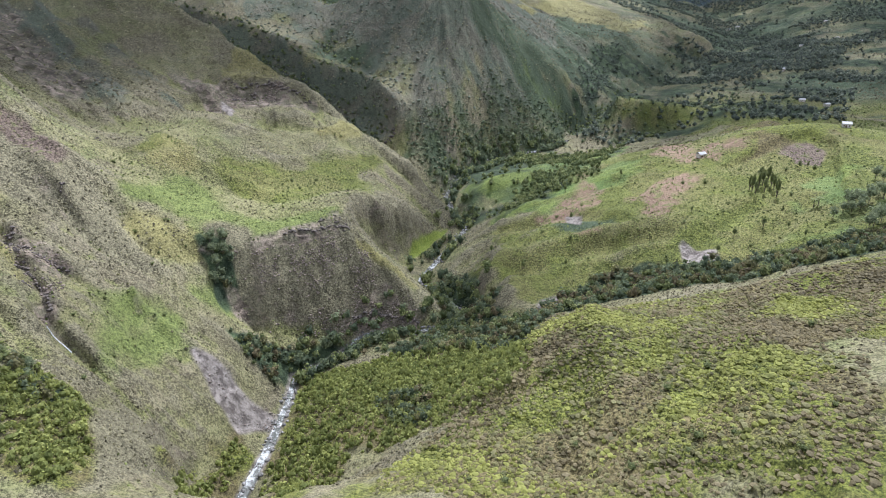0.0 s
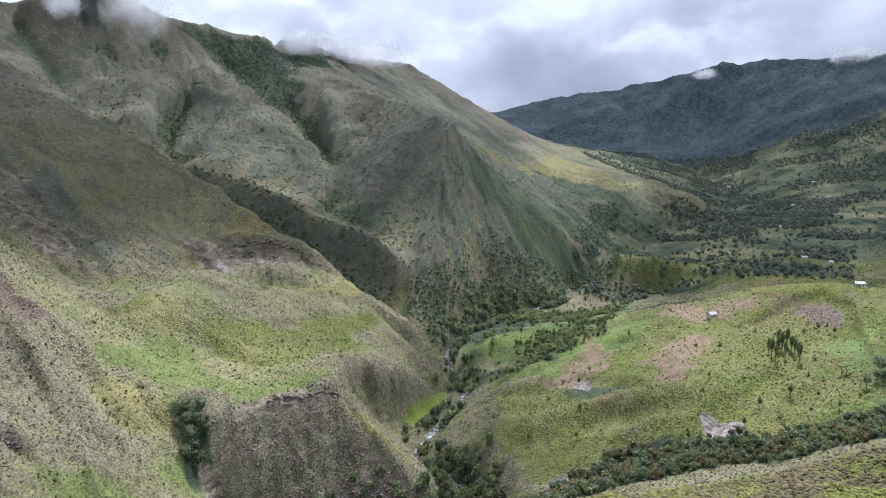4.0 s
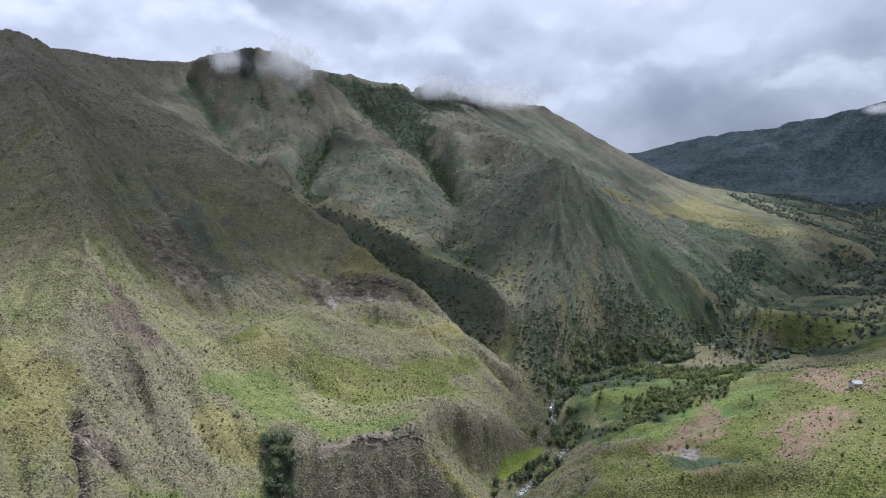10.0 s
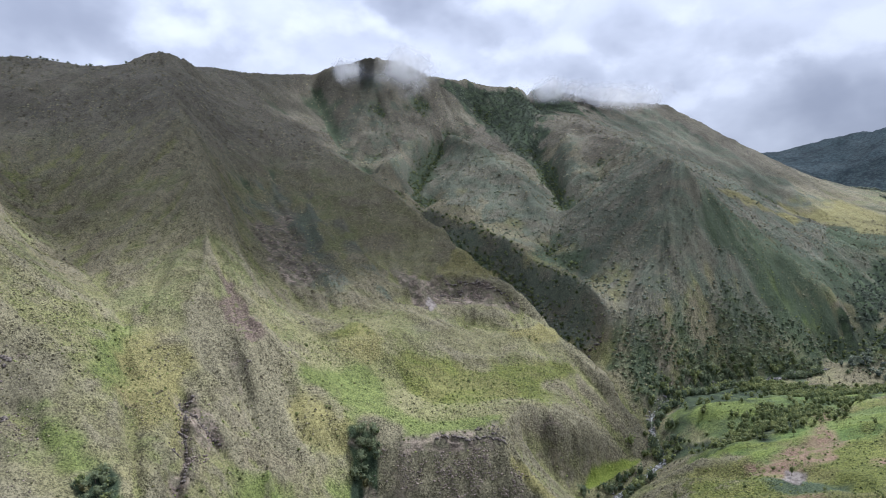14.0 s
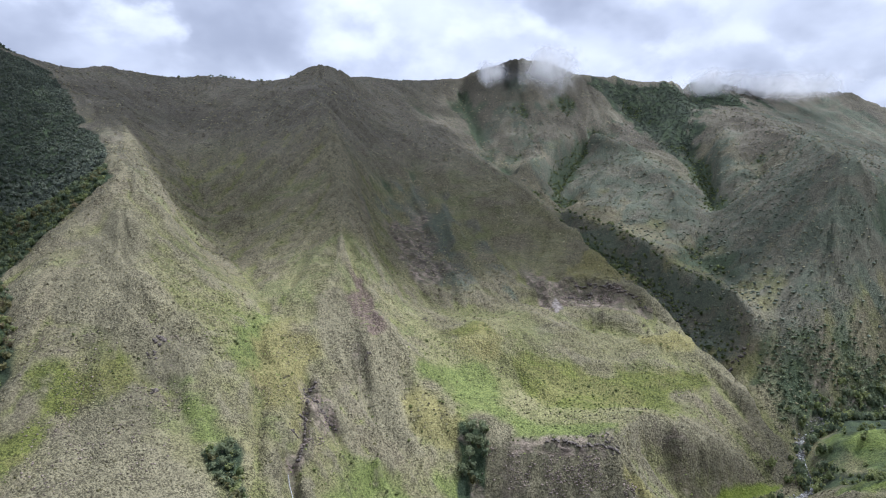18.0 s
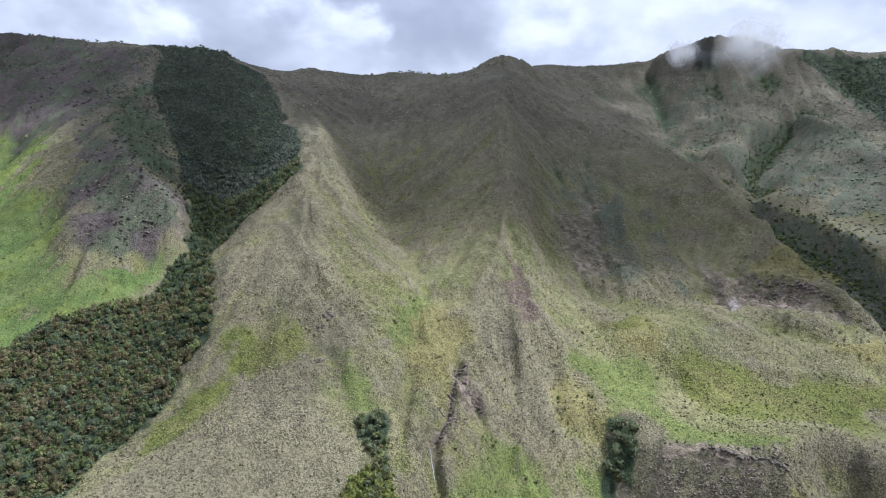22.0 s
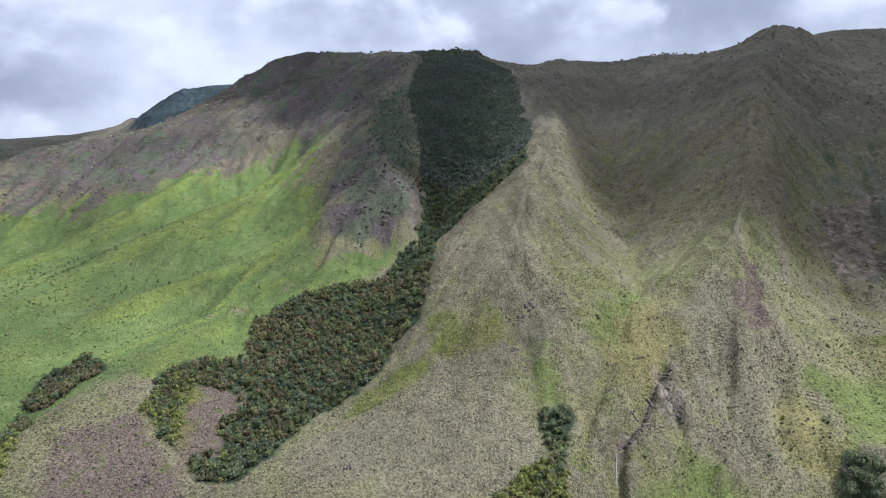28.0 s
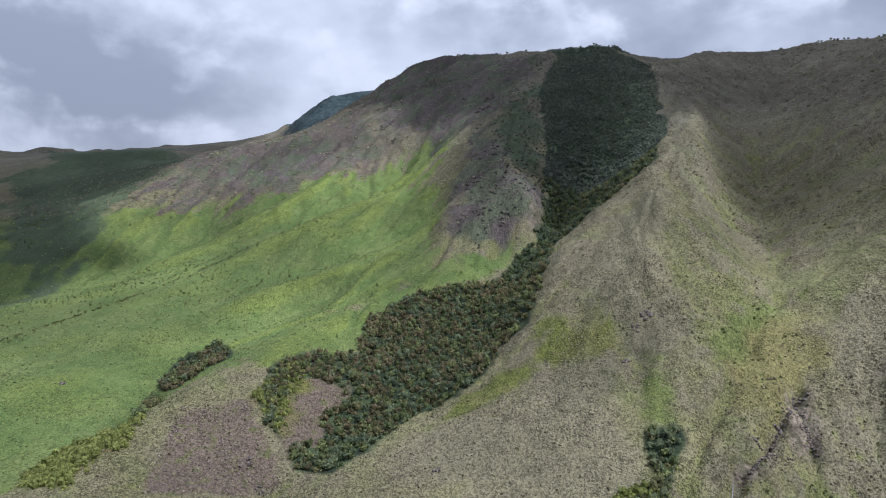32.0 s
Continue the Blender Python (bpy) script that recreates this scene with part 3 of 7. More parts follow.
def fbm(x, y, wave, octaves, seed, ridged=False):
    total, amp, norm = 0.0, 1.0, 0.0
    for k in range(octaves):
        c, s = math.cos(0.7 + 1.3 * k), math.sin(0.7 + 1.3 * k)
        n = value_noise((c * x - s * y) / wave + 17.3 * k, (s * x + c * y) / wave - 9.1 * k, seed + k)
        total = total + amp * (1 - 2 * np.abs(n) if ridged else n)
        norm += amp
        amp *= 0.5
        wave *= 0.5
    return total / norm


def stretch(lines):
    """Heights on the fan-shaped grid: a sheet stretched over the landform lines."""
    marks = []
    for pts in lines:
        for p, q in zip(pts[:-1], pts[1:]):
            n = int(max(2, np.linalg.norm(q - p) / 0.8))
            marks.append(p + (q - p) * np.linspace(0, 1, n)[:, None])
    marks = np.concatenate(marks)
    dx, dy = marks[:, 0] - CX, marks[:, 1] - CY
    ang, rad = np.arctan2(-dx, dy), np.log(np.hypot(dx, dy) / R0)
    fa, fr = (ang - A0) / STEP_A, rad / STEP_R
    ok = (fa > 0) & (fa < NA - 1) & (fr > 0) & (fr < NR - 1)
    fa, fr, mz = fa[ok], fr[ok], marks[ok, 2]
    aspect = (STEP_A / STEP_R) ** 2
    z = None
    for level in (16, 8, 4, 2, 1):
        nr, na = NR // level, NA // level
        i = np.clip((fr / level).astype(int), 0, nr - 1)
        j = np.clip((fa / level).astype(int), 0, na - 1)
        total, count = np.zeros((nr, na)), np.zeros((nr, na))
        np.add.at(total, (i, j), mz)
        np.add.at(count, (i, j), 1)
        fixed = count > 0
        if z is None:
            z = np.full((nr, na), mz.mean())
        else:
            z = np.repeat(np.repeat(z, 2, 0), 2, 1)[:nr, :na]
        held = total[fixed] / count[fixed]
        for _ in range({16: 900, 8: 400, 4: 200, 2: 120, 1: 70}[level]):
            z[fixed] = held
            p = np.pad(z, 1, mode="edge")
            z = (aspect * (p[2:, 1:-1] + p[:-2, 1:-1]) + p[1:-1, 2:] + p[1:-1, :-2]) / (2 + 2 * aspect)
    z[fixed] = held
    for _ in range(2):
        p = np.pad(z, 1, mode="edge")
        z = 0.4 * z + 0.15 * (p[2:, 1:-1] + p[:-2, 1:-1] + p[1:-1, 2:] + p[1:-1, :-2])
    soft = z
    for _ in range(40):
        p = np.pad(soft, 1, mode="edge")
        soft = 0.2 * (soft + p[2:, 1:-1] + p[:-2, 1:-1] + p[1:-1, 2:] + p[1:-1, :-2])
    near = np.clip((285 - R0 * np.exp(STEP_R * np.arange(NR))) / 60, 0, 1)[:, None] * (np.arange(NA) < 0.45 * NA)[None]
    return z + (soft - z) * near


RADII = R0 * np.exp(STEP_R * (np.arange(NR) + 0.5))
ANGLES = A0 + STEP_A * (np.arange(NA) + 0.5)
GX = CX - RADII[:, None] * np.sin(ANGLES)[None]
GY = CY + RADII[:, None] * np.cos(ANGLES)[None]
BASE = stretch(LINES)


def slope_of(z):
    return np.hypot(np.gradient(z, axis=0) / (RADII[:, None] * STEP_R), np.gradient(z, axis=1) / (RADII[:, None] * STEP_A))


def line_distance(points):
    """Metres from a line of the plan, and on which side of it (+ to its left)."""
    p, near, side = np.array(points, float), np.full(GX.shape, 1e9), np.zeros(GX.shape)
    x0, y0, x1, y1 = p[:, 0].min() - 90, p[:, 1].min() - 90, p[:, 0].max() + 90, p[:, 1].max() + 90
    box = (GX > x0) & (GX < x1) & (GY > y0) & (GY < y1)
    x, y = GX[box], GY[box]
    d, s = np.full(x.shape, 1e9), np.zeros(x.shape)
    for a, b in zip(p[:-1], p[1:]):
        e = b - a
        k = np.clip(((x - a[0]) * e[0] + (y - a[1]) * e[1]) / (e @ e), 0, 1)
        r = np.hypot(x - a[0] - k * e[0], y - a[1] - k * e[1])
        closer = r < d
        s = np.where(closer, np.sign(e[0] * (y - a[1]) - e[1] * (x - a[0])), s)
        d = np.minimum(d, r)
    near[box], side[box] = d, s
    return near, side


SHARP = ("east_spur", "lip", "lip_side", "cliff_foot", "cliff_nose", "recess_foot", "recess_side", "scarp_top", "scarp_foot", "scarp_two_top", "scarp_two_foot", "black_cliff_top", "black_cliff_foot", "slide_top", "slide_foot", "river_bed", "back_range", "main_skyline", "hill_skyline", "knob_ridge", "far_range")


def keep_sharp():
    """1 by cliffs, beds and skylines, 0 on the open slopes."""
    near = np.full(GX.shape, 1e9)
    for name, line in zip(NAMES, LINES):
        if name in SHARP:
            near = np.minimum(near, line_distance(line[:, :2])[0])
    return np.clip(1.6 - near / 40, 0, 1)


def smooth(z, rounds):
    for _ in range(rounds):
        p = np.pad(z, 1, mode="edge")
        z = 0.2 * z + 0.2 * (p[2:, 1:-1] + p[:-2, 1:-1] + p[1:-1, 2:] + p[1:-1, :-2])
    return z


def downhill(z):
    """Unit vectors down the slope, in the plan."""
    gr, ga = np.gradient(z, axis=0) / (RADII[:, None] * STEP_R), np.gradient(z, axis=1) / (RADII[:, None] * STEP_A)
    s, c = np.sin(ANGLES)[None], np.cos(ANGLES)[None]
    dx, dy = gr * -s + ga * -c, gr * c + ga * -s
    n = np.hypot(dx, dy) + 1e-6
    return -dx / n, -dy / n


massif = np.clip((RADII[:, None] - 660) / 150, 0, 1) * np.clip((2000 - RADII[:, None]) / 300, 0, 1) * np.clip((radians(46) - ANGLES[None]) / 0.1, 0, 1) * np.clip((ANGLES[None] + radians(22)) / 0.1, 0, 1)
KEEP = np.maximum(keep_sharp(), 0.8 * massif)
BASE = smooth(BASE, 22) * (1 - KEEP) + BASE * KEEP
SLOPE = slope_of(BASE)
DOWN_X, DOWN_Y = downhill(smooth(BASE, 12))


def cells(x, y):
    dx, dy = x - CX, y - CY
    i = np.clip((np.log(np.maximum(np.hypot(dx, dy), 1) / R0) / STEP_R).astype(int), 0, NR - 1)
    return i, np.clip(((np.arctan2(-dx, dy) - A0) / STEP_A).astype(int), 0, NA - 1)


def runnels(wave, reach, steps, seed):
    """Rain-cut furrows: noise drawn out down the slope."""
    total = 0
    for way in (1, -1):
        x, y = GX.copy(), GY.copy()
        for _ in range(steps):
            i, j = cells(x, y)
            x, y = x + way * DOWN_X[i, j] * reach / steps, y + way * DOWN_Y[i, j] * reach / steps
            total = total + value_noise(x / wave, y / wave, seed) + 0.5 * value_noise(x / wave * 2.1, y / wave * 2.1, seed + 1)
    return total / (2 * steps * 0.62)


far = np.clip((RADII[:, None] - 300) / 700, 0, 1)
steep = np.clip((SLOPE - 0.15) / 0.45, 0, 1)
FURROW_S, FURROW_L = runnels(11, 45, 7, 201), runnels(34, 130, 8, 211)
warp_x, warp_y = 25 * fbm(GX, GY, 140, 2, 50), 25 * fbm(GX, GY, 140, 2, 60)
RELIEF = (0.25 + steep) * (1.5 + 9 * far) * fbm(GX + warp_x, GY + warp_y, 170, 3, 1, True) * 0.6
RELIEF += steep * (1.7 + 6.0 * far) * (0.30 - np.abs(FURROW_L)) * 2.2
RELIEF += steep * (1.9 + 2.4 * far) * FURROW_S * 1.3
RELIEF += steep * (1.0 - far) * 0.9 * runnels(6, 30, 6, 231)
RELIEF += steep * (1.5 + 3.5 * far) * (0.25 - np.abs(runnels(20, 80, 7, 221))) * 2.0
RELIEF *= 1 - 0.5 * massif
RELIEF += steep * massif * 9 * fbm(GX + warp_x, GY + warp_y, 100, 4, 87, True)
RELIEF += steep * massif * 5 * (0.28 - np.abs(runnels(46, 260, 10, 241)))
RELIEF += steep * massif * 5 * (0.25 - np.abs(runnels(22, 120, 8, 251)))
RELIEF += np.clip((RADII[:, None] - 1900) / 700, 0, 1) * 26 * fbm(GX + warp_x, GY + warp_y, 430, 4, 81, True)
RELIEF += np.clip((RADII[:, None] - 1900) / 700, 0, 1) * 9 * fbm(GX, GY, 70, 3, 83)
RELIEF += 0.7 * fbm(GX, GY, 9, 3, 21) * (0.35 + steep) + 0.3 * fbm(GX, GY, 2.4, 2, 31)
valley = np.clip((RADII[:, None] - 600) / 100, 0, 1) * np.clip((2400 - RADII[:, None]) / 300, 0, 1) * np.clip((radians(-12) - ANGLES[None]) / 0.08, 0, 1)
RELIEF += valley * 8 * fbm(GX, GY, 130, 4, 95, True)
crag = np.clip((SLOPE - 0.95) / 0.6, 0, 1)
RELIEF += crag * (2.4 * fbm(GX * 0.9, GY * 0.9 + 0.35 * BASE, 7, 4, 71, True))


WARP = 3.0 * fbm(GX, GY, 22, 3, 501)


def furrow(depth, width, *points):
    """A gully cut into the slope, or a rib raised from it where the depth is negative."""
    global RELIEF
    d = line_distance(points)[0] + WARP * min(1.0, width / 12)
    k = np.clip(1 - np.abs(d) / width, 0, 1)
    RELIEF = RELIEF - depth * (0.6 * k + 0.4 * k * k * (3 - 2 * k))


def scarp(tall, reach, *points):
    """A small cliff: the land left of the line stands higher, easing off over its reach."""
    global RELIEF
    d, side = line_distance(points)
    s = d * side + 0.7 * WARP
    RELIEF = RELIEF + tall * 0.5 * np.clip(s / 2.5, -1, 1) * np.clip(1 - d / reach, 0, 1)


def calm(x, y, reach):
    """A smooth grassy stretch without furrows."""
    global RELIEF
    RELIEF = RELIEF * (1 - 0.85 * np.exp(-((GX - x) ** 2 + (GY - y) ** 2) / reach ** 2))


calm(-207, 438, 34)
calm(-197, 468, 34)
calm(-168, 480, 34)
calm(-136, 500, 34)
calm(-106, 523, 34)
calm(-78, 541, 34)
calm(-164, 427, 34)
calm(-122, 426, 34)
calm(-92, 446, 34)
calm(-171, 397, 34)
calm(-574, -67, 60)
calm(-542, -127, 60)
calm(-442, -137, 60)
calm(-638, 7, 60)
calm(-384, -153, 60)
calm(-410, -54, 60)
furrow(3, 6, (-192, 267), (-176, 259), (-157, 251), (-140, 244))
furrow(4, 8, (-242, 325), (-215, 297), (-195, 279), (-180, 262), (-167, 255))
furrow(2.5, 7, (-336, 339), (-293, 322), (-256, 302), (-205, 258), (-178, 240))
furrow(2.6, 9, (-546, 350), (-504, 355), (-557, 409))
furrow(2.6, 9, (-489, 320), (-437, 320), (-392, 323))
furrow(2.6, 9, (-434, 281), (-371, 280), (-323, 284))
furrow(2.6, 9, (-349, 256), (-316, 258), (-296, 263))
furrow(2.6, 9, (-291, 239), (-256, 239), (-217, 234))
furrow(2.6, 9, (-307, 215), (-275, 197), (-229, 180))
furrow(-1.4, 8, (-524, 345), (-477, 344), (-467, 365))
furrow(-1.4, 8, (-455, 297), (-398, 298), (-353, 301))
furrow(-1.4, 8, (-386, 270), (-333, 265), (-303, 273))
furrow(3.5, 10, (-488, 605), (-427, 602), (-330, 536))
furrow(3.5, 10, (-424, 562), (-346, 508), (-282, 470))
furrow(3.5, 10, (-336, 453), (-285, 418), (-253, 393))
furrow(3.5, 10, (-492, 671), (-393, 604), (-334, 563))
furrow(-4, 9, (-484, 621), (-414, 602), (-331, 547))
furrow(-4, 9, (-365, 492), (-324, 470), (-273, 439))
furrow(1.5, 8, (-242, 362), (-208, 338), (-179, 319))
scarp(4, 14, (-235, 323), (-220, 321), (-196, 310))
scarp(4, 14, (-214, 302), (-198, 288), (-183, 264), (-164, 257))
scarp(2.5, 10, (-229, 365), (-209, 347), (-194, 340))
scarp(2.5, 10, (-272, 237), (-267, 247))
scarp(2.5, 10, (-298, 250), (-300, 265))
scarp(3, 14, (-177, 360), (-159, 361), (-154, 376))
furrow(4, 9, (-212, 385), (-179, 355), (-158, 369))
furrow(-4, 13, (-228, 457), (-220, 476), (-202, 536), (-163, 542))
furrow(-3, 9, (-137, 511), (-107, 547), (-72, 573))
furrow(-2.5, 7, (-125, 568), (-87, 618), (-78, 668))
furrow(4, 14, (-190, 458), (-149, 449), (-124, 451))
furrow(3, 10, (-852, 613), (-675, 499), (-564, 448))
furrow(5, 16, (-913, 671), (-678, 523), (-538, 450))
furrow(5, 16, (-873, 680), (-663, 537), (-528, 454))
furrow(5, 16, (-843, 705), (-625, 544), (-511, 457))
furrow(5, 16, (-813, 729), (-581, 543), (-499, 463))
furrow(5, 16, (-755, 732), (-543, 546), (-485, 468))
furrow(-7, 28, (-709, 760), (-601, 661), (-504, 589), (-417, 529), (-359, 475), (-331, 435), (-314, 404), (-306, 379))
furrow(-5, 24, (-524, 338), (-455, 309), (-395, 288), (-338, 272))
furrow(-4, 18, (-248, 397), (-235, 375), (-226, 358))
furrow(-6, 24, (-472, 1209), (-464, 1102), (-448, 984), (-424, 867))
furrow(-6, 24, (-472, 1209), (-354, 1132), (-269, 1171), (-192, 1034), (-137, 888))
furrow(-6, 24, (-354, 1132), (-350, 1054), (-354, 990))
furrow(-6, 24, (-174, 1269), (-235, 1299), (-281, 1255))
furrow(-6, 24, (-235, 1299), (-182, 1131), (-136, 1001))
furrow(-6, 24, (-727, 1186), (-609, 1085), (-535, 1041))
furrow(-6, 24, (-570, 1192), (-535, 1082), (-521, 1017))
furrow(-6, 24, (-514, 1205), (-497, 1122), (-485, 1033))
furrow(3, 34, (-457, 1087), (-446, 1064), (-366, 960))
furrow(3, 34, (-375, 1076), (-388, 1009), (-389, 968))
furrow(3, 34, (-359, 1280), (-315, 1215), (-258, 1191))
furrow(3, 34, (-324, 1432), (-300, 1281), (-262, 1205), (-177, 1008), (-133, 884))
furrow(3, 34, (-243, 1196), (-219, 1141), (-146, 912))
furrow(3, 34, (-148, 1185), (-135, 1063), (-128, 979))
furrow(-8, 35, (-958, 915), (-940, 930))
furrow(-7, 35, (-895, 955), (-880, 962))
furrow(3, 34, (-497, 1055), (-495, 973), (-418, 824))
furrow(3, 34, (-281, 1016), (-231, 919), (-201, 876))
furrow(3, 34, (-319, 988), (-276, 901), (-257, 871))
scarp(6, 40, (237, 486), (269, 501), (291, 502), (297, 475), (272, 421))
furrow(-3, 9, (41, 482), (101, 533), (163, 587), (202, 581))
furrow(4, 12, (49, 475), (89, 465), (125, 421))
furrow(4, 12, (141, 508), (92, 484), (46, 448), (14, 450))
furrow(5, 13, (143, 386), (98, 398), (57, 389), (27, 401))
furrow(-4, 14, (147, 408), (97, 412), (57, 412), (29, 431))
furrow(-3, 12, (236, 436), (180, 394), (141, 381), (99, 376))
furrow(4, 12, (201, 403), (172, 383), (149, 358))
furrow(4, 12, (241, 395), (198, 364), (168, 339))
scarp(4, 22, (224, 507), (203, 497), (175, 491), (148, 458))
furrow(3, 12, (66, 251), (58, 221), (43, 195))
furrow(3, 12, (91, 251), (73, 207), (58, 177))
furrow(3, 12, (125, 245), (99, 205), (80, 170))
furrow(3, 12, (164, 252), (133, 205), (111, 169))
furrow(-3, 9, (70, 276), (64, 216), (61, 189))
furrow(4, 16, (-957, -41), (-833, -88), (-793, -142))
furrow(4, 16, (-952, 34), (-838, -23), (-748, -77))
furrow(4, 16, (-799, 95), (-713, 39), (-649, -7))
furrow(4, 16, (-966, -284), (-884, -297), (-826, -313))
furrow(-4, 14, (-995, -8), (-847, -58), (-739, -104))
furrow(-4, 14, (-914, -124), (-851, -159), (-831, -211))
furrow(2.5, 8, (-407, 15), (-434, 58), (-347, 52))
furrow(-3, 10, (-348, -33), (-382, -10), (-398, 26), (-463, 44), (-515, 71))
furrow(2.2, 5, (-239, 318), (-227, 315), (-210, 312), (-195, 310))
furrow(2.6, 5, (-219, 303), (-197, 284), (-190, 270), (-182, 264), (-168, 257))
furrow(2.5, 6, (-326, 354), (-265, 303), (-222, 271), (-193, 250))
furrow(2, 4, (-229, 363), (-217, 354), (-199, 339))
scarp(4, 10, (-185, 269), (-187, 277), (-197, 291), (-213, 304))
scarp(7, 16, (-206, 623), (-195, 634), (-170, 633), (-148, 637), (-125, 629), (-111, 629))
scarp(5, 12, (-249, 613), (-222, 598), (-191, 571))
furrow(3, 9, (-511, 713), (-417, 647), (-315, 556), (-286, 531))
furrow(3, 9, (-480, 718), (-385, 644), (-292, 560))
furrow(3, 9, (-474, 745), (-385, 678), (-321, 625), (-275, 568))
furrow(3, 9, (-494, 671), (-404, 600), (-325, 542))
furrow(-2, 7, (-499, 719), (-401, 645), (-294, 549))
furrow(-2, 7, (-477, 732), (-385, 661), (-298, 584))
furrow(2, 5, (-301, 422), (-270, 408), (-237, 386))
furrow(-1.5, 4, (-81, 404), (-85, 391), (-79, 383), (-77, 376))
bed = np.array(LINES[0])
bed_far = np.full(GX.shape, 1e9)
for p, q in zip(bed[:-1], bed[1:]):
    d = q[:2] - p[:2]
    k = np.clip(((GX - p[0]) * d[0] + (GY - p[1]) * d[1]) / (d @ d), 0, 1)
    bed_far = np.minimum(bed_far, np.hypot(GX - p[0] - k * d[0], GY - p[1] - k * d[1]))
GZ = BASE + RELIEF * np.clip((bed_far - 4) / 25, 0.05, 1)


def height(x, y):
    """The land's height at places of the plan."""
    x, y = np.asarray(x, float), np.asarray(y, float)
    dx, dy = x - CX, y - CY
    fr = np.clip(np.log(np.maximum(np.hypot(dx, dy), 1) / R0) / STEP_R - 0.5, 0, NR - 1.001)
    fa = np.clip((np.arctan2(-dx, dy) - A0) / STEP_A - 0.5, 0, NA - 1.001)
    i, j = fr.astype(int), fa.astype(int)
    u, v = fr - i, fa - j
    return (GZ[i, j] * (1 - u) + GZ[i + 1, j] * u) * (1 - v) + (GZ[i, j + 1] * (1 - u) + GZ[i + 1, j + 1] * u) * v

COVER = {}


def inside(x, y, poly):
    hit = np.zeros(x.shape, bool)
    for (ax, ay), (bx, by) in zip(poly, poly[1:] + poly[:1]):
        if ay != by:
            hit ^= ((ay > y) != (by > y)) & (x < (bx - ax) * (y - ay) / (by - ay) + ax)
    return hit


def distance_in(x, y, poly):
    """Metres inside (+) or outside (-) of a polygon of the plan."""
    far = np.full(x.shape, 1e9)
    for (ax, ay), (bx, by) in zip(poly, poly[1:] + poly[:1]):
        dx, dy = bx - ax, by - ay
        k = np.clip(((x - ax) * dx + (y - ay) * dy) / (dx * dx + dy * dy + 1e-9), 0, 1)
        far = np.minimum(far, np.hypot(x - ax - k * dx, y - ay - k * dy))
    return np.where(inside(x, y, poly), far, -far)


WOBBLE = fbm(GX, GY, 26, 3, 301)


def region(kind, soft, *corners):
    """Plant cover or bare ground within a stretch of the plan."""
    poly = list(corners)
    d = distance_in(GX, GY, poly) + WOBBLE * soft * 2.2 + (1.6 * soft * FURROW_S if soft > 13 else 0.0)
    top = {"green": 0.9, "soil": 0.8, "straw": 0.72, "lush": 0.75, "rock": 0.7, "olive": 0.75, "sward": 0.9, "heath": 0.85, "grey": 0.8, "turf": 0.8, "scrub": 0.85, "hazed_wood": 0.9}.get(kind, 1.0)
    COVER[kind] = np.maximum(COVER.get(kind, 0.0), top * np.clip(0.5 + d / (2 * soft), 0, 1))
    REGIONS.append((kind, poly))


REGIONS = []
region("wood", 5, (-1134, 325), (-1102, 429), (-1003, 465), (-788, 415), (-605, 367), (-504, 319), (-486, 280), (-447, 225), (-346, 192), (-313, 172), (-286, 152), (-258, 113), (-193, 72), (-195, 55), (-219, 32), (-271, 13), (-311, 35), (-331, 62), (-381, 65), (-410, 103), (-435, 163), (-472, 199), (-498, 215), (-557, 222), (-683, 247), (-861, 257))
region("bare", 6, (-266, 27), (-279, 47), (-276, 65), (-250, 61), (-212, 51), (-201, 46), (-222, 36))
region("wood", 4, (58, 342), (96, 366), (125, 362), (151, 348), (196, 334), (260, 326), (260, 285), (205, 292), (166, 302), (130, 314), (90, 320), (60, 318))
region("wood", 5, (-130, 335), (-113, 354), (-83, 364), (-17, 363), (2, 400), (-8, 427), (7, 447), (29, 393), (39, 341), (71, 332), (50, 287), (32, 276), (17, 300), (-8, 326), (-53, 355), (-81, 349), (-99, 321), (-115, 325))
region("brush", 8, (-97, 324), (-80, 345), (-29, 333), (19, 292), (40, 274), (42, 235), (23, 231), (3, 217), (-22, 239), (-46, 256), (-58, 179), (-88, 240))
region("wood", 5, (-38, 286), (-26, 296), (-8, 282), (-4, 245), (-24, 259))
region("thicket", 8, (-31, 632), (-41, 660), (-20, 676), (18, 691), (65, 773), (128, 845), (182, 895), (152, 793), (87, 731), (29, 677), (12, 629), (-11, 605))
region("scatter", 8, (17, 639), (101, 738), (166, 751), (209, 703), (113, 548), (68, 519), (29, 527), (11, 517), (2, 550))
region("scatter", 20, (174, 822), (193, 914), (291, 1153), (460, 1365), (790, 1557), (873, 1364), (403, 635), (362, 717), (288, 772), (225, 758))
region("wood", 12, (202, 919), (184, 910), (229, 1089), (286, 1218), (339, 1220), (301, 1117))
region("lush", 12, (-161, 794), (-155, 884), (-122, 838), (-80, 769), (-102, 751))
region("brush", 5, (-190, 240), (-174, 230), (-153, 223), (-137, 203), (-130, 172), (-149, 183), (-165, 197))
region("brush", 5, (-117, 222), (-110, 278), (-99, 269), (-99, 248), (-101, 185))
region("brush", 5, (-244, 17), (-291, 22), (-295, 43), (-255, 38), (-213, 43), (-225, 31))
region("wood", 4, (-210, 230), (-207, 246), (-183, 239), (-157, 223), (-157, 208), (-189, 225))
region("lush", 20, (-1235, -833), (-1361, -788), (-1238, -433), (-967, -398), (-774, -362), (-671, -350), (-536, -339))
region("olive", 8, (-197, 429), (-171, 448), (-125, 469), (-93, 473), (-77, 431), (-119, 397), (-145, 386), (-164, 396), (-191, 391))
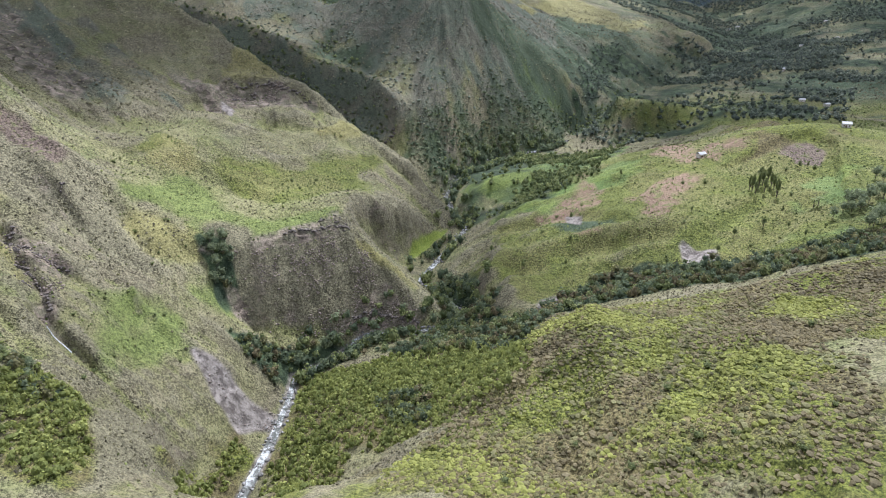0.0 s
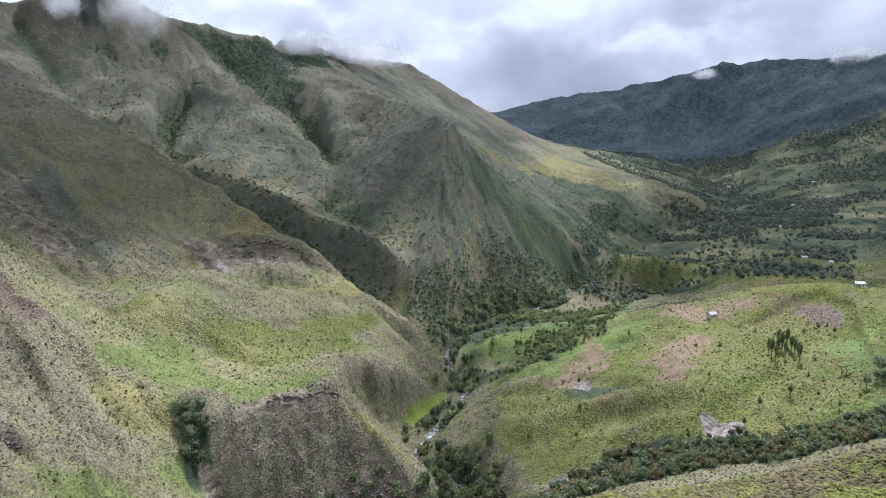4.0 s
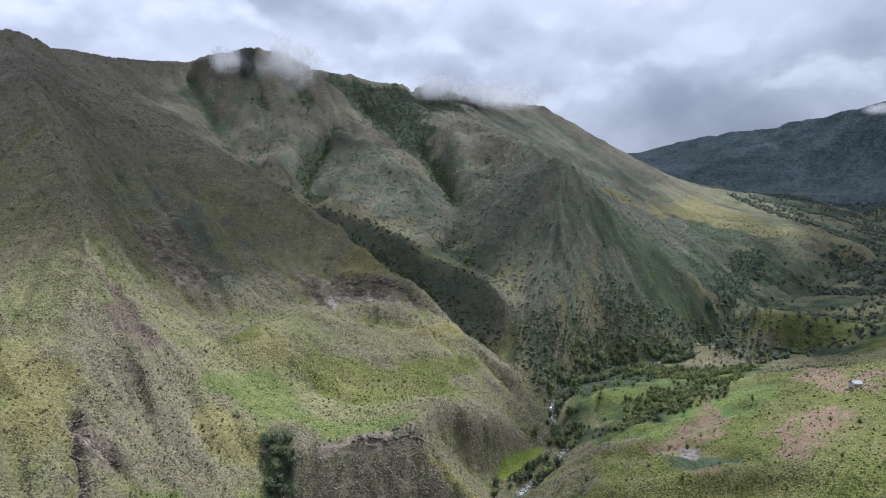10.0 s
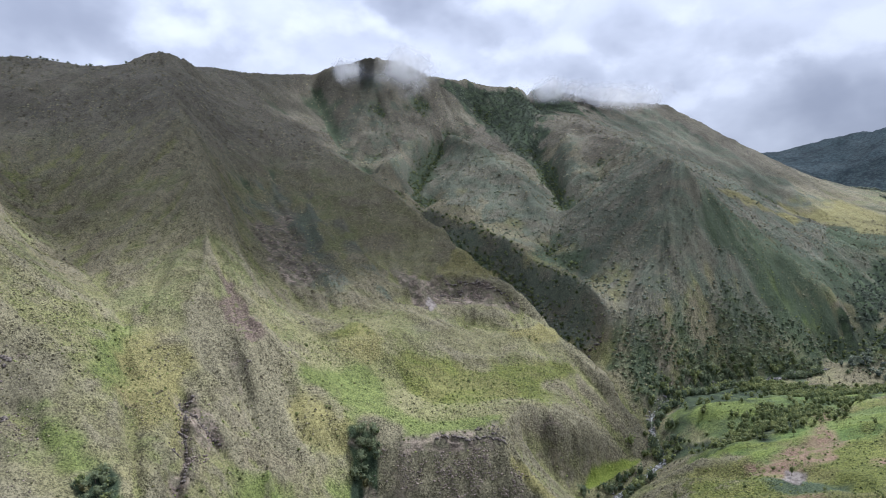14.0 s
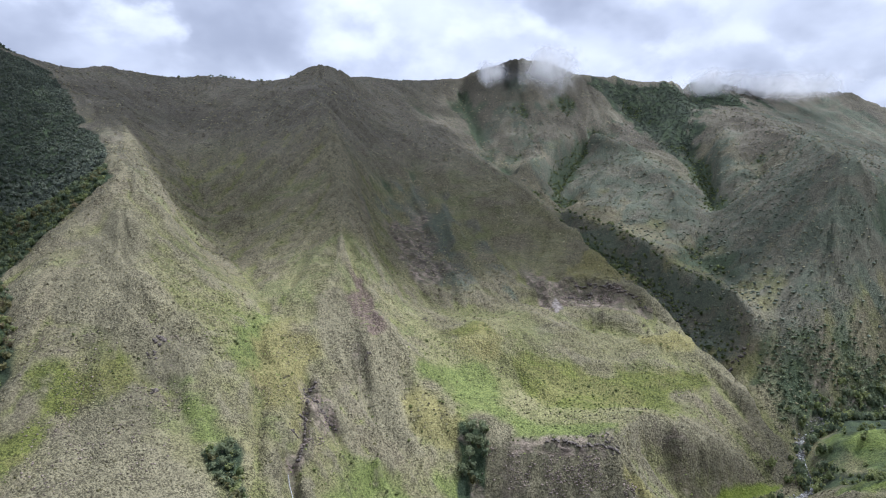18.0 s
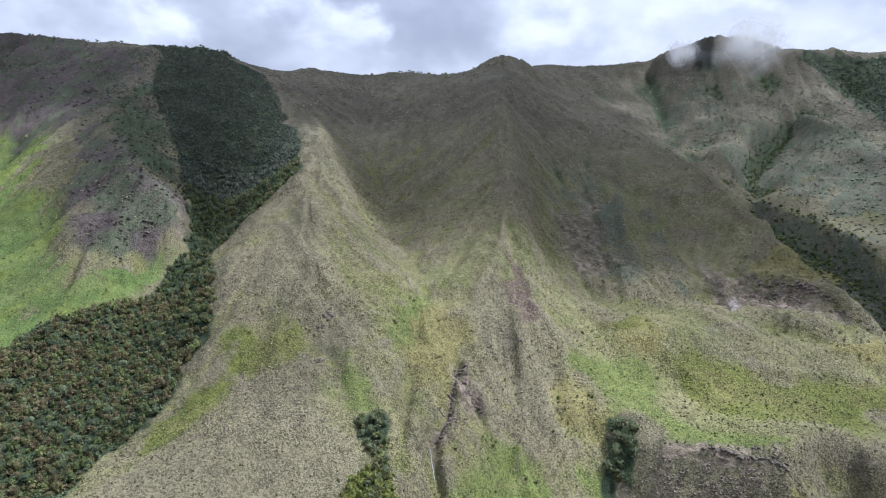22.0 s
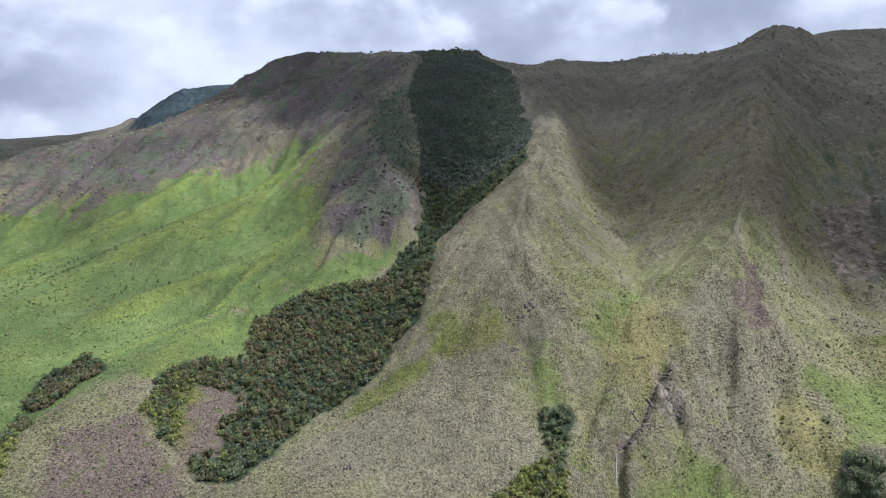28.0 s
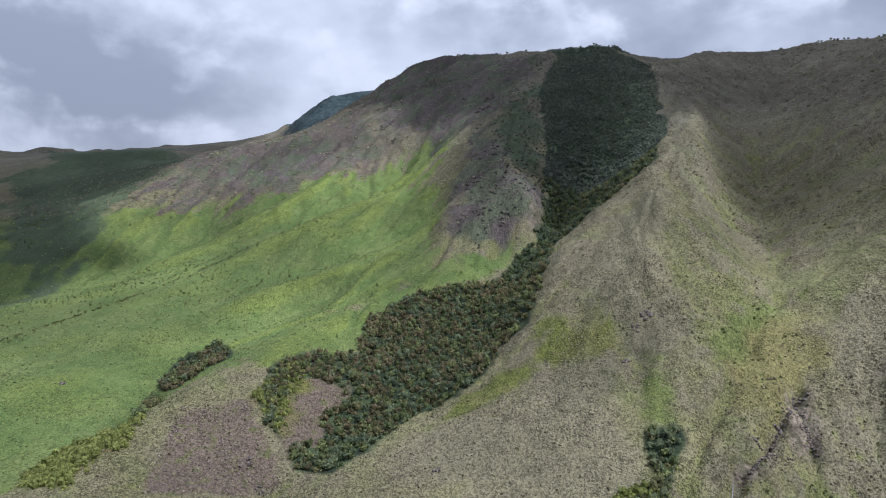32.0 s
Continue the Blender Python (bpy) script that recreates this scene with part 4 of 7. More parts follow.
region("olive", 8, (-199, 261), (-211, 303), (-186, 312), (-153, 346), (-147, 324), (-165, 257))
region("olive", 8, (-188, 309), (-154, 348), (-147, 339), (-148, 301), (-151, 269), (-165, 263), (-185, 282))
region("sward", 12, (41, 454), (101, 506), (166, 528), (242, 525), (304, 513), (334, 482), (245, 335), (195, 330), (153, 341), (98, 365), (42, 370))
region("fern", 12, (50, 287), (65, 255), (103, 248), (153, 254), (186, 248), (97, 112), (-26, 168), (-10, 252), (18, 267))
region("wood", 3, (-154, 378), (-143, 388), (-134, 378), (-132, 367), (-138, 355), (-145, 369))
region("lush", 10, (98, 833), (166, 897), (162, 833), (124, 815))
region("straw", 15, (152, 1573), (305, 1580), (454, 1464), (374, 1367), (241, 1481), (135, 1240))
region("grey", 4, (-134, 382), (-72, 413), (-57, 414), (-18, 395), (-19, 383), (-83, 367), (-124, 359), (-136, 360))
region("rock", 5, (-208, 624), (-162, 633), (-137, 629), (-171, 595), (-216, 589))
region("bare", 5, (-224, -16), (-235, 15), (-211, 38), (-184, 49), (-174, 37), (-153, -4))
region("bare", 40, (-939, -338), (-1051, -344), (-1023, -201), (-1122, -132), (-1133, -46), (-964, -23), (-847, -125), (-869, -219))
region("soil", 8, (70, 476), (119, 484), (123, 462), (92, 455))
region("soil", 8, (134, 458), (174, 479), (194, 465), (166, 429), (146, 415), (140, 434))
region("soil", 8, (199, 531), (237, 510), (223, 497), (201, 509))
region("pale", 3, (-138, 304), (-128, 304), (-115, 300), (-96, 302), (-94, 291), (-109, 281), (-123, 289))
region("pale", 3, (152, 372), (166, 359), (162, 345), (146, 351))
region("pale", 3, (53, 342), (70, 352), (68, 336), (55, 334))
region("pale", 2, (-204, 595), (-190, 585), (-185, 564), (-200, 583))
region("field", 2, (-35, 467), (-12, 512), (8, 541), (4, 528), (-19, 490), (-32, 465))
region("sward", 40, (190, 860), (420, 660), (900, 700), (1700, 1300), (1500, 2000), (900, 2350), (300, 2600), (360, 1900), (520, 1500), (300, 1050))
region("scatter", 60, (420, 1000), (900, 900), (1500, 1300), (1400, 1900), (900, 2300), (350, 2500), (420, 1900), (560, 1500))
region("scrub", 6, (-355, 880), (-251, 838), (-183, 798), (-113, 745), (-67, 703), (-46, 674), (-52, 650), (-90, 670), (-150, 712), (-220, 760), (-300, 805))
region("rock", 8, (-418, 582), (-420, 653), (-302, 562), (-287, 514), (-330, 517))
region("rock", 3, (-236, 321), (-227, 326), (-208, 301), (-187, 280), (-186, 270), (-208, 288))
region("rock", 3, (-185, 263), (-185, 270), (-165, 260), (-164, 253))
region("thicket", 14, (11, 713), (72, 810), (131, 814), (100, 764), (35, 693), (-9, 646))
region("scrub", 20, (-128, 835), (-22, 806), (20, 743), (-6, 662), (-45, 708))
region("hazed_wood", 60, (60, 2350), (800, 2250), (1400, 1900), (1900, 1700), (2600, 2300), (1600, 4200), (-100, 4200))
region("green", 14, (249, 426), (303, 442), (229, 331), (221, 359))
region("green", 10, (51, 496), (101, 533), (145, 557), (176, 547), (138, 496), (89, 463))
region("fern", 10, (314, 707), (395, 709), (327, 484), (302, 470), (270, 503), (237, 497))
region("bare", 4, (262, 482), (285, 492), (292, 470), (275, 452), (262, 462))
region("soil", 8, (126, 558), (128, 475), (107, 456), (102, 488))
region("soil", 8, (226, 684), (230, 530), (208, 510), (180, 533))
region("olive", 14, (-248, 439), (-226, 519), (-129, 513), (-76, 571), (-60, 523), (-75, 424), (-138, 383), (-187, 376))
region("olive", 14, (-340, 189), (-307, 236), (-275, 232), (-279, 198), (-300, 176))
region("olive", 14, (-393, 290), (-335, 310), (-309, 373), (-246, 332), (-216, 281), (-254, 276), (-315, 271))
region("rock", 4, (-240, 320), (-235, 333), (-207, 320), (-194, 301), (-204, 293))
region("rock", 4, (-198, 268), (-198, 284), (-187, 277), (-173, 256), (-182, 256))
region("rock", 3, (-302, 251), (-298, 266), (-292, 261), (-294, 248))
region("rock", 3, (-246, 369), (-238, 373), (-211, 348), (-208, 338))
region("rock", 3, (-137, 383), (-103, 406), (-84, 414), (-77, 429), (-70, 413), (-79, 410), (-91, 405), (-129, 384))
region("bare", 5, (-211, 611), (-156, 639), (-138, 622), (-166, 602), (-196, 584))
region("bare", 34, (-947, -377), (-1112, -370), (-1599, -435), (-1159, -170), (-970, -99), (-873, -148), (-862, -221), (-842, -288))
region("lush", 10, (-34, 638), (5, 664), (101, 793), (155, 821), (69, 613), (-1, 620))
region("green", 10, (91, 887), (125, 903), (163, 902), (168, 877), (132, 834), (103, 854))
region("olive", 10, (-41, 718), (-10, 748), (12, 763), (54, 784), (34, 714), (-6, 662))
region("sward", 10, (22, 415), (44, 483), (106, 533), (193, 619), (335, 731), (418, 709), (446, 641), (476, 583), (241, 276), (202, 293), (148, 326), (93, 343), (54, 353))
region("lush", 20, (3, 897), (72, 933), (195, 1104), (283, 1178), (243, 1033), (168, 877), (90, 824), (40, 815))
region("green", 8, (-296, -4), (-344, 5), (-408, 61), (-469, 116), (-480, 152), (-453, 187), (-377, 108), (-311, 58), (-256, 24))
region("brush", 4, (-173, -61), (-172, -46), (-205, -46), (-223, -35), (-203, -21), (-162, -25), (-143, -28), (-144, -43))
region("lush", 20, (-2075, -1259), (-1679, -645), (-1215, -378), (-992, -332), (-943, -412), (-1155, -681))
region("hazed_wood", 30, (-1711, -347), (-1721, -308), (-1731, -267), (-1742, -214), (-1753, -147), (-1766, -37), (-1978, -42), (-1963, -165), (-1951, -239), (-1938, -299), (-1928, -345), (-1917, -389))
region("hazed_wood", 20, (-1557, -323), (-1566, -286), (-1575, -248), (-1585, -199), (-1595, -137), (-1607, -35), (-1801, -38), (-1788, -150), (-1776, -218), (-1765, -272), (-1756, -314), (-1746, -354))
region("green", 14, (-545, -176), (-778, -163), (-833, -119), (-848, -60), (-867, -3), (-928, 60), (-944, 92), (-894, 138), (-865, 152), (-764, 110), (-713, 95), (-609, 128), (-499, 123), (-454, 122), (-470, 152), (-484, 184), (-475, 203), (-443, 153), (-431, 112), (-410, 62), (-341, 61), (-285, 9), (-285, -29), (-270, -89))
region("green", 14, (-776, -664), (-884, -593), (-860, -428), (-873, -301), (-846, -158), (-916, -160), (-879, -29), (-842, 26), (-481, 53), (-382, 64), (-291, 4), (-245, -17), (-180, -27), (-145, -43), (-139, -104))
region("lush", 16, (-1047, 304), (-988, 270), (-910, 239), (-754, 172), (-592, 179), (-551, 193), (-589, 227), (-747, 255), (-824, 254))
# hilltop heath, its colour darkened where the cloud's shade lies
region("heath", 18, (-1450, -60), (-1420, 60), (-1340, 180), (-1138, 300), (-1047, 300), (-960, 250), (-840, 180), (-800, 150), (-890, 110), (-985, 76), (-1020, 2), (-1200, -40))
region("heath", 12, (-792, 169), (-672, 138), (-604, 130), (-497, 125), (-466, 132), (-475, 153), (-485, 205), (-540, 240), (-562, 239), (-574, 223), (-564, 200), (-640, 190))
region("bare", 22, (-979, -188), (-1171, -138), (-1255, -61), (-1042, 1), (-968, -2), (-927, 22), (-872, -43), (-854, -123))
region("bare", 14, (-604, 130), (-634, 148), (-581, 178), (-525, 192), (-522, 180), (-514, 152), (-487, 139), (-464, 125), (-504, 125))
region("bare", 24, (-1063, -411), (-1353, -481), (-1010, -262), (-1590, -227), (-964, -42), (-895, -67), (-846, -158), (-898, -303))
region("heath", 16, (-975, -259), (-985, -187), (-1071, -119), (-945, -57), (-872, -139), (-862, -170))
region("wood", 3, (-277, -54), (-315, -56), (-359, -45), (-316, -20), (-270, -30), (-256, -37))
region("wood", 3, (-226, -42), (-265, -50), (-245, -34), (-209, -31))
region("brush", 3, (-200, -62), (-213, -47), (-187, -30), (-142, -32), (-147, -51), (-172, -66))
region("bare", 3, (-255, 34), (-268, 44), (-252, 54), (-216, 64), (-214, 55), (-226, 47))
region("straw", 8, (-303, 329), (-301, 360), (-264, 352), (-238, 333), (-240, 321), (-211, 286), (-196, 271), (-198, 253), (-212, 252), (-230, 273), (-262, 303))
region("straw", 9, (-195, 375), (-193, 392), (-178, 396), (-159, 381), (-159, 364), (-176, 363))
region("sward", 8, (-315, 195), (-315, 223), (-296, 238), (-273, 226), (-272, 191), (-249, 158), (-237, 119), (-254, 133), (-276, 167))
region("turf", 9, (-188, 307), (-180, 325), (-159, 340), (-148, 334), (-156, 303), (-160, 253), (-167, 263), (-177, 292))
region("turf", 10, (-251, 229), (-256, 246), (-232, 255), (-215, 243), (-222, 228))
region("turf", 10, (-207, 391), (-197, 419), (-173, 414), (-156, 391), (-182, 386))
region("turf", 9, (-322, 337), (-319, 366), (-281, 323), (-251, 295), (-256, 289), (-295, 308))
region("grey", 8, (-410, 259), (-449, 305), (-384, 295), (-313, 270), (-276, 276), (-256, 246), (-275, 238), (-321, 230), (-350, 212), (-389, 223))
region("grey", 8, (-278, 360), (-295, 397), (-251, 409), (-212, 386), (-163, 344), (-168, 331), (-191, 325), (-226, 338))
region("grey", 8, (-272, 191), (-272, 229), (-214, 221), (-156, 234), (-158, 193), (-166, 141), (-185, 109), (-222, 117), (-235, 155))
region("rock", 1.5, (-237, 313), (-238, 324), (-216, 318), (-205, 316), (-192, 311), (-200, 309), (-213, 310))
region("rock", 1.5, (-220, 302), (-206, 296), (-190, 283), (-183, 270), (-192, 270), (-198, 280))
region("rock", 1.5, (-190, 265), (-192, 271), (-167, 260), (-169, 256))
region("rock", 1.5, (-232, 365), (-227, 367), (-214, 357), (-217, 354))
region("turf", 7, (-201, 405), (-188, 445), (-164, 445), (-132, 410), (-105, 422), (-82, 435), (-77, 418), (-134, 389), (-159, 382))
region("straw", 9, (-231, 448), (-215, 472), (-184, 482), (-171, 467), (-191, 449), (-213, 444))
region("sward", 8, (-184, 482), (-141, 496), (-104, 540), (-62, 565), (-67, 510), (-96, 452), (-125, 430), (-162, 450))
region("turf", 9, (-185, 309), (-169, 327), (-150, 344), (-140, 352), (-176, 285))
region("rock", 2, (-203, 630), (-153, 636), (-125, 629), (-113, 627), (-143, 606), (-185, 610))
region("rock", 2, (-253, 620), (-232, 624), (-186, 579), (-186, 560), (-221, 588))
region("rock", 1.5, (-154, 374), (-135, 385), (-111, 399), (-88, 410), (-71, 420), (-66, 414), (-79, 408), (-109, 396), (-146, 375))
region("scrub", 22, (-466, 647), (-455, 719), (-370, 667), (-325, 644), (-275, 568), (-275, 524), (-329, 548), (-404, 600))
region("bare", 5, (-308, 422), (-296, 433), (-242, 398), (-235, 378), (-273, 400))
region("scrub", 25, (-476, 930), (-470, 1130), (-440, 1220), (-330, 1140), (-255, 1130), (-215, 1240), (-120, 1010), (-80, 1060), (5, 1090), (79, 905), (132, 912), (170, 899), (150, 831), (45, 715), (-28, 667), (-110, 787), (-216, 874), (-384, 960))
region("green", 8, (97, 865), (131, 893), (171, 913), (162, 887), (122, 849), (96, 834))
region("grey", 10, (-476, 957), (-482, 1069), (-467, 1108), (-451, 1030), (-436, 942))
region("grey", 10, (-276, 1259), (-210, 1236), (-166, 1149), (-122, 990), (-161, 1017), (-242, 1192))
region("grey", 10, (-378, 1111), (-343, 1133), (-297, 1158), (-265, 1026), (-334, 1051))
region("grey", 8, (0, 767), (17, 784), (25, 757), (4, 725))
region("straw", 12, (232, 1566), (297, 1724), (367, 1614), (413, 1549), (383, 1418), (282, 1410))
region("straw", 8, (34, 1114), (70, 1248), (124, 1242), (196, 1254), (120, 1156), (59, 1062))
region("green", 8, (21, 619), (66, 662), (133, 732), (212, 734), (164, 584), (119, 542), (89, 522), (65, 541), (30, 577))
region("scatter", 8, (16, 640), (72, 732), (136, 753), (231, 780), (141, 543), (97, 520), (53, 497), (20, 553), (16, 597))
region("soil", 4, (137, 454), (157, 473), (186, 482), (193, 458), (173, 454), (156, 427), (158, 414), (149, 416), (143, 438))
region("soil", 4, (204, 551), (231, 524), (229, 502), (215, 489), (201, 521))
region("soil", 4, (104, 470), (127, 502), (123, 463), (109, 459))
region("soil", 4, (67, 481), (83, 481), (89, 469), (71, 475))
region("soil", 4, (87, 419), (109, 413), (106, 408), (87, 407))
region("pale", 2, (95, 463), (105, 454), (98, 433), (93, 439))
region("lush", 6, (85, 446), (128, 435), (124, 421), (92, 411))
region("rock", 2.5, (-55, 388), (-39, 399), (-16, 392), (-19, 385), (-66, 374))
region("rock", 2.5, (-136, 365), (-115, 374), (-117, 367), (-130, 358))
region("rock", 1.5, (-106, 404), (-87, 412), (-72, 418), (-63, 418), (-72, 410), (-87, 408), (-101, 404))
region("straw", 2, (-65, 419), (-57, 413), (-34, 418), (-16, 414), (-20, 403), (-37, 404), (-60, 407))
region("turf", 8, (-175, 275), (-164, 309), (-147, 334), (-140, 303), (-151, 285), (-163, 257))
region("straw", 8, (-238, 320), (-219, 317), (-199, 284), (-191, 257), (-199, 255))
region("fern", 8, (37, 247), (64, 261), (103, 263), (140, 251), (186, 248), (214, 244), (169, 182), (96, 181), (46, 204))
region("grey", 6, (-147, 219), (-145, 247), (-125, 252), (-109, 222), (-122, 171))
region("brush", 5, (-183, 228), (-173, 233), (-146, 221), (-129, 183), (-137, 169), (-155, 180))
region("wood", 20, (-525, 1358), (-464, 1429), (-383, 1590), (-282, 1600), (-229, 1600), (-300, 1466), (-318, 1389), (-287, 1299), (-277, 1201), (-333, 1236), (-416, 1302), (-462, 1352))
region("scrub", 45, (-637, 1195), (-548, 1151), (-534, 1039), (-498, 941), (-572, 1017), (-616, 1117))
region("fern", 5, (40, 275), (52, 298), (66, 288), (105, 287), (140, 280), (190, 272), (235, 265), (225, 225), (140, 235), (60, 240))
region("straw", 2.5, (-212, 630), (-221, 784), (-191, 773), (-157, 637), (-201, 632))
region("straw", 3, (-121, 591), (-86, 619), (-83, 681), (-77, 596), (-114, 578))
region("sward", 4, (-234, 452), (-211, 483), (-199, 481), (-210, 464), (-223, 445))
region("scrub", 25, (-236, 1604), (-95, 1821), (48, 1733), (138, 1711), (228, 1630), (221, 1564), (252, 1231), (339, 1231), (315, 1119), (205, 973), (107, 936), (45, 899), (16, 833), (-108, 1180))
region("brush", 4, (-83, 333), (-65, 342), (-30, 341), (15, 322), (39, 286), (36, 239), (-8, 287), (-73, 304))
region("wood", 6, (-1120, 320), (-1090, 420), (-1105, 480), (-1150, 470), (-1215, 380), (-1230, 320))
for kind in ("wood", "grey", "turf", "scrub", "brush", "thicket", "scatter", "hazed_wood", "olive", "sward", "green", "lush", "fern", "straw", "bare", "heath", "rock", "soil", "pale", "field"):
    COVER.setdefault(kind, np.zeros(GX.shape))
COVER["wood"] = COVER["wood"] * (1 - COVER["bare"])
COVER["heath"] = np.maximum(COVER["heath"], 0.62 * COVER["bare"] * (RADII[:, None] > 800))
COVER["brush"] = np.maximum(COVER["brush"], 0.3 * COVER["thicket"])
COVER["lush"] = np.maximum(COVER["lush"], 0.5 * COVER["thicket"])
flat = np.clip((0.42 - SLOPE) / 0.25, 0, 1) * np.clip((900 - RADII[:, None]) / 300, 0, 1)
COVER["olive"] = np.maximum(COVER["olive"], 0.75 * flat * (0.55 + 0.45 * fbm(GX, GY, 45, 3, 331)))
COVER["green"] = COVER["green"] * np.clip(1.02 + 0.35 * fbm(GX, GY, 60, 4, 335), 0.6, 1.1)
COVER["lush"] = np.maximum(COVER["lush"], 0.3 * COVER["scatter"])
COVER["bare"] = np.maximum(COVER["bare"], 0.40 * np.clip(FURROW_S * 1.6 - 0.25, 0, 1) * steep)
COVER["rock"] = np.maximum(COVER["rock"], np.clip((SLOPE - 1.15) / 0.5, 0, 1) * (RADII[:, None] < 640) * np.clip(slope_of(GZ) - 0.6, 0, 1) * 0.4 * (1 - COVER["wood"]))
COVER["wood"] = np.maximum(COVER["wood"], np.clip(0.75 * COVER["scatter"] + 1.1 * fbm(GX, GY, 55, 4, 341) - 0.35, 0, 1) * (COVER["scatter"] > 0.1))
# far furrows get darker plants, which also stand in for their shade
hollow = np.clip(-FURROW_L * 1.5 - 0.25, 0, 1) * np.clip((RADII[:, None] - 700) / 200, 0, 1) * (ANGLES[None] < radians(62)) * 0.85
COVER["lush"] = np.maximum(COVER["lush"], hollow * 0.45)
# on the massif behind the gorge the crests stay dry and the hollows hold scrub; dark hollows and pale crests also stand
# in for shading
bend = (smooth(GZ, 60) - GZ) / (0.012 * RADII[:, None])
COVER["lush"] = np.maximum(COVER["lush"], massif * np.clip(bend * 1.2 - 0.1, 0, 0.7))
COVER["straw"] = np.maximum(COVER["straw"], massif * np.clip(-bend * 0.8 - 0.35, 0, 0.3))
# on the open slopes the crests are grey and scrubby, the hollows hold greener grass
nearby = np.clip((1000 - RADII[:, None]) / 200, 0, 1) * (1 - massif)
swell = (smooth(GZ, 25) - GZ) / (0.004 * RADII[:, None])
COVER["grey"] = np.maximum(COVER["grey"], nearby * steep * np.clip(-swell * 0.9 + 0.08 + 0.5 * fbm(GX, GY, 50, 3, 351), 0, 0.75) * (1 - COVER["straw"]))
COVER["olive"] = np.maximum(COVER["olive"], nearby * np.clip(swell * 0.9 - 0.02 + 0.5 * fbm(GX, GY, 60, 3, 355), 0, 0.7))
broad_valley = np.clip((RADII[:, None] - 820) / 150, 0, 1) * (ANGLES[None] < radians(-8))
COVER["sward"] = COVER["sward"] * (1 - 0.6 * broad_valley)
COVER["lush"] = np.maximum(COVER["lush"], broad_valley * np.clip(0.45 + 0.8 * fbm(GX, GY, 160, 3, 361), 0, 0.75))
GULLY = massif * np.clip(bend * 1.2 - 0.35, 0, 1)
COVER["pale"] = np.maximum(COVER["pale"], np.clip((5.0 - bed_far) / 2.5, 0, 1) * 0.7 * np.clip((420 - GY) / 60, 0.25, 1))


# where the meadow colour is brightened like a sunlit rib
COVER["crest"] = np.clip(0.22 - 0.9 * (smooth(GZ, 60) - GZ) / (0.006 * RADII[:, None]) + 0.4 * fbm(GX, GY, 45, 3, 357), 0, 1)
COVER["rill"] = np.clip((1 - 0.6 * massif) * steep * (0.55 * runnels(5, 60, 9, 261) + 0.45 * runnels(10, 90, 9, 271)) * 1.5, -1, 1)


def cover_at(kind, x, y):
    i, j = cells(np.asarray(x, float), np.asarray(y, float))
    return COVER[kind][i, j]


def grid_faces(nr, na):
    i, j = np.meshgrid(np.arange(nr - 1), np.arange(na - 1), indexing="ij")
    a = (i * na + j).ravel()
    return np.stack([a, a + 1, a + na + 1, a + na], 1)


def raw_mesh(name, co, tris, material, smooth=False, **attributes):
    """A mesh from arrays of places and triangles (or quads), with numbers on its points."""
    me = bpy.data.meshes.new(name)
    co, tris = np.asarray(co, np.float32), np.asarray(tris, np.int32)
    n, k = tris.shape
    me.vertices.add(len(co))
    me.vertices.foreach_set("co", co.ravel())
    me.loops.add(n * k)
    me.loops.foreach_set("vertex_index", tris.ravel())
    me.polygons.add(n)
    me.polygons.foreach_set("loop_start", np.arange(n, dtype=np.int32) * k)
    me.polygons.foreach_set("use_smooth", np.full(n, smooth))
    for key, value in attributes.items():
        a = me.attributes.new(key, "FLOAT", "POINT")
        a.data.foreach_set("value", np.asarray(value, np.float32).ravel())
    me.update(calc_edges=True)
    me.materials.append(material)
    return me


def ground_mesh():
    # the fan in view, and a plain turn of land behind the camera that joins its two edges
    turn = np.linspace(A1, A0 + 2 * math.pi, 41)[1:-1]
    w = np.linspace(0, 1, 41)[1:-1][None]
    bx = CX - RADII[:, None] * np.sin(turn)[None]
    by = CY + RADII[:, None] * np.cos(turn)[None]
    bz = GZ[:, -1:] * (1 - w) + GZ[:, :1] * w + 12 * np.sin(np.pi * w) * fbm(bx, by, 120, 3, 91)
    x, y, z = (np.concatenate(p, 1) for p in ((GX, bx, GX[:, :1]), (GY, by, GY[:, :1]), (GZ, bz, GZ[:, :1])))
    nr, na = x.shape
    co = np.stack([x, y, z], -1).reshape(-1, 3)
    marks = {}
    for kind, v in COVER.items():
        marks[kind] = np.concatenate([v, np.repeat(v[:, -1:], bz.shape[1], 1), v[:, :1]], 1).ravel()
    quads = grid_faces(nr, na)
    # the innermost ring closes on a cap under the camera
    inner = na
    mean = float(z[0].mean())
    cap = np.stack([CX + 0.02 * (x[0] - CX), CY + 0.02 * (y[0] - CY), np.full(na, mean)], -1)
    co = np.concatenate([co, cap, [[CX, CY, mean]]])
    inner = na + 1
    hub = nr * na
    j = np.arange(na - 1)
    fan = np.stack([j + 1, j, hub + j, hub + j + 1], 1)
    fan = np.concatenate([fan, np.stack([hub + j[:-1:2] + 1, hub + j[:-1:2], np.full(len(j[:-1:2]), hub + na), hub + j[:-1:2] + 2], 1)])
    marks = {k: np.concatenate([v, np.zeros(inner)]) for k, v in marks.items()}
    return raw_mesh("ground", co, np.concatenate([quads, fan]), SLOPES, True, **marks)


ground = tagged(new("ground", ground_mesh()), "grassy mountain slopes with gullies, cliffs and bare patches", "mountain", kind="structure")

# ---- plants: crowns are clumps of leaf facets round a core painted dark as inner shade ----
RNG = np.random.default_rng(7)
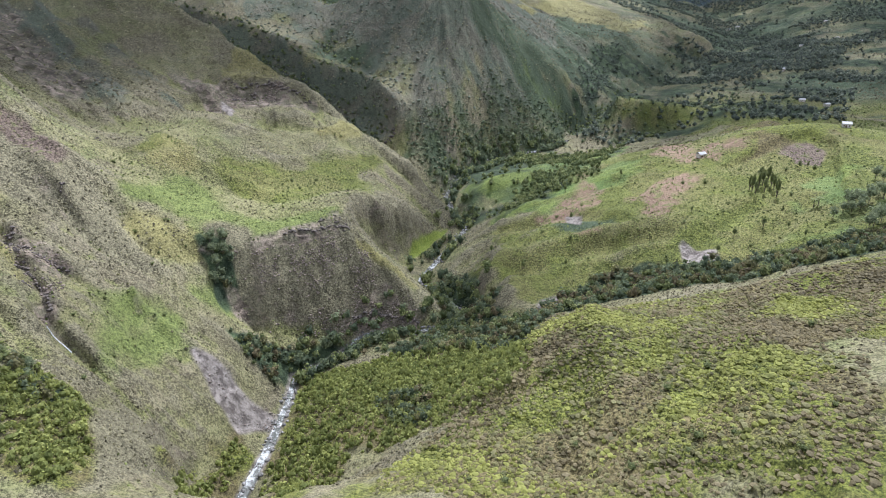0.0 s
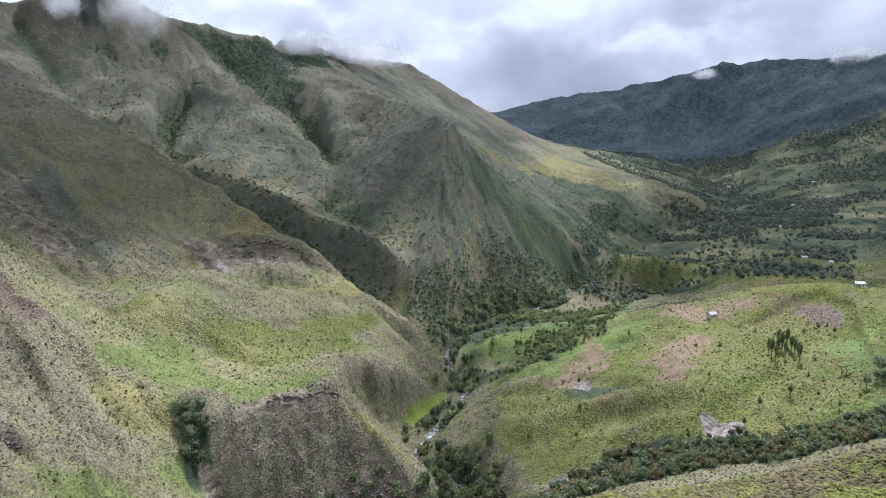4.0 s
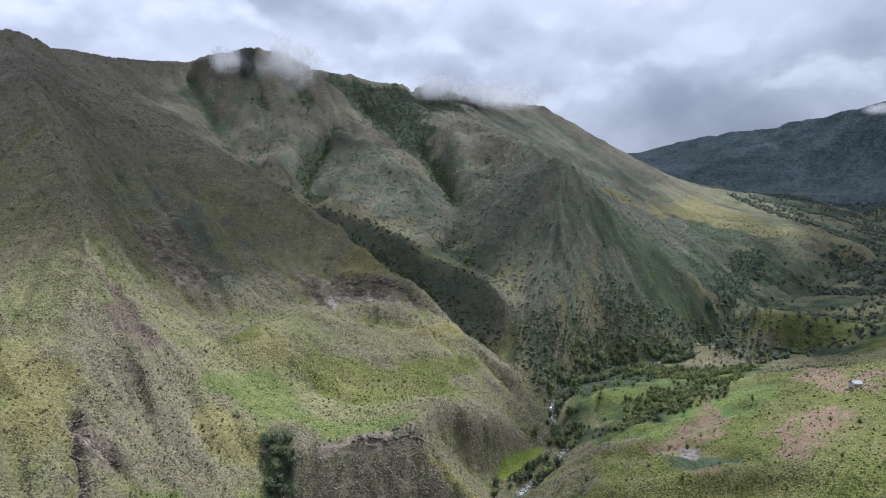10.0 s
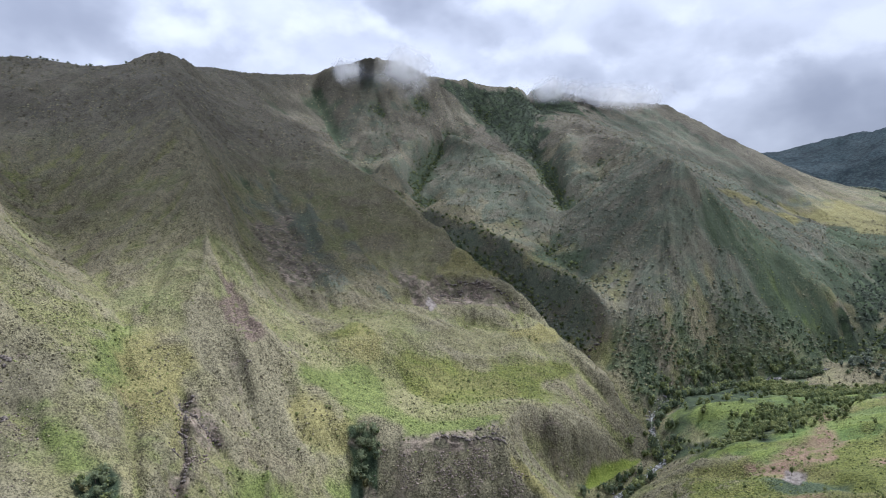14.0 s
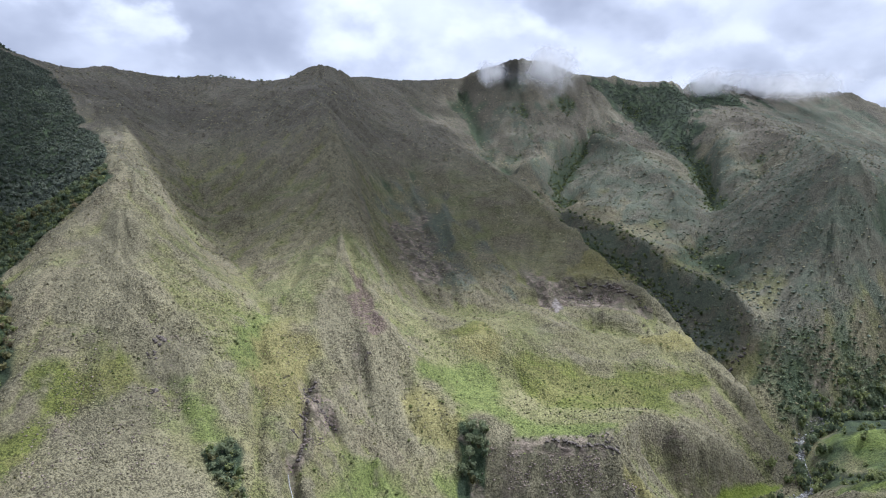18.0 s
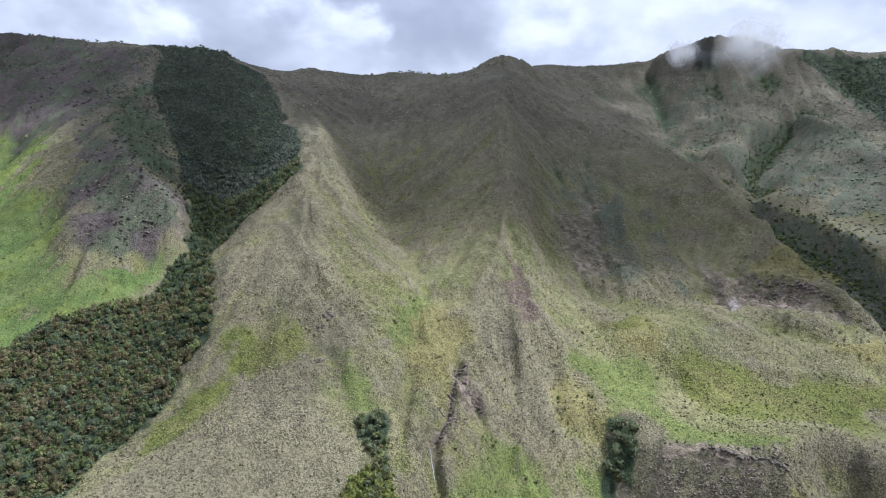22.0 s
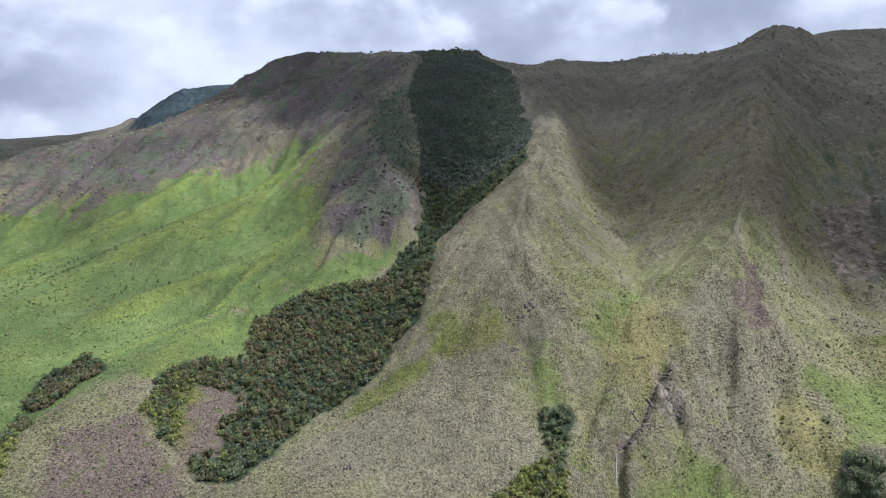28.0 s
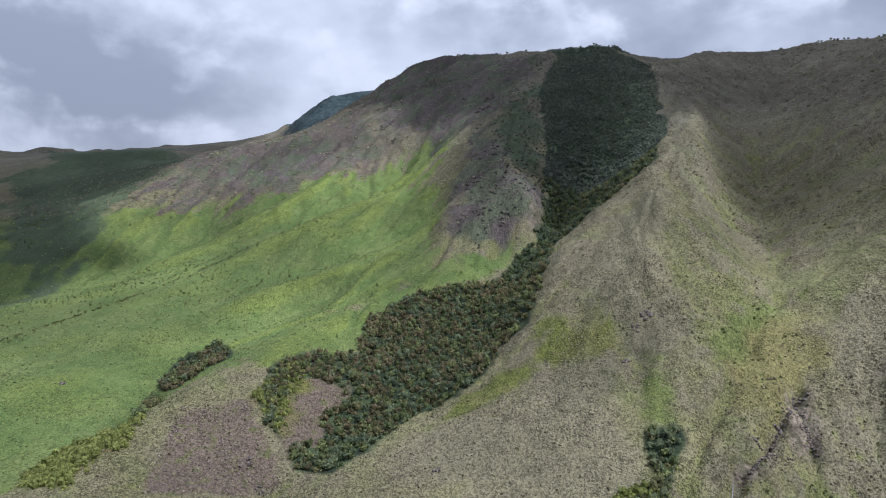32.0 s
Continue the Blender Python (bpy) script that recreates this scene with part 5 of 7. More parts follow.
ICO_V = np.array([(x, y, z) for x, y, z in (
    (0, 0, 1), (0.894, 0, 0.447), (0.276, 0.851, 0.447), (-0.724, 0.526, 0.447), (-0.724, -0.526, 0.447), (0.276, -0.851, 0.447),
    (0.724, 0.526, -0.447), (-0.276, 0.851, -0.447), (-0.894, 0, -0.447), (-0.276, -0.851, -0.447), (0.724, -0.526, -0.447), (0, 0, -1))])
ICO_F = np.array([(0, 1, 2), (0, 2, 3), (0, 3, 4), (0, 4, 5), (0, 5, 1), (1, 6, 2), (2, 7, 3), (3, 8, 4), (4, 9, 5), (5, 10, 1),
                  (2, 6, 7), (3, 7, 8), (4, 8, 9), (5, 9, 10), (1, 10, 6), (11, 7, 6), (11, 8, 7), (11, 9, 8), (11, 10, 9), (11, 6, 10)])


def crown_shape(kind, leaves, rng):
    """A crown of unit width and height, its foot at z = 0: places, triangles."""
    lobes = []
    for _ in range({"round": 6, "tall": 7, "bush": 4, "spire": 6, "palm": 1}[kind]):
        a, r, h = rng.uniform(0, 6.28), rng.uniform(0.05, 0.26), rng.uniform(0.25, 0.8)
        size = rng.uniform(0.2, 0.32)
        if kind == "spire":
            r, size = 0.12 * (1 - h) + 0.02, 0.26 * (1.08 - h)
        elif kind == "bush":
            h = rng.uniform(0.1, 0.55)
        elif kind == "tall":
            r, h = rng.uniform(0, 0.16), rng.uniform(0.2, 0.88)
        lobes.append((r * math.cos(a), r * math.sin(a), h, size))
    places, tris = [], []
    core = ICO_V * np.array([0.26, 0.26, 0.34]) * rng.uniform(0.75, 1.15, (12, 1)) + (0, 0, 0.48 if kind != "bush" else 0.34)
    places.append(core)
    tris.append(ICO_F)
    n0 = 12
    for k in range(leaves):
        lx, ly, lz, size = lobes[k % len(lobes)]
        way = rng.normal(size=3)
        way[2] = abs(way[2]) * 0.9 - 0.25
        way /= np.linalg.norm(way)
        c = np.array([lx, ly, lz]) + way * size * rng.uniform(0.72, 1.08) * np.array([1, 1, 0.8])
        c[2] = max(c[2], 0.03)
        side = np.cross(way + rng.normal(size=3) * 0.45, rng.normal(size=3))
        side /= np.linalg.norm(side)
        up = np.cross(way, side) + way * rng.uniform(-0.3, 0.5)
        w = rng.uniform(0.07, 0.135) * (42 / leaves) ** 0.4
        places.append(np.array([c - side * w, c + side * w, c + up * w * 1.6]))
        tris.append(np.array([[n0, n0 + 1, n0 + 2]]))
        n0 += 3
    return np.concatenate(places), np.concatenate(tris)


def stand(name, label, category, material, shapes, spots, widths, heights, tints, core=True):
    """Many plants that nobody could count, joined into one mesh."""
    spots = np.asarray(spots, float)
    if not len(spots):
        return None
    pick, turn = RNG.integers(0, len(shapes), len(spots)), RNG.uniform(0, 6.283, len(spots))
    all_co, all_tri, all_tint, base = [], [], [], 0
    for k, (co, tri) in enumerate(shapes):
        who = np.nonzero(pick == k)[0]
        if not len(who):
            continue
        c, s = np.cos(turn[who])[:, None], np.sin(turn[who])[:, None]
        w, h = np.asarray(widths)[who][:, None], np.asarray(heights)[who][:, None]
        x, y = (c * co[None, :, 0] - s * co[None, :, 1]) * w, (s * co[None, :, 0] + c * co[None, :, 1]) * w
        xyz = np.stack([x + spots[who, 0:1], y + spots[who, 1:2], co[None, :, 2] * h + spots[who, 2:3] - 0.12 * h], -1)
        n = len(co)
        all_co.append(xyz.reshape(-1, 3))
        all_tri.append((tri[None] + (np.arange(len(who)) * n)[:, None, None]).reshape(-1, 3) + base)
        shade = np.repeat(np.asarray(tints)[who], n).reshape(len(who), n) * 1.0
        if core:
            # the core's tint is lowered to paint the shade inside a crown
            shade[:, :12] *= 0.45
        else:
            shade = np.clip(shade + RNG.uniform(-0.12, 0.12, shade.shape), 0, 1)
        all_tint.append(shade.ravel())
        base += n * len(who)
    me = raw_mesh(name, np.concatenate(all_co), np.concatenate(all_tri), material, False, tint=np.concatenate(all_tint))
    return tagged(new(name, me), label, category, kind="stuff")


def scatter(poly, gap, rng, keep=None):
    """Places about gap metres apart within a stretch of the plan, on the land."""
    p = np.array(poly)
    (x0, y0), (x1, y1) = p.min(0), p.max(0)
    gx, gy = np.meshgrid(np.arange(x0, x1, gap), np.arange(y0, y1, gap))
    x = gx.ravel() + rng.uniform(-0.5, 0.5, gx.size) * gap
    y = gy.ravel() + rng.uniform(-0.5, 0.5, gx.size) * gap
    ok = inside(x, y, list(poly))
    if keep is not None:
        ok[ok] = keep(x[ok], y[ok])
    x, y = x[ok], y[ok]
    return np.stack([x, y, height(x, y)], 1)


def along(points, step):
    pts, out = np.asarray(points, float), []
    for p, q in zip(pts[:-1], pts[1:]):
        n = max(1, int(np.linalg.norm(q - p) / step))
        out += [p + (q - p) * k / n for k in range(n)]
    out = np.array(out + [pts[-1]])
    for _ in range(6):
        out[1:-1] = (out[:-2] + 2 * out[1:-1] + out[2:]) / 4
    return out


def bed_distance(x, y):
    d = np.full(np.shape(x), 1e9)
    for p, q in zip(bed[:-1], bed[1:]):
        e = q[:2] - p[:2]
        k = np.clip(((x - p[0]) * e[0] + (y - p[1]) * e[1]) / (e @ e), 0, 1)
        d = np.minimum(d, np.hypot(x - p[0] - k * e[0], y - p[1] - k * e[1]))
    return d


ROUND = [crown_shape("round", 46, RNG) for _ in range(8)]
BUSH = [crown_shape("bush", 26, RNG) for _ in range(8)]
TUFT = [crown_shape("bush", 9, RNG) for _ in range(6)]
FAR = [crown_shape("round", 14, RNG) for _ in range(6)]


def mound_shape(rng):
    """A low dense bush: a ragged dome of unit width and height."""
    v = ICO_V[:11] * rng.uniform(0.36, 0.58, (11, 1))
    v[:, 2] = np.maximum(v[:, 2], -0.15) * 1.5 + 0.2
    return v, ICO_F[:15]


def tussock_shape(rng):
    """A tuft of grass: a ragged five-sided peak."""
    a = np.arange(5) * 1.257 + rng.uniform(-0.3, 0.3, 5)
    r = rng.uniform(0.3, 0.6, 5)
    rim = np.stack([r * np.cos(a), r * np.sin(a), rng.uniform(0.0, 0.25, 5)], 1)
    top = np.array([[*rng.uniform(-0.2, 0.2, 2), rng.uniform(0.8, 1.1)]])
    return np.concatenate([rim, top]), np.array([(k, (k + 1) % 5, 5) for k in range(5)])


MOUND = [mound_shape(RNG) for _ in range(8)]
TUSSOCK = [tussock_shape(RNG) for _ in range(8)]
woods, brushes, scattered = ([p for k, p in REGIONS if k == kind] for kind in ("wood", "brush", "scatter"))


def in_cover(kind, level):
    return lambda x, y: (cover_at(kind, x, y) + RNG.uniform(-0.25, 0.25, len(x)) > level) & (bed_distance(x, y) > 7.5)


def make_woods():
    for poly in woods:
        p = np.array(poly)
        reach = np.hypot(p[:, 0].mean() - CX, p[:, 1].mean() - CY)
        if reach > 2000:
            continue
        close = reach < 620
        gap = 3.7 if close else 6.8
        s = scatter(poly, gap, RNG, in_cover("wood", 0.4))
        if not len(s):
            continue
        drift = 0.5 + 0.5 * fbm(s[:, 0], s[:, 1], 30, 3, 401)
        d = np.hypot(s[:, 0] - CX, s[:, 1] - CY)
        big = RNG.uniform(0.6, 1.4, len(s))
        tint = np.clip(drift * 0.6 + RNG.uniform(-0.2, 0.45, len(s)), 0, 1)
        near = d < 640
        tone = RNG.uniform(size=len(s)) + 0.5 * (drift - 0.5) + np.where((s[:, 0] > -430) & (s[:, 0] < -230) & (s[:, 1] < 250), 0.30, np.where(s[:, 0] > -130, 0.16, -0.02))
        label = "dense evergreen trees with uneven crowns on a mountain slope"
        for part_of, mat, nm in ((near & (tone < 0.5), LEAF_DARK, "woodland"), (near & (tone >= 0.5) & (tone < 0.80), LEAF_MIXED, "mixed_woodland"), (near & (tone >= 0.80) & (tone < 1.02), LEAF_SHRUB, "olive_thicket"), (near & (tone >= 1.02), LEAF_DRY, "dry_thicket")):
            q = np.nonzero(part_of)[0]
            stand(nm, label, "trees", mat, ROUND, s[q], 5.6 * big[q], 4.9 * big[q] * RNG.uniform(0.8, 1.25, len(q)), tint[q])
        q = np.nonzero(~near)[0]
        stand("far_woodland", label, "trees", LEAF_HAZED, FAR, s[q], 6.0 * big[q] * np.where(d[q] > 700, 0.8, 1), 4.6 * big[q] * np.where(d[q] > 700, 0.65, 1), tint[q])


def make_brush():
    for poly in brushes:
        s = scatter(poly, 3.0, RNG, in_cover("brush", 0.35))
        if len(s):
            big = RNG.uniform(0.6, 1.5, len(s))
            stand("riverside_brush", "bright green bushes and saplings on the river bank", "bushes", LEAF_LIGHT, BUSH, s, 4.2 * big, 3.4 * big * RNG.uniform(0.7, 1.4, len(s)), RNG.uniform(0, 1, len(s)))
    for poly in scattered:
        p = np.array(poly)
        close = np.hypot(p[:, 0].mean() - CX, p[:, 1].mean() - CY) < 700
        s = scatter(poly, 5.4 if close else 9.2, RNG, lambda x, y: (bed_distance(x, y) > 8) & (RNG.uniform(size=len(x)) < np.clip(3.0 * fbm(x, y, 90, 4, 411) + (0.34 if close else 0.46), 0.05, 1)))
        big = RNG.uniform(0.6, 1.4, len(s))
        stand("valley_trees", "scattered green trees on the valley floor", "trees", LEAF_MIXED if close else LEAF_HAZED, ROUND if close else FAR, s, (5.6 if close else 8.4) * big, (5.0 if close else 6.0) * big, RNG.uniform(0, 0.9, len(s)))
    bank = ((175, 790), (300, 780), (430, 780), (500, 850), (420, 930), (280, 930), (200, 900))
    s = scatter(bank, 7.0, RNG, lambda x, y: RNG.uniform(size=len(x)) < np.clip(0.35 + 1.5 * fbm(x, y, 60, 3, 413), 0.08, 0.9))
    big = RNG.uniform(0.5, 1.3, len(s))
    stand("valley_trees", "scattered green trees on a valley bank", "trees", LEAF_DARK, FAR, s, 5.4 * big, 4.4 * big, RNG.uniform(0, 0.9, len(s)))
    for poly in (p for k, p in REGIONS if k == "thicket"):
        s = scatter(poly, 4.4, RNG, in_cover("thicket", 0.4))
        big = RNG.uniform(0.5, 1.5, len(s))
        stand("gorge_thicket", "green bushes covering the foot of a steep slope", "bushes", LEAF_DARK, BUSH, s, 4.8 * big, 2.8 * big, np.clip(0.5 + 0.5 * fbm(s[:, 0], s[:, 1], 25, 2, 451) + RNG.uniform(-0.4, 0.4, len(s)), 0, 1))
    line = along(((-385, -230, 0), (-441, -219, 0), (-567, -175, 0), (-642, -106, 0), (-715, -47, 0), (-820, 47, 0)), 2.2)
    line = line + RNG.normal(size=line.shape) * 2.2
    line = line[RNG.uniform(size=len(line)) < 0.8]
    line[:, 2] = height(line[:, 0], line[:, 1])
    big = RNG.uniform(0.4, 1.3, len(line))
    stand("hedgerow", "row of dark bushes along a grassy rib", "bushes", LEAF_SHRUB, BUSH, line, 3.0 * big, 2.2 * big, RNG.uniform(0, 0.6, len(line)))


def make_shrubs():
    """Dense low bushes over the spur, and tufts of grass on the open slopes."""
    for kind, poly in REGIONS:
        if kind != "fern":
            continue
        close = np.array(poly)[:, 1].mean() < 320
        s = scatter(poly, 1.75 if close else 4.4, RNG, lambda x, y: (cover_at("wood", x, y) < 0.4) & (cover_at("fern", x, y) > 0.2) & (RNG.uniform(size=len(x)) < (0.80 if close else 0.25)))
        if not len(s):
            continue
        big = RNG.uniform(0.45, 1.4, len(s)) * (1 + 0.25 * fbm(s[:, 0], s[:, 1], 14, 2, 423))
        tone = RNG.uniform(-0.22, 0.22, len(s)) + 1.3 * fbm(s[:, 0], s[:, 1], 34, 3, 425)
        tint = np.clip(RNG.uniform(0.35, 0.95, len(s)) + 0.3 * fbm(s[:, 0], s[:, 1], 20, 2, 427), 0, 1)
        for q, mat, nm, lab in ((tone < -0.16, LEAF_DRY, "brown_shrubs", "low brown shrubs covering a spur"), ((tone >= -0.16) & (tone < 0.10), LEAF_SHRUB, "heath_shrubs", "low olive shrubs covering a spur"), (tone >= 0.10, LEAF_FERN, "fern_shrubs", "low yellow-green ferns covering a spur")):
            leafy = RNG.uniform(size=len(s)) < 0.55
            for some, shapes, wide, tall in ((q & leafy, TUFT, 2.7, 1.15), (q & ~leafy, MOUND, 2.1, 0.75)):
                stand(nm, lab, "shrubs", mat, shapes, s[some], wide * big[some], tall * big[some] * RNG.uniform(0.6, 1.5, int(some.sum())), tint[some], False)
    open_land = lambda x, y: (cover_at("wood", x, y) < 0.3) & (cover_at("field", x, y) < 0.2) & (cover_at("fern", x, y) < 0.4) & (cover_at("pale", x, y) < 0.4) & (bed_distance(x, y) > 6)
    turns = np.linspace(radians(-40), radians(128), 40)
    ring = lambda r: [(CX - r * math.sin(a), CY + r * math.cos(a)) for a in turns]
    for inner, outer, gap, size in ((150, 360, 2.0, 1.15), (360, 560, 2.6, 1.5), (560, 900, 4.4, 2.2), (900, 1500, 7.5, 3.6)):
        s = scatter(ring(outer) + ring(inner)[::-1], gap, RNG, lambda x, y: open_land(x, y) & (RNG.uniform(size=len(x)) < (0.5 + 0.7 * fbm(x, y, 40, 3, 431)) * (1 - 0.55 * cover_at("turf", x, y) - 0.4 * cover_at("green", x, y))))
        big = RNG.uniform(0.45, 1.25, len(s))
        lush = 0.5 * cover_at("turf", s[:, 0], s[:, 1]) + 0.7 * cover_at("green", s[:, 0], s[:, 1]) + 0.4 * cover_at("olive", s[:, 0], s[:, 1]) + 0.5 * cover_at("sward", s[:, 0], s[:, 1]) + RNG.uniform(-0.15, 0.15, len(s))
        tint = np.clip(RNG.normal(0.45, 0.28, len(s)), 0, 1)
        for q, mat, nm, lab in ((lush < 0.35, TUFT_DRY, "dry_tussocks", "dry grass tussocks dotted over a mountain slope"), (lush >= 0.35, TUFT_GREEN, "green_tussocks", "green grass tussocks dotted over a mountain slope")):
            stand(nm, lab, "grass", mat, TUSSOCK, s[q], size * 1.25 * big[q], size * 0.62 * big[q], tint[q], False)
    area = ((-700, -150), (-320, -150), (-120, 60), (-100, 300), (-40, 480), (40, 560), (-160, 700), (-420, 640), (-620, 480), (-700, 150))
    s = scatter(area, 8.5, RNG, lambda x, y: open_land(x, y) & (RNG.uniform(size=len(x)) < 0.08 + 0.75 * np.clip(fbm(x, y, 40, 3, 433) + 0.05, 0, 1) * (1.1 - 0.9 * cover_at("green", x, y))))
    big = RNG.uniform(0.4, 1.3, len(s))
    stand("slope_shrubs", "small dark shrubs dotted over dry mountain grass", "shrubs", LEAF_SHRUB, TUFT, s, 1.9 * big, 1.2 * big, RNG.uniform(0.2, 0.9, len(s)))


def make_banks():
    """Trees and bushes that crowd the river and leave only short reaches of water open."""
    pts = []
    for p, q in zip(bed[4:-1], bed[5:]):
        n = int(np.linalg.norm(q - p) / 0.75)
        e = (q - p)[:2] / np.linalg.norm((q - p)[:2])
        for k in range(n):
            c, way = p[:2] + (q - p)[:2] * k / n, np.array([-e[1], e[0]])
            near_side = 1 if way @ (np.array([50, 60]) - c) > 0 else -1
            side = near_side * (3.0 + abs(RNG.normal()) * 2.6) if RNG.uniform() < 0.6 else -near_side * (3.6 + abs(RNG.normal()) * 6)
            pts.append(c + way * side)
    pts = np.array(pts)
    open_water = np.full(len(pts), 1e9)
    for x, y in ((-12, 382), (-19, 442), (-9, 470), (16, 525), (3, 600), (8, 588), (110, 760), (159, 815)):
        open_water = np.minimum(open_water, np.hypot(pts[:, 0] - x, (pts[:, 1] - y + 5) * 0.8))
    pts = pts[(open_water > 13 + 4 * RNG.normal(size=len(pts))) & (cover_at("field", pts[:, 0], pts[:, 1]) < 0.3)]
    s = np.column_stack([pts, height(pts[:, 0], pts[:, 1])])
    big = RNG.uniform(0.5, 1.3, len(s))
    dark = RNG.uniform(size=len(s)) < 0.55
    for q, mat in ((dark, LEAF_DARK), (~dark, LEAF_MIXED)):
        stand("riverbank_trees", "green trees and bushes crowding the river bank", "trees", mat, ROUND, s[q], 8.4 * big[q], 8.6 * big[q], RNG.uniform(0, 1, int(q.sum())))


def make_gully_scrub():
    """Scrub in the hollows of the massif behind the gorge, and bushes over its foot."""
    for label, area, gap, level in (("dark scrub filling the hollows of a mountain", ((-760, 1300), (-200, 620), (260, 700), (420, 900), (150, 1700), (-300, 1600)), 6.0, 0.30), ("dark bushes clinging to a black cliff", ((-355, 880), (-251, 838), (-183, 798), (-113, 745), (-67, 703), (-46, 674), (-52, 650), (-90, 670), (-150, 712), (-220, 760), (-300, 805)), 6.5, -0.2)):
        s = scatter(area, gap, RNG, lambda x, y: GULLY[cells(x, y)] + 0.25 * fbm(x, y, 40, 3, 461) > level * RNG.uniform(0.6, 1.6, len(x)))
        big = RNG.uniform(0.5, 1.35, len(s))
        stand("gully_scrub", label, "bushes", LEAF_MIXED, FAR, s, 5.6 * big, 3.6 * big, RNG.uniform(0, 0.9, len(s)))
    over = ((-760, 1250), (-420, 900), (-60, 660), (150, 800), (260, 1000), (330, 1250), (60, 1500), (-250, 1500), (-560, 1290))
    s = scatter(over, 6.4, RNG, lambda x, y: RNG.uniform(size=len(x)) < np.clip(0.32 + 1.1 * fbm(x, y, 120, 4, 465) + 0.35 * (900 - y) / 200, 0.04, 0.85))
    big = RNG.uniform(0.4, 1.2, len(s))
    stand("mountain_scrub", "dark bushes dotted over steep mountain grass", "bushes", LEAF_HAZED, MOUND, s, 4.0 * big, 2.0 * big, RNG.uniform(0.2, 0.9, len(s)), False)
    hill = ((-1400, 0), (-1300, 200), (-1120, 330), (-860, 280), (-600, 240), (-500, 200), (-470, 140), (-600, 130), (-800, 150), (-900, 100), (-1020, 0))
    s = scatter(hill, 6.5, RNG, lambda x, y: (cover_at("wood", x, y) < 0.4) & (RNG.uniform(size=len(x)) < np.clip(0.05 + 0.9 * fbm(x, y, 60, 3, 467) + 0.5 * (cover_at("wood", x - 5, y + 30) > 0.3) + 0.3 * (cover_at("wood", x, y + 60) > 0.3), 0.03, 0.9)))
    big = RNG.uniform(0.4, 1.25, len(s))
    stand("hill_scrub", "dark bushes thinning out from a wood over heath", "bushes", LEAF_HEATH, MOUND, s, 3.2 * big, 1.8 * big, RNG.uniform(0, 0.6, len(s)), False)
    meadow = ((-380, -240), (-560, -330), (-760, -200), (-860, -20), (-700, 60), (-520, 20), (-400, -60), (-330, -140))
    s = scatter(meadow, 6.5, RNG, lambda x, y: (cover_at("wood", x, y) < 0.2) & (RNG.uniform(size=len(x)) < np.clip(1.8 * fbm(x, y, 70, 3, 471) - 0.10, 0.03, 0.7)))
    big = RNG.uniform(0.4, 1.2, len(s))
    stand("meadow_shrubs", "small shrubs and saplings dotted over a green meadow", "shrubs", LEAF_SHRUB, BUSH, s, 2.6 * big, 2.2 * big, RNG.uniform(0, 0.8, len(s)))


make_woods()
make_gully_scrub()
make_banks()
make_brush()
make_shrubs()

# ---- single trees and bushes ----
def part(name, me, parent, label=""):
    ob = new(name, me)
    ob.parent = parent
    return tagged(ob, label)


def tube(path, radii, sides=7):
    """A tapering limb along a path: places and quads."""
    path = np.asarray(path, float)
    co, quads = [], []
    for k, (p, r) in enumerate(zip(path, radii)):
        way = path[min(k + 1, len(path) - 1)] - path[max(k - 1, 0)]
        way /= np.linalg.norm(way)
        u = np.cross(way, (0.31, 0.95, 0.1))
        u /= np.linalg.norm(u)
        v = np.cross(way, u)
        for a in np.linspace(0, 2 * math.pi, sides, endpoint=False):
            co.append(p + r * (math.cos(a) * u + math.sin(a) * v))
        if k:
            for j in range(sides):
                a, b = (k - 1) * sides + j, (k - 1) * sides + (j + 1) % sides
                quads.append((a, b, b + sides, a + sides))
    return np.array(co), np.array(quads)


def crown_mesh(kind, width, tall, foot, leaves, material, rng):
    co, tri = crown_shape(kind, leaves, rng)
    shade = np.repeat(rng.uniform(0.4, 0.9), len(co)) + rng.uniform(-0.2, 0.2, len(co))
    # core darkened, as the shade deep in the foliage
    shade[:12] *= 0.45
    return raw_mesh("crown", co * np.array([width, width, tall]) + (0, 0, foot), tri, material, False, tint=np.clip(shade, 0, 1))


def single_tree(name, label, kind, width, tall, foot, material, seed, limbs=4):
    """A tree that stands alone: trunk, limbs, crown; its foot at the origin."""
    rng = np.random.default_rng(seed)
    tree = tagged(new(name), label, "bush" if kind == "bush" else "tree")
    lean = rng.uniform(-0.08, 0.08, 2)
    top = foot + tall * 0.6
    path = [(lean[0] * z, lean[1] * z, z) for z in np.linspace(-0.8, top, 5)]
    r = max(0.10, 0.022 * (foot + tall))
    co, quads = tube(path, np.linspace(r, r * 0.3, 5))
    part("trunk", raw_mesh("trunk", co, quads, BARK, True), tree)
    for k in range(limbs):
        a, z = 6.283 * (k + rng.uniform(-0.2, 0.2)) / limbs, foot + tall * rng.uniform(0.05, 0.35)
        out = width * rng.uniform(0.22, 0.36)
        end = (math.cos(a) * out, math.sin(a) * out, z + tall * 0.25)
        co, quads = tube([(0, 0, z - 0.2), (end[0] * 0.5, end[1] * 0.5, z + tall * 0.08), end], (r * 0.55, r * 0.4, r * 0.15), 5)
        part("limb", raw_mesh("limb", co, quads, BARK, True), tree)
    part("crown", crown_mesh(kind, width, tall, foot, 210 if kind != "bush" else 150, material, rng), tree)
    return tree


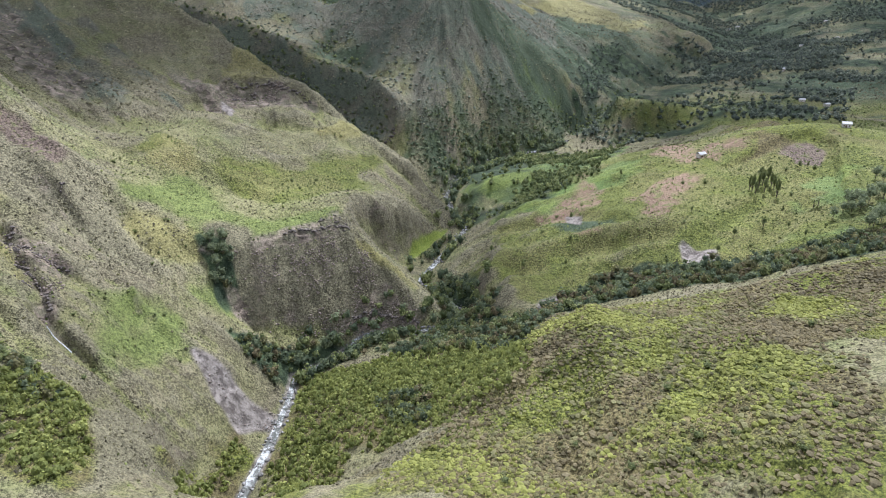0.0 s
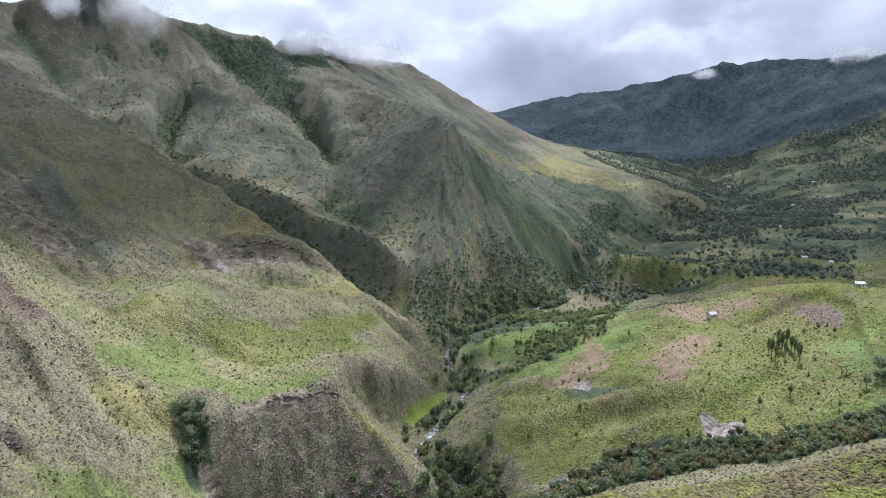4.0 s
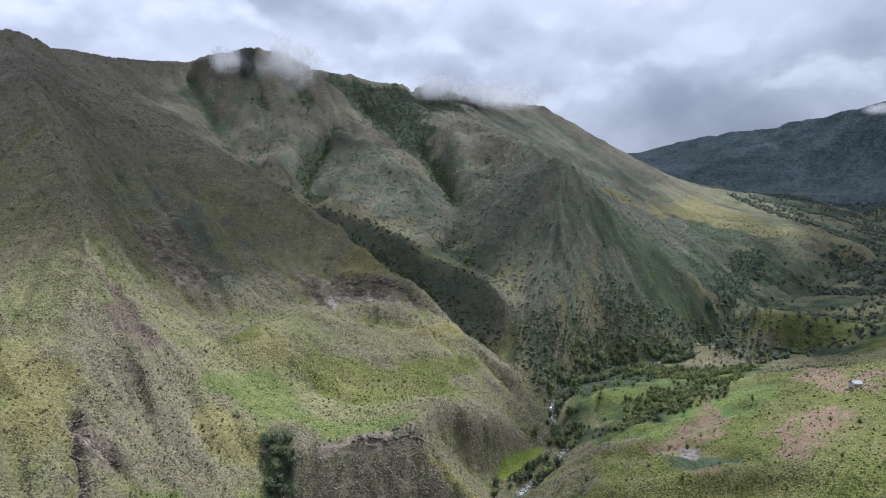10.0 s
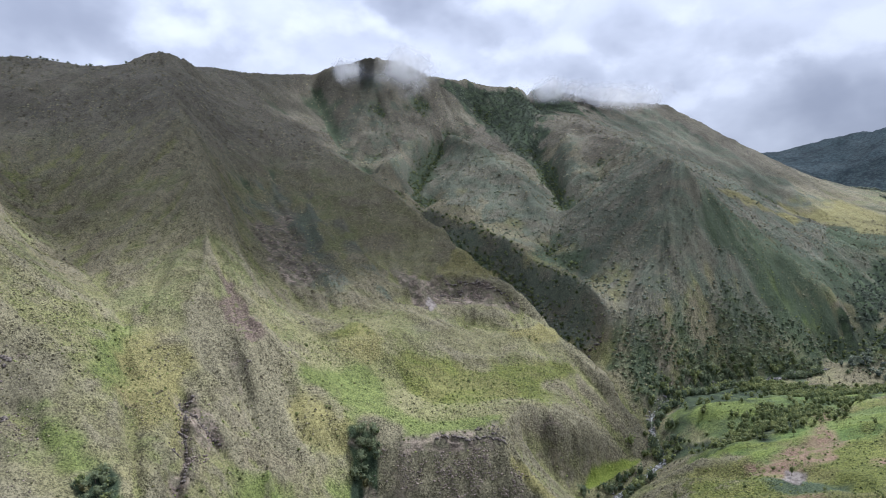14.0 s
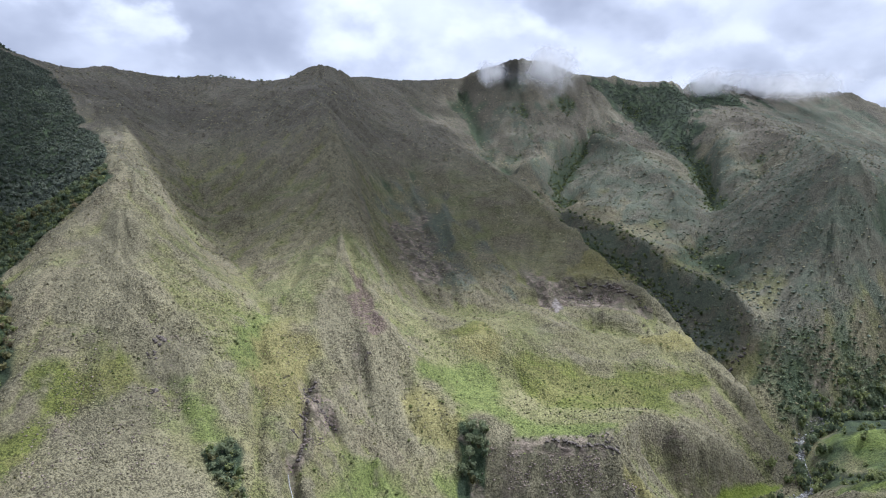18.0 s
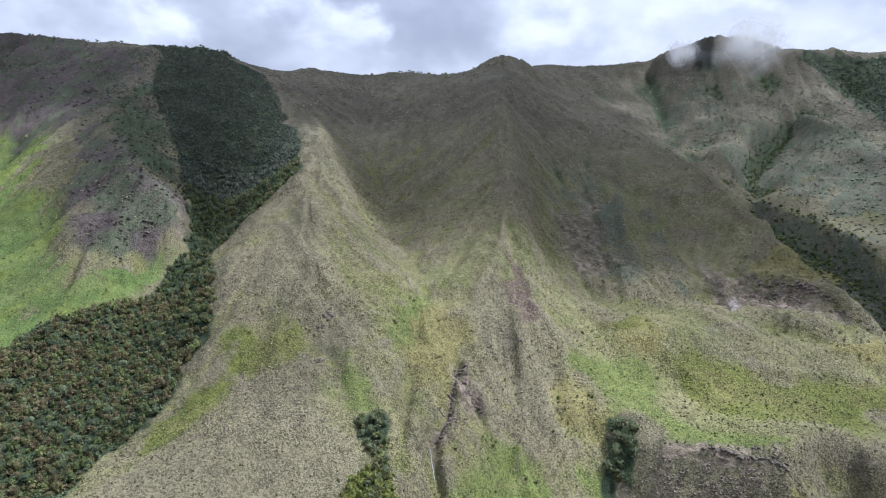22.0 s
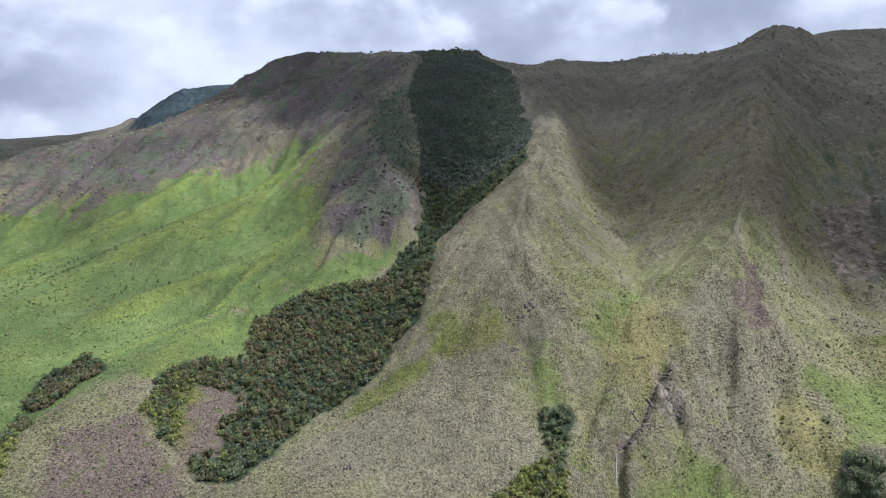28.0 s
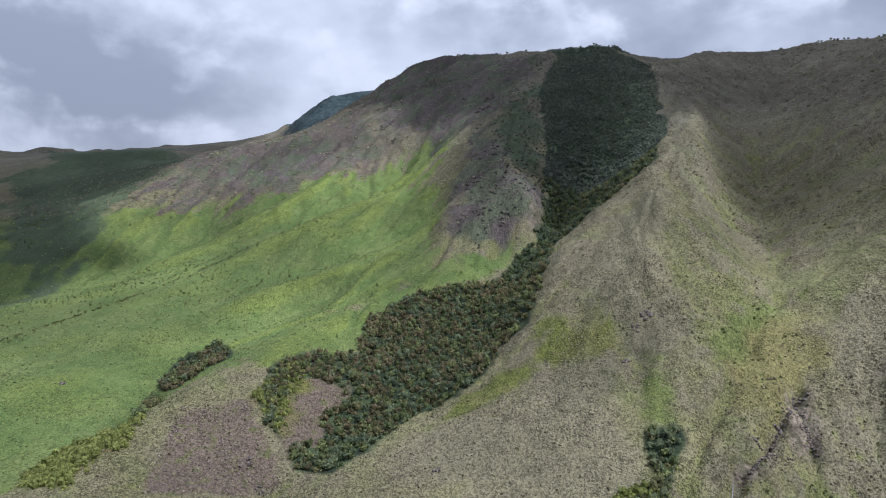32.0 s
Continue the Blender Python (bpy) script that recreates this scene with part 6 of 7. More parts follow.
def palm_tree(label, seed):
    rng = np.random.default_rng(seed)
    tree = tagged(new("palm_tree"), label, "tree")
    co, quads = tube([(0, 0, -0.6), (0.1, 0, 3), (0.2, 0.1, 6.4)], (0.26, 0.2, 0.17))
    part("trunk", raw_mesh("trunk", co, quads, BARK, True), tree)
    for k in range(13):
        a, droop = k * 2.4, rng.uniform(0.2, 1.0)
        d = np.array([math.cos(a), math.sin(a), 0])
        s = np.array([-math.sin(a), math.cos(a), 0])
        pts, faces = [], []
        for j, u in enumerate(np.linspace(0, 1, 5)):
            c = np.array([0.2, 0.1, 6.3]) + d * 3.0 * u + np.array([0, 0, 1.0 * u * (1 - droop * 1.6 * u)])
            w = 0.55 * math.sin(math.pi * min(0.97, u * 0.85 + 0.12))
            pts += [c - s * w - (0, 0, 0.2 * w), c, c + s * w - (0, 0, 0.2 * w)]
            if j:
                b = 3 * (j - 1)
                faces += [(b, b + 1, b + 4, b + 3), (b + 1, b + 2, b + 5, b + 4)]
        part("frond", raw_mesh("frond", np.array(pts), np.array(faces), LEAF_MIXED, False, tint=np.full(len(pts), rng.uniform(0.2, 0.8))), tree)
    return tree


def plant(proto, x, y, size=1.0, turn=0.0):
    m = pose(x, y, float(height(x, y)) - 0.1, 0, 0, turn)
    ob = copy_thing(proto, m)
    ob.scale = (size,) * 3
    return ob


SPIRE = single_tree("conifer", "tall dark feathery conifer on a grassy hill", "spire", 5.6, 12.0, 1.0, LEAF_MIXED, 31, 5)
PALM = palm_tree("slender palm with drooping fronds on a grassy hill", 32)
DARK_TREE = single_tree("tree", "dark green broad-crowned tree on a slope", "round", 8.5, 8.0, 1.6, LEAF_DARK, 33)
SMALL_TREE = single_tree("small_tree", "small green tree standing in open grass", "tall", 4.6, 6.0, 1.0, LEAF_MIXED, 34)
ROUND_BUSH = single_tree("bush", "rounded dark green bush on a grassy slope", "bush", 5.0, 3.6, 0.0, LEAF_MIXED, 35, 2)
SKYLINE_TREE = single_tree("ridge_tree", "small dark tree on the skyline ridge", "round", 8.0, 5.2, 0.3, LEAF_DARK, 36, 3)
plant(SPIRE, 214, 428, 0.98, 52)
plant(SPIRE, 224, 435, 1.14, 245)
plant(SPIRE, 227, 425, 0.95, 34)
plant(SPIRE, 213, 417, 0.91, 281)
plant(SPIRE, 225, 412, 1.21, 30)
plant(SPIRE, 220, 419, 0.98, 274)
plant(SPIRE, 219, 426, 1.02, 88)
plant(SPIRE, 228, 432, 1.17, 134)
plant(SPIRE, 227, 421, 0.98, 13)
plant(SPIRE, 213, 422, 1.17, 133)
plant(SPIRE, 222, 427, 1.16, 99)
plant(PALM, 237, 388, 0.93, 148)
plant(PALM, 238, 385, 1.03, 190)
plant(DARK_TREE, 240, 363, 0.83, 310)
plant(DARK_TREE, 243, 360, 0.90, 198)
plant(DARK_TREE, 248, 360, 0.95, 91)
plant(DARK_TREE, 233, 360, 0.87, 143)
plant(DARK_TREE, 286, 400, 0.83, 280)
plant(DARK_TREE, 284, 405, 1.05, 3)
plant(DARK_TREE, 247, 368, 1.07, 293)
plant(SMALL_TREE, 103, 516, 0.95, 159)
plant(SMALL_TREE, 97, 457, 1.02, 260)
plant(SMALL_TREE, 188, 332, 0.70, 216)
plant(SMALL_TREE, 188, 325, 0.90, 220)
plant(SMALL_TREE, 124, 349, 0.83, 119)
plant(SMALL_TREE, 116, 352, 0.75, 22)
plant(SMALL_TREE, 266, 453, 0.64, 236)
plant(SMALL_TREE, 266, 444, 0.91, 143)
plant(SMALL_TREE, 260, 453, 0.86, 331)
plant(SMALL_TREE, 164, 353, 0.84, 175)
plant(SMALL_TREE, 212, 368, 0.67, 344)
plant(SMALL_TREE, 209, 344, 0.70, 211)
plant(SMALL_TREE, 202, 378, 1.06, 325)
plant(SMALL_TREE, 189, 444, 0.92, 141)
plant(SMALL_TREE, 178, 456, 0.69, 223)
plant(SMALL_TREE, 181, 371, 0.97, 164)
plant(SMALL_TREE, 148, 514, 0.92, 101)
plant(SMALL_TREE, 85, 520, 1.05, 51)
plant(SMALL_TREE, 54, 396, 1.02, 117)
plant(SMALL_TREE, 80, 382, 0.74, 298)
plant(SMALL_TREE, 35, 429, 0.91, 121)
plant(SMALL_TREE, 176, 335, 0.66, 90)
plant(SMALL_TREE, 136, 357, 0.75, 13)
plant(SMALL_TREE, 168, 409, 0.62, 357)
plant(ROUND_BUSH, 101, 177, 0.65, 146)
plant(ROUND_BUSH, 19, 160, 1.04, 167)
plant(ROUND_BUSH, 8, 165, 0.61, 147)
plant(ROUND_BUSH, 70, 148, 0.79, 78)
plant(ROUND_BUSH, 74, 153, 1.07, 210)
plant(ROUND_BUSH, 77, 186, 1.12, 317)
plant(ROUND_BUSH, 139, 213, 1.01, 39)
plant(ROUND_BUSH, 140, 194, 0.78, 98)
plant(ROUND_BUSH, 94, 196, 1.14, 149)
plant(ROUND_BUSH, 105, 163, 0.68, 195)
plant(ROUND_BUSH, 55, 150, 0.96, 81)
plant(ROUND_BUSH, 82, 148, 0.80, 4)
plant(ROUND_BUSH, 91, 131, 0.82, 232)
plant(ROUND_BUSH, 109, 149, 0.70, 185)
plant(ROUND_BUSH, 43, 226, 1.20, 292)
plant(ROUND_BUSH, 45, 178, 0.66, 106)
plant(DARK_TREE, 247, 370, 1.21, 106)
plant(DARK_TREE, 251, 371, 1.06, 31)
plant(DARK_TREE, 252, 365, 1.03, 86)
plant(DARK_TREE, 257, 367, 1.30, 76)
plant(DARK_TREE, 242, 337, 1.30, 279)
plant(DARK_TREE, 247, 339, 1.25, 127)
plant(DARK_TREE, 236, 332, 1.16, 18)
plant(DARK_TREE, 267, 374, 1.06, 270)
plant(DARK_TREE, 266, 368, 1.15, 209)
plant(ROUND_BUSH, 107, 469, 0.76, 102)
plant(ROUND_BUSH, 109, 420, 0.69, 123)
plant(ROUND_BUSH, 114, 390, 0.68, 251)
plant(ROUND_BUSH, 133, 382, 0.51, 215)
plant(ROUND_BUSH, 138, 364, 0.68, 331)
plant(ROUND_BUSH, 157, 392, 0.86, 110)
plant(ROUND_BUSH, 186, 401, 0.70, 16)
plant(ROUND_BUSH, 199, 414, 0.51, 129)
plant(ROUND_BUSH, 222, 464, 0.60, 106)
plant(ROUND_BUSH, 250, 452, 0.81, 213)
plant(ROUND_BUSH, 233, 409, 0.85, 72)
plant(ROUND_BUSH, 226, 354, 0.63, 161)
plant(ROUND_BUSH, 202, 357, 0.73, 291)
plant(ROUND_BUSH, 188, 362, 0.66, 334)
plant(ROUND_BUSH, 88, 410, 0.76, 20)
plant(ROUND_BUSH, 72, 434, 0.70, 47)
plant(ROUND_BUSH, 58, 421, 0.67, 293)
plant(ROUND_BUSH, 88, 469, 0.86, 84)
plant(ROUND_BUSH, 119, 366, 0.63, 336)
plant(ROUND_BUSH, 95, 385, 0.69, 328)
plant(DARK_TREE, -145, 373, 0.94, 215)
plant(DARK_TREE, -140, 375, 1.01, 335)
plant(DARK_TREE, -142, 368, 1.09, 137)
plant(DARK_TREE, -142, 361, 0.95, 200)
plant(DARK_TREE, -148, 377, 1.14, 38)
plant(DARK_TREE, -141, 381, 1.11, 143)
plant(ROUND_BUSH, -155, 316, 0.79, 342)
plant(ROUND_BUSH, -162, 292, 0.56, 202)
plant(ROUND_BUSH, -160, 269, 0.77, 65)
plant(ROUND_BUSH, -177, 383, 0.73, 137)
plant(ROUND_BUSH, -179, 304, 0.70, 30)
plant(ROUND_BUSH, -188, 366, 0.76, 352)
plant(ROUND_BUSH, -181, 278, 0.69, 291)
plant(ROUND_BUSH, -141, 295, 0.64, 206)
plant(ROUND_BUSH, -161, 252, 0.78, 111)
plant(ROUND_BUSH, -157, 223, 0.74, 108)
plant(ROUND_BUSH, -171, 345, 0.78, 6)
plant(ROUND_BUSH, -186, 451, 0.68, 131)
plant(ROUND_BUSH, -125, 479, 0.53, 195)
plant(ROUND_BUSH, -103, 501, 0.76, 281)
plant(ROUND_BUSH, -138, 402, 0.42, 103)
plant(ROUND_BUSH, -133, 417, 0.46, 311)
plant(ROUND_BUSH, -114, 433, 0.53, 287)
plant(ROUND_BUSH, -112, 481, 0.71, 241)
plant(ROUND_BUSH, -227, 430, 0.77, 225)
plant(ROUND_BUSH, -229, 439, 0.41, 17)
plant(ROUND_BUSH, -100, 588, 0.68, 57)
plant(ROUND_BUSH, -95, 591, 0.60, 131)
plant(ROUND_BUSH, -120, 491, 0.64, 71)
plant(ROUND_BUSH, -256, 392, 0.42, 40)
plant(ROUND_BUSH, -296, 323, 0.71, 267)
plant(ROUND_BUSH, -278, 296, 0.76, 152)
plant(ROUND_BUSH, -305, 330, 0.74, 38)
plant(ROUND_BUSH, -289, 298, 0.43, 278)
plant(ROUND_BUSH, -73, 470, 0.58, 105)
plant(ROUND_BUSH, -168, 442, 0.71, 159)
plant(ROUND_BUSH, -161, 371, 0.56, 249)
plant(ROUND_BUSH, -175, 384, 0.74, 204)
plant(ROUND_BUSH, -174, 354, 0.44, 58)
plant(ROUND_BUSH, -157, 238, 0.77, 187)
plant(ROUND_BUSH, -158, 311, 0.60, 222)
plant(ROUND_BUSH, -183, 270, 0.57, 227)
plant(ROUND_BUSH, -244, 237, 0.43, 100)
plant(ROUND_BUSH, -326, 217, 0.65, 245)
plant(ROUND_BUSH, -278, 334, 0.57, 285)
plant(ROUND_BUSH, -298, 336, 0.47, 83)
plant(ROUND_BUSH, -309, 328, 0.47, 76)
plant(ROUND_BUSH, -232, 442, 0.53, 173)
plant(ROUND_BUSH, -228, 442, 0.50, 2)
plant(ROUND_BUSH, -276, 296, 0.68, 2)
plant(ROUND_BUSH, -256, 294, 0.66, 61)
plant(SMALL_TREE, -522, -33, 0.66, 249)
plant(SMALL_TREE, -480, -14, 0.74, 307)
plant(SMALL_TREE, -513, -58, 0.65, 38)
plant(SMALL_TREE, -500, -59, 0.66, 210)
plant(SMALL_TREE, -441, 65, 0.75, 182)
plant(SMALL_TREE, -377, 67, 0.57, 92)
plant(SMALL_TREE, -613, -93, 0.75, 320)
plant(SMALL_TREE, -623, -106, 0.40, 27)
plant(SMALL_TREE, -634, -123, 0.61, 160)
plant(SMALL_TREE, -634, -137, 0.59, 239)
plant(SMALL_TREE, -627, -144, 0.67, 290)
plant(SMALL_TREE, -610, -161, 0.51, 259)
plant(SMALL_TREE, -611, -175, 0.68, 313)
plant(SMALL_TREE, -582, -175, 0.62, 200)
plant(SMALL_TREE, -573, -184, 0.45, 305)
plant(SMALL_TREE, -567, -193, 0.53, 338)
plant(SMALL_TREE, -557, -207, 0.52, 221)
plant(SMALL_TREE, -542, -214, 0.43, 73)
plant(SMALL_TREE, -506, -136, 0.64, 318)
plant(SMALL_TREE, -497, -124, 0.46, 190)
plant(SMALL_TREE, -493, -141, 0.47, 179)
plant(SMALL_TREE, -509, -121, 0.64, 47)
plant(SMALL_TREE, -531, -276, 0.43, 330)
plant(SMALL_TREE, -522, -282, 0.73, 91)
plant(SMALL_TREE, -541, -270, 0.52, 190)
plant(SMALL_TREE, -629, -81, 0.51, 153)
plant(SMALL_TREE, -637, -70, 0.71, 309)
plant(SMALL_TREE, -641, -58, 0.41, 45)
plant(SMALL_TREE, -654, -33, 0.68, 50)
plant(SMALL_TREE, -524, -219, 0.46, 299)
plant(SMALL_TREE, -488, -216, 0.75, 338)
plant(SMALL_TREE, -469, -216, 0.60, 39)
plant(SMALL_TREE, -430, -208, 0.67, 59)
plant(SMALL_TREE, -408, -217, 0.46, 245)
plant(SMALL_TREE, -392, -221, 0.64, 113)
plant(SMALL_TREE, -371, -213, 0.62, 338)
plant(SMALL_TREE, -529, -44, 0.51, 352)
plant(SMALL_TREE, -521, -85, 0.54, 306)
plant(SMALL_TREE, -524, -66, 0.48, 250)
plant(SMALL_TREE, -438, 138, 0.65, 158)
plant(DARK_TREE, -204, 231, 0.61, 167)
plant(DARK_TREE, -204, 237, 0.66, 271)
plant(DARK_TREE, -204, 242, 0.80, 204)
plant(DARK_TREE, -198, 233, 0.65, 160)
plant(DARK_TREE, -185, 230, 0.59, 210)
plant(DARK_TREE, -170, 226, 0.68, 128)


def skyline_trees(points, count, rng):
    """Small trees along a crest."""
    pts = along(points, 4.0)
    for k in range(count):
        p = pts[int(rng.integers(0, len(pts)))] + rng.normal(size=3) * 5
        if rng.uniform() < 0.75:
            plant(SKYLINE_TREE, p[0], p[1], rng.uniform(0.5, 1.15), rng.uniform(0, 360))


skyline_trees(((-1393, -50, 0), (-1344, 102, 0), (-1291, 224, 0), (-1176, 404, 0), (-1119, 467, 0)), 46, RNG)
skyline_trees(((-1090, 715, 0), (-1079, 779, 0), (-1056, 799, 0), (-968, 903, 0)), 34, RNG)
skyline_trees(((-1060, -140, 0), (-1023, -211, 0)), 5, RNG)
for proto in (SPIRE, PALM, DARK_TREE, SMALL_TREE, ROUND_BUSH, SKYLINE_TREE):
    for o in (*proto.children_recursive, proto):
        bpy.data.objects.remove(o)


# ---- the river, its stones, a thin waterfall ----
def make_river():
    path = along(bed, 2.0)
    way = np.gradient(path[:, :2], axis=0)
    way /= np.linalg.norm(way, axis=1)[:, None]
    side = np.stack([-way[:, 1], way[:, 0]], 1)
    half = 1.9 + 0.9 * fbm(path[:, 0], path[:, 1], 14, 2, 501) + np.clip((300 - path[:, 1]) / 120, 0, 0.8) - np.clip((path[:, 1] - 560) / 150, 0, 0.5)
    across = np.linspace(-1, 1, 9)
    x = path[:, 0:1] + side[:, 0:1] * half[:, None] * across
    y = path[:, 1:2] + side[:, 1:2] * half[:, None] * across
    centre = height(path[:, 0], path[:, 1])
    level = np.convolve(np.pad(centre, 4, mode="edge"), np.ones(9) / 9, "valid")
    z = np.maximum(level[:, None] + 0.7, height(x, y) + 0.25) + 0.22 * fbm(x, y, 2.5, 3, 511)
    me = raw_mesh("river", np.stack([x, y, z], -1).reshape(-1, 3), grid_faces(len(path), 9), WATER, True)
    tagged(new("river", me), "shallow white-water mountain river between stones", "river", kind="structure")
    # stones
    n = 900
    k = RNG.integers(0, len(path), n)
    off = RNG.normal(0, 1, n) * 0.62 * (half[k] + 1.2)
    sx, sy = path[k, 0] + side[k, 0] * off + RNG.normal(0, 1, n), path[k, 1] + side[k, 1] * off + RNG.normal(0, 1, n)
    size = RNG.uniform(0.25, 1.0, n) ** 2 * 1.5 + 0.25
    co, tri = [], []
    for i in range(n):
        v = ICO_V * RNG.uniform(0.7, 1.15, (12, 1)) * size[i] * np.array([1, RNG.uniform(0.7, 1.2), 0.7])
        co.append(v + (sx[i], sy[i], float(height(sx[i], sy[i])) + 0.4))
        tri.append(ICO_F + 12 * i)
    me = raw_mesh("river_stones", np.concatenate(co), np.concatenate(tri), BOULDER)
    tagged(new("river_stones", me), "pale grey boulders lying in the river bed", "stones", kind="stuff")


make_river()

# ---- outcrops, waterfall, houses ----
def stone_mesh(rng, material):
    v = ICO_V * rng.uniform(0.62, 1.2, (12, 1)) * np.array([1, rng.uniform(0.6, 1.1), rng.uniform(0.6, 1.0)])
    return raw_mesh("stone", v, ICO_F, material)


def outcrop(x, y, size, seed):
    """Dark rock standing out of the slope: a few angular stones."""
    rng = np.random.default_rng(seed)
    thing = tagged(new("rock_outcrop"), "dark weathered rock outcrop breaking through the grass", "rock")
    thing.location = (x, y, float(height(x, y)))
    for k in range(7):
        dx, dy = rng.normal(size=2) * size * 0.7
        ob = part("stone", stone_mesh(rng, CRAG), thing)
        s = size * rng.uniform(0.3, 0.75)
        ob.scale = (s, s, s * 0.8)
        ob.location = (dx, dy, float(height(x + dx, y + dy)) - thing.location.z + 0.15 * s)
        ob.rotation_euler = (rng.uniform(-0.5, 0.5), rng.uniform(-0.5, 0.5), rng.uniform(0, 6.28))


for k, (x, y, size) in enumerate(((-296, 254, 3.2), (-290, 246, 2.4), (-264, 234, 2.6), (-232, 322, 2.8), (-222, 310, 2.6), (-216, 300, 3.0), (-74, 420, 2.2), (-68, 416, 2.6), (-84, 418, 2.0),
                                  (-196, 612, 3.4), (-180, 622, 3.0), (-166, 634, 3.2), (-52, 664, 4.0), (-58, 655, 3.6), (-510, 160, 3.4), (-530, 170, 3.6), (-500, 180, 3.0), (-192, 30, 2.6), (-180, 40, 2.4),
                                  (-273, -110, 2.2), (-226, 365, 1.8), (-187, 123, 1.6), (-957, 189, 6.0), (-913, 172, 5.0), (-1020, 2, 6.0), (-961, 29, 5.0), (-601, 153, 4.5), (-246, 452, 1.8), (-205, 285, 2.2))):
    outcrop(x, y, size, 900 + k)


def ledge(label, points, size, seed):
    """A broken band of dark rock along the edge of a cliff."""
    rng = np.random.default_rng(seed)
    line = along([(x, y, 0) for x, y in points], size * 0.8)
    thing = tagged(new("rock_ledge"), label, "rock")
    x0, y0 = line[len(line) // 2, :2]
    thing.location = (x0, y0, float(height(x0, y0)))
    for x, y, _ in line:
        x, y = x + rng.normal() * size * 0.25, y + rng.normal() * size * 0.25
        ob = part("stone", stone_mesh(rng, CRAG), thing)
        s = size * rng.uniform(0.5, 0.95)
        ob.scale = (s * 1.3, s, s * 0.75)
        ob.location = (x - x0, y - y0, float(height(x, y)) - thing.location.z - 0.1 * s)
        ob.rotation_euler = (rng.uniform(-0.4, 0.4), rng.uniform(-0.4, 0.4), rng.uniform(0, 6.28))


ledge("dark overhanging rock band under a grassy cliff lip", ((-106, 403), (-97, 407), (-87, 411), (-76, 415), (-68, 417), (-64, 416)), 2.2, 950)
ledge("dark rock band along the foot of a bare cliff", ((-62, 378), (-52, 384), (-40, 386), (-28, 388), (-18, 390)), 2.4, 951)
ledge("dark rock band below a grassy terrace", ((-204, 627), (-190, 631), (-170, 631), (-150, 634), (-128, 628)), 2.6, 952)
ledge("dark rocks edging a dry gully", ((-238, 318), (-227, 316), (-212, 313), (-200, 311)), 1.5, 953)
ledge("dark rocks edging a dry gully", ((-218, 303), (-206, 293), (-196, 284), (-188, 274)), 1.6, 954)


def waterfall(points, label):
    p = np.array(points, float)
    n = len(p)
    co, wide = [], 0.11
    way = np.array([0.75, 0.65, 0.0])
    for k in range(n):
        z = float(height(p[k, 0], p[k, 1])) + 0.7
        c = np.array([p[k, 0], p[k, 1], z])
        s = np.array([-way[1], way[0], 0]) * wide * (0.6 + 0.5 * (k % 3) / 2)
        co += [c - s, c + np.array([0.3, 0.25, 0.25]), c + s]
    quads = [(3 * k + j, 3 * k + j + 1, 3 * k + j + 4, 3 * k + j + 3) for k in range(n - 1) for j in (0, 1)]
    tagged(new("waterfall", raw_mesh("waterfall", np.array(co), np.array(quads), FALLS, True)), label, "waterfall")


def scree(name, label, count, area, seed, big=1.0):
    """Loose angular stones that nobody could count, lying on a steep bare stretch."""
    rng = np.random.default_rng(seed)
    s = scatter(area, math.sqrt(abs(sum(a[0] * b[1] - b[0] * a[1] for a, b in zip(area, area[1:] + area[:1]))) / 2 / count) * 0.62, rng, lambda x, y: (fbm(x, y, 16, 3, seed) > 0.12) | (rng.uniform(size=len(x)) < 0.06))
    shapes = [(ICO_V * rng.uniform(0.6, 1.2, (12, 1)) * 0.5 + (0, 0, 0.35), ICO_F) for _ in range(6)]
    size = big * rng.uniform(0.5, 1.0, len(s)) ** 2.5 * 1.8
    stand(name, label, "stones", RUBBLE, shapes, s, size, size * 0.8, np.zeros(len(s)))


scree("scree", "grey-brown stones strewn over the bare cliff", 1500, [(-134, 382), (-72, 413), (-57, 414), (-18, 395), (-19, 383), (-83, 367), (-124, 359), (-136, 360)], 40, 1)
scree("scree", "dark stones on a brown bare dome", 900, [(-224, -16), (-235, 15), (-211, 38), (-184, 49), (-174, 37), (-153, -4)], 41, 0.9)
scree("scree", "dark stones along a rocky scarp", 260, [(-240, 320), (-235, 333), (-207, 320), (-194, 301), (-190, 277), (-198, 279)], 42, 1.1)
scree("scree", "dark stones below a terrace edge", 300, [(-211, 611), (-156, 639), (-138, 622), (-166, 602), (-196, 584)], 43, 1.3)
scree("scree", "pale stones on a gravel slide", 350, [(-138, 304), (-128, 304), (-115, 300), (-96, 302), (-94, 291), (-109, 281), (-123, 289)], 44, 0.8)
scree("scree", "dark stones scattered over a grassy slope", 700, [(-358, 198), (-328, 258), (-283, 269), (-222, 227), (-200, 186), (-219, 152)], 45, 0.75)
waterfall([(-186 + 1.6 * k, 264 - 0.75 * k) for k in range(9)], "thin white waterfall in a rocky gully")


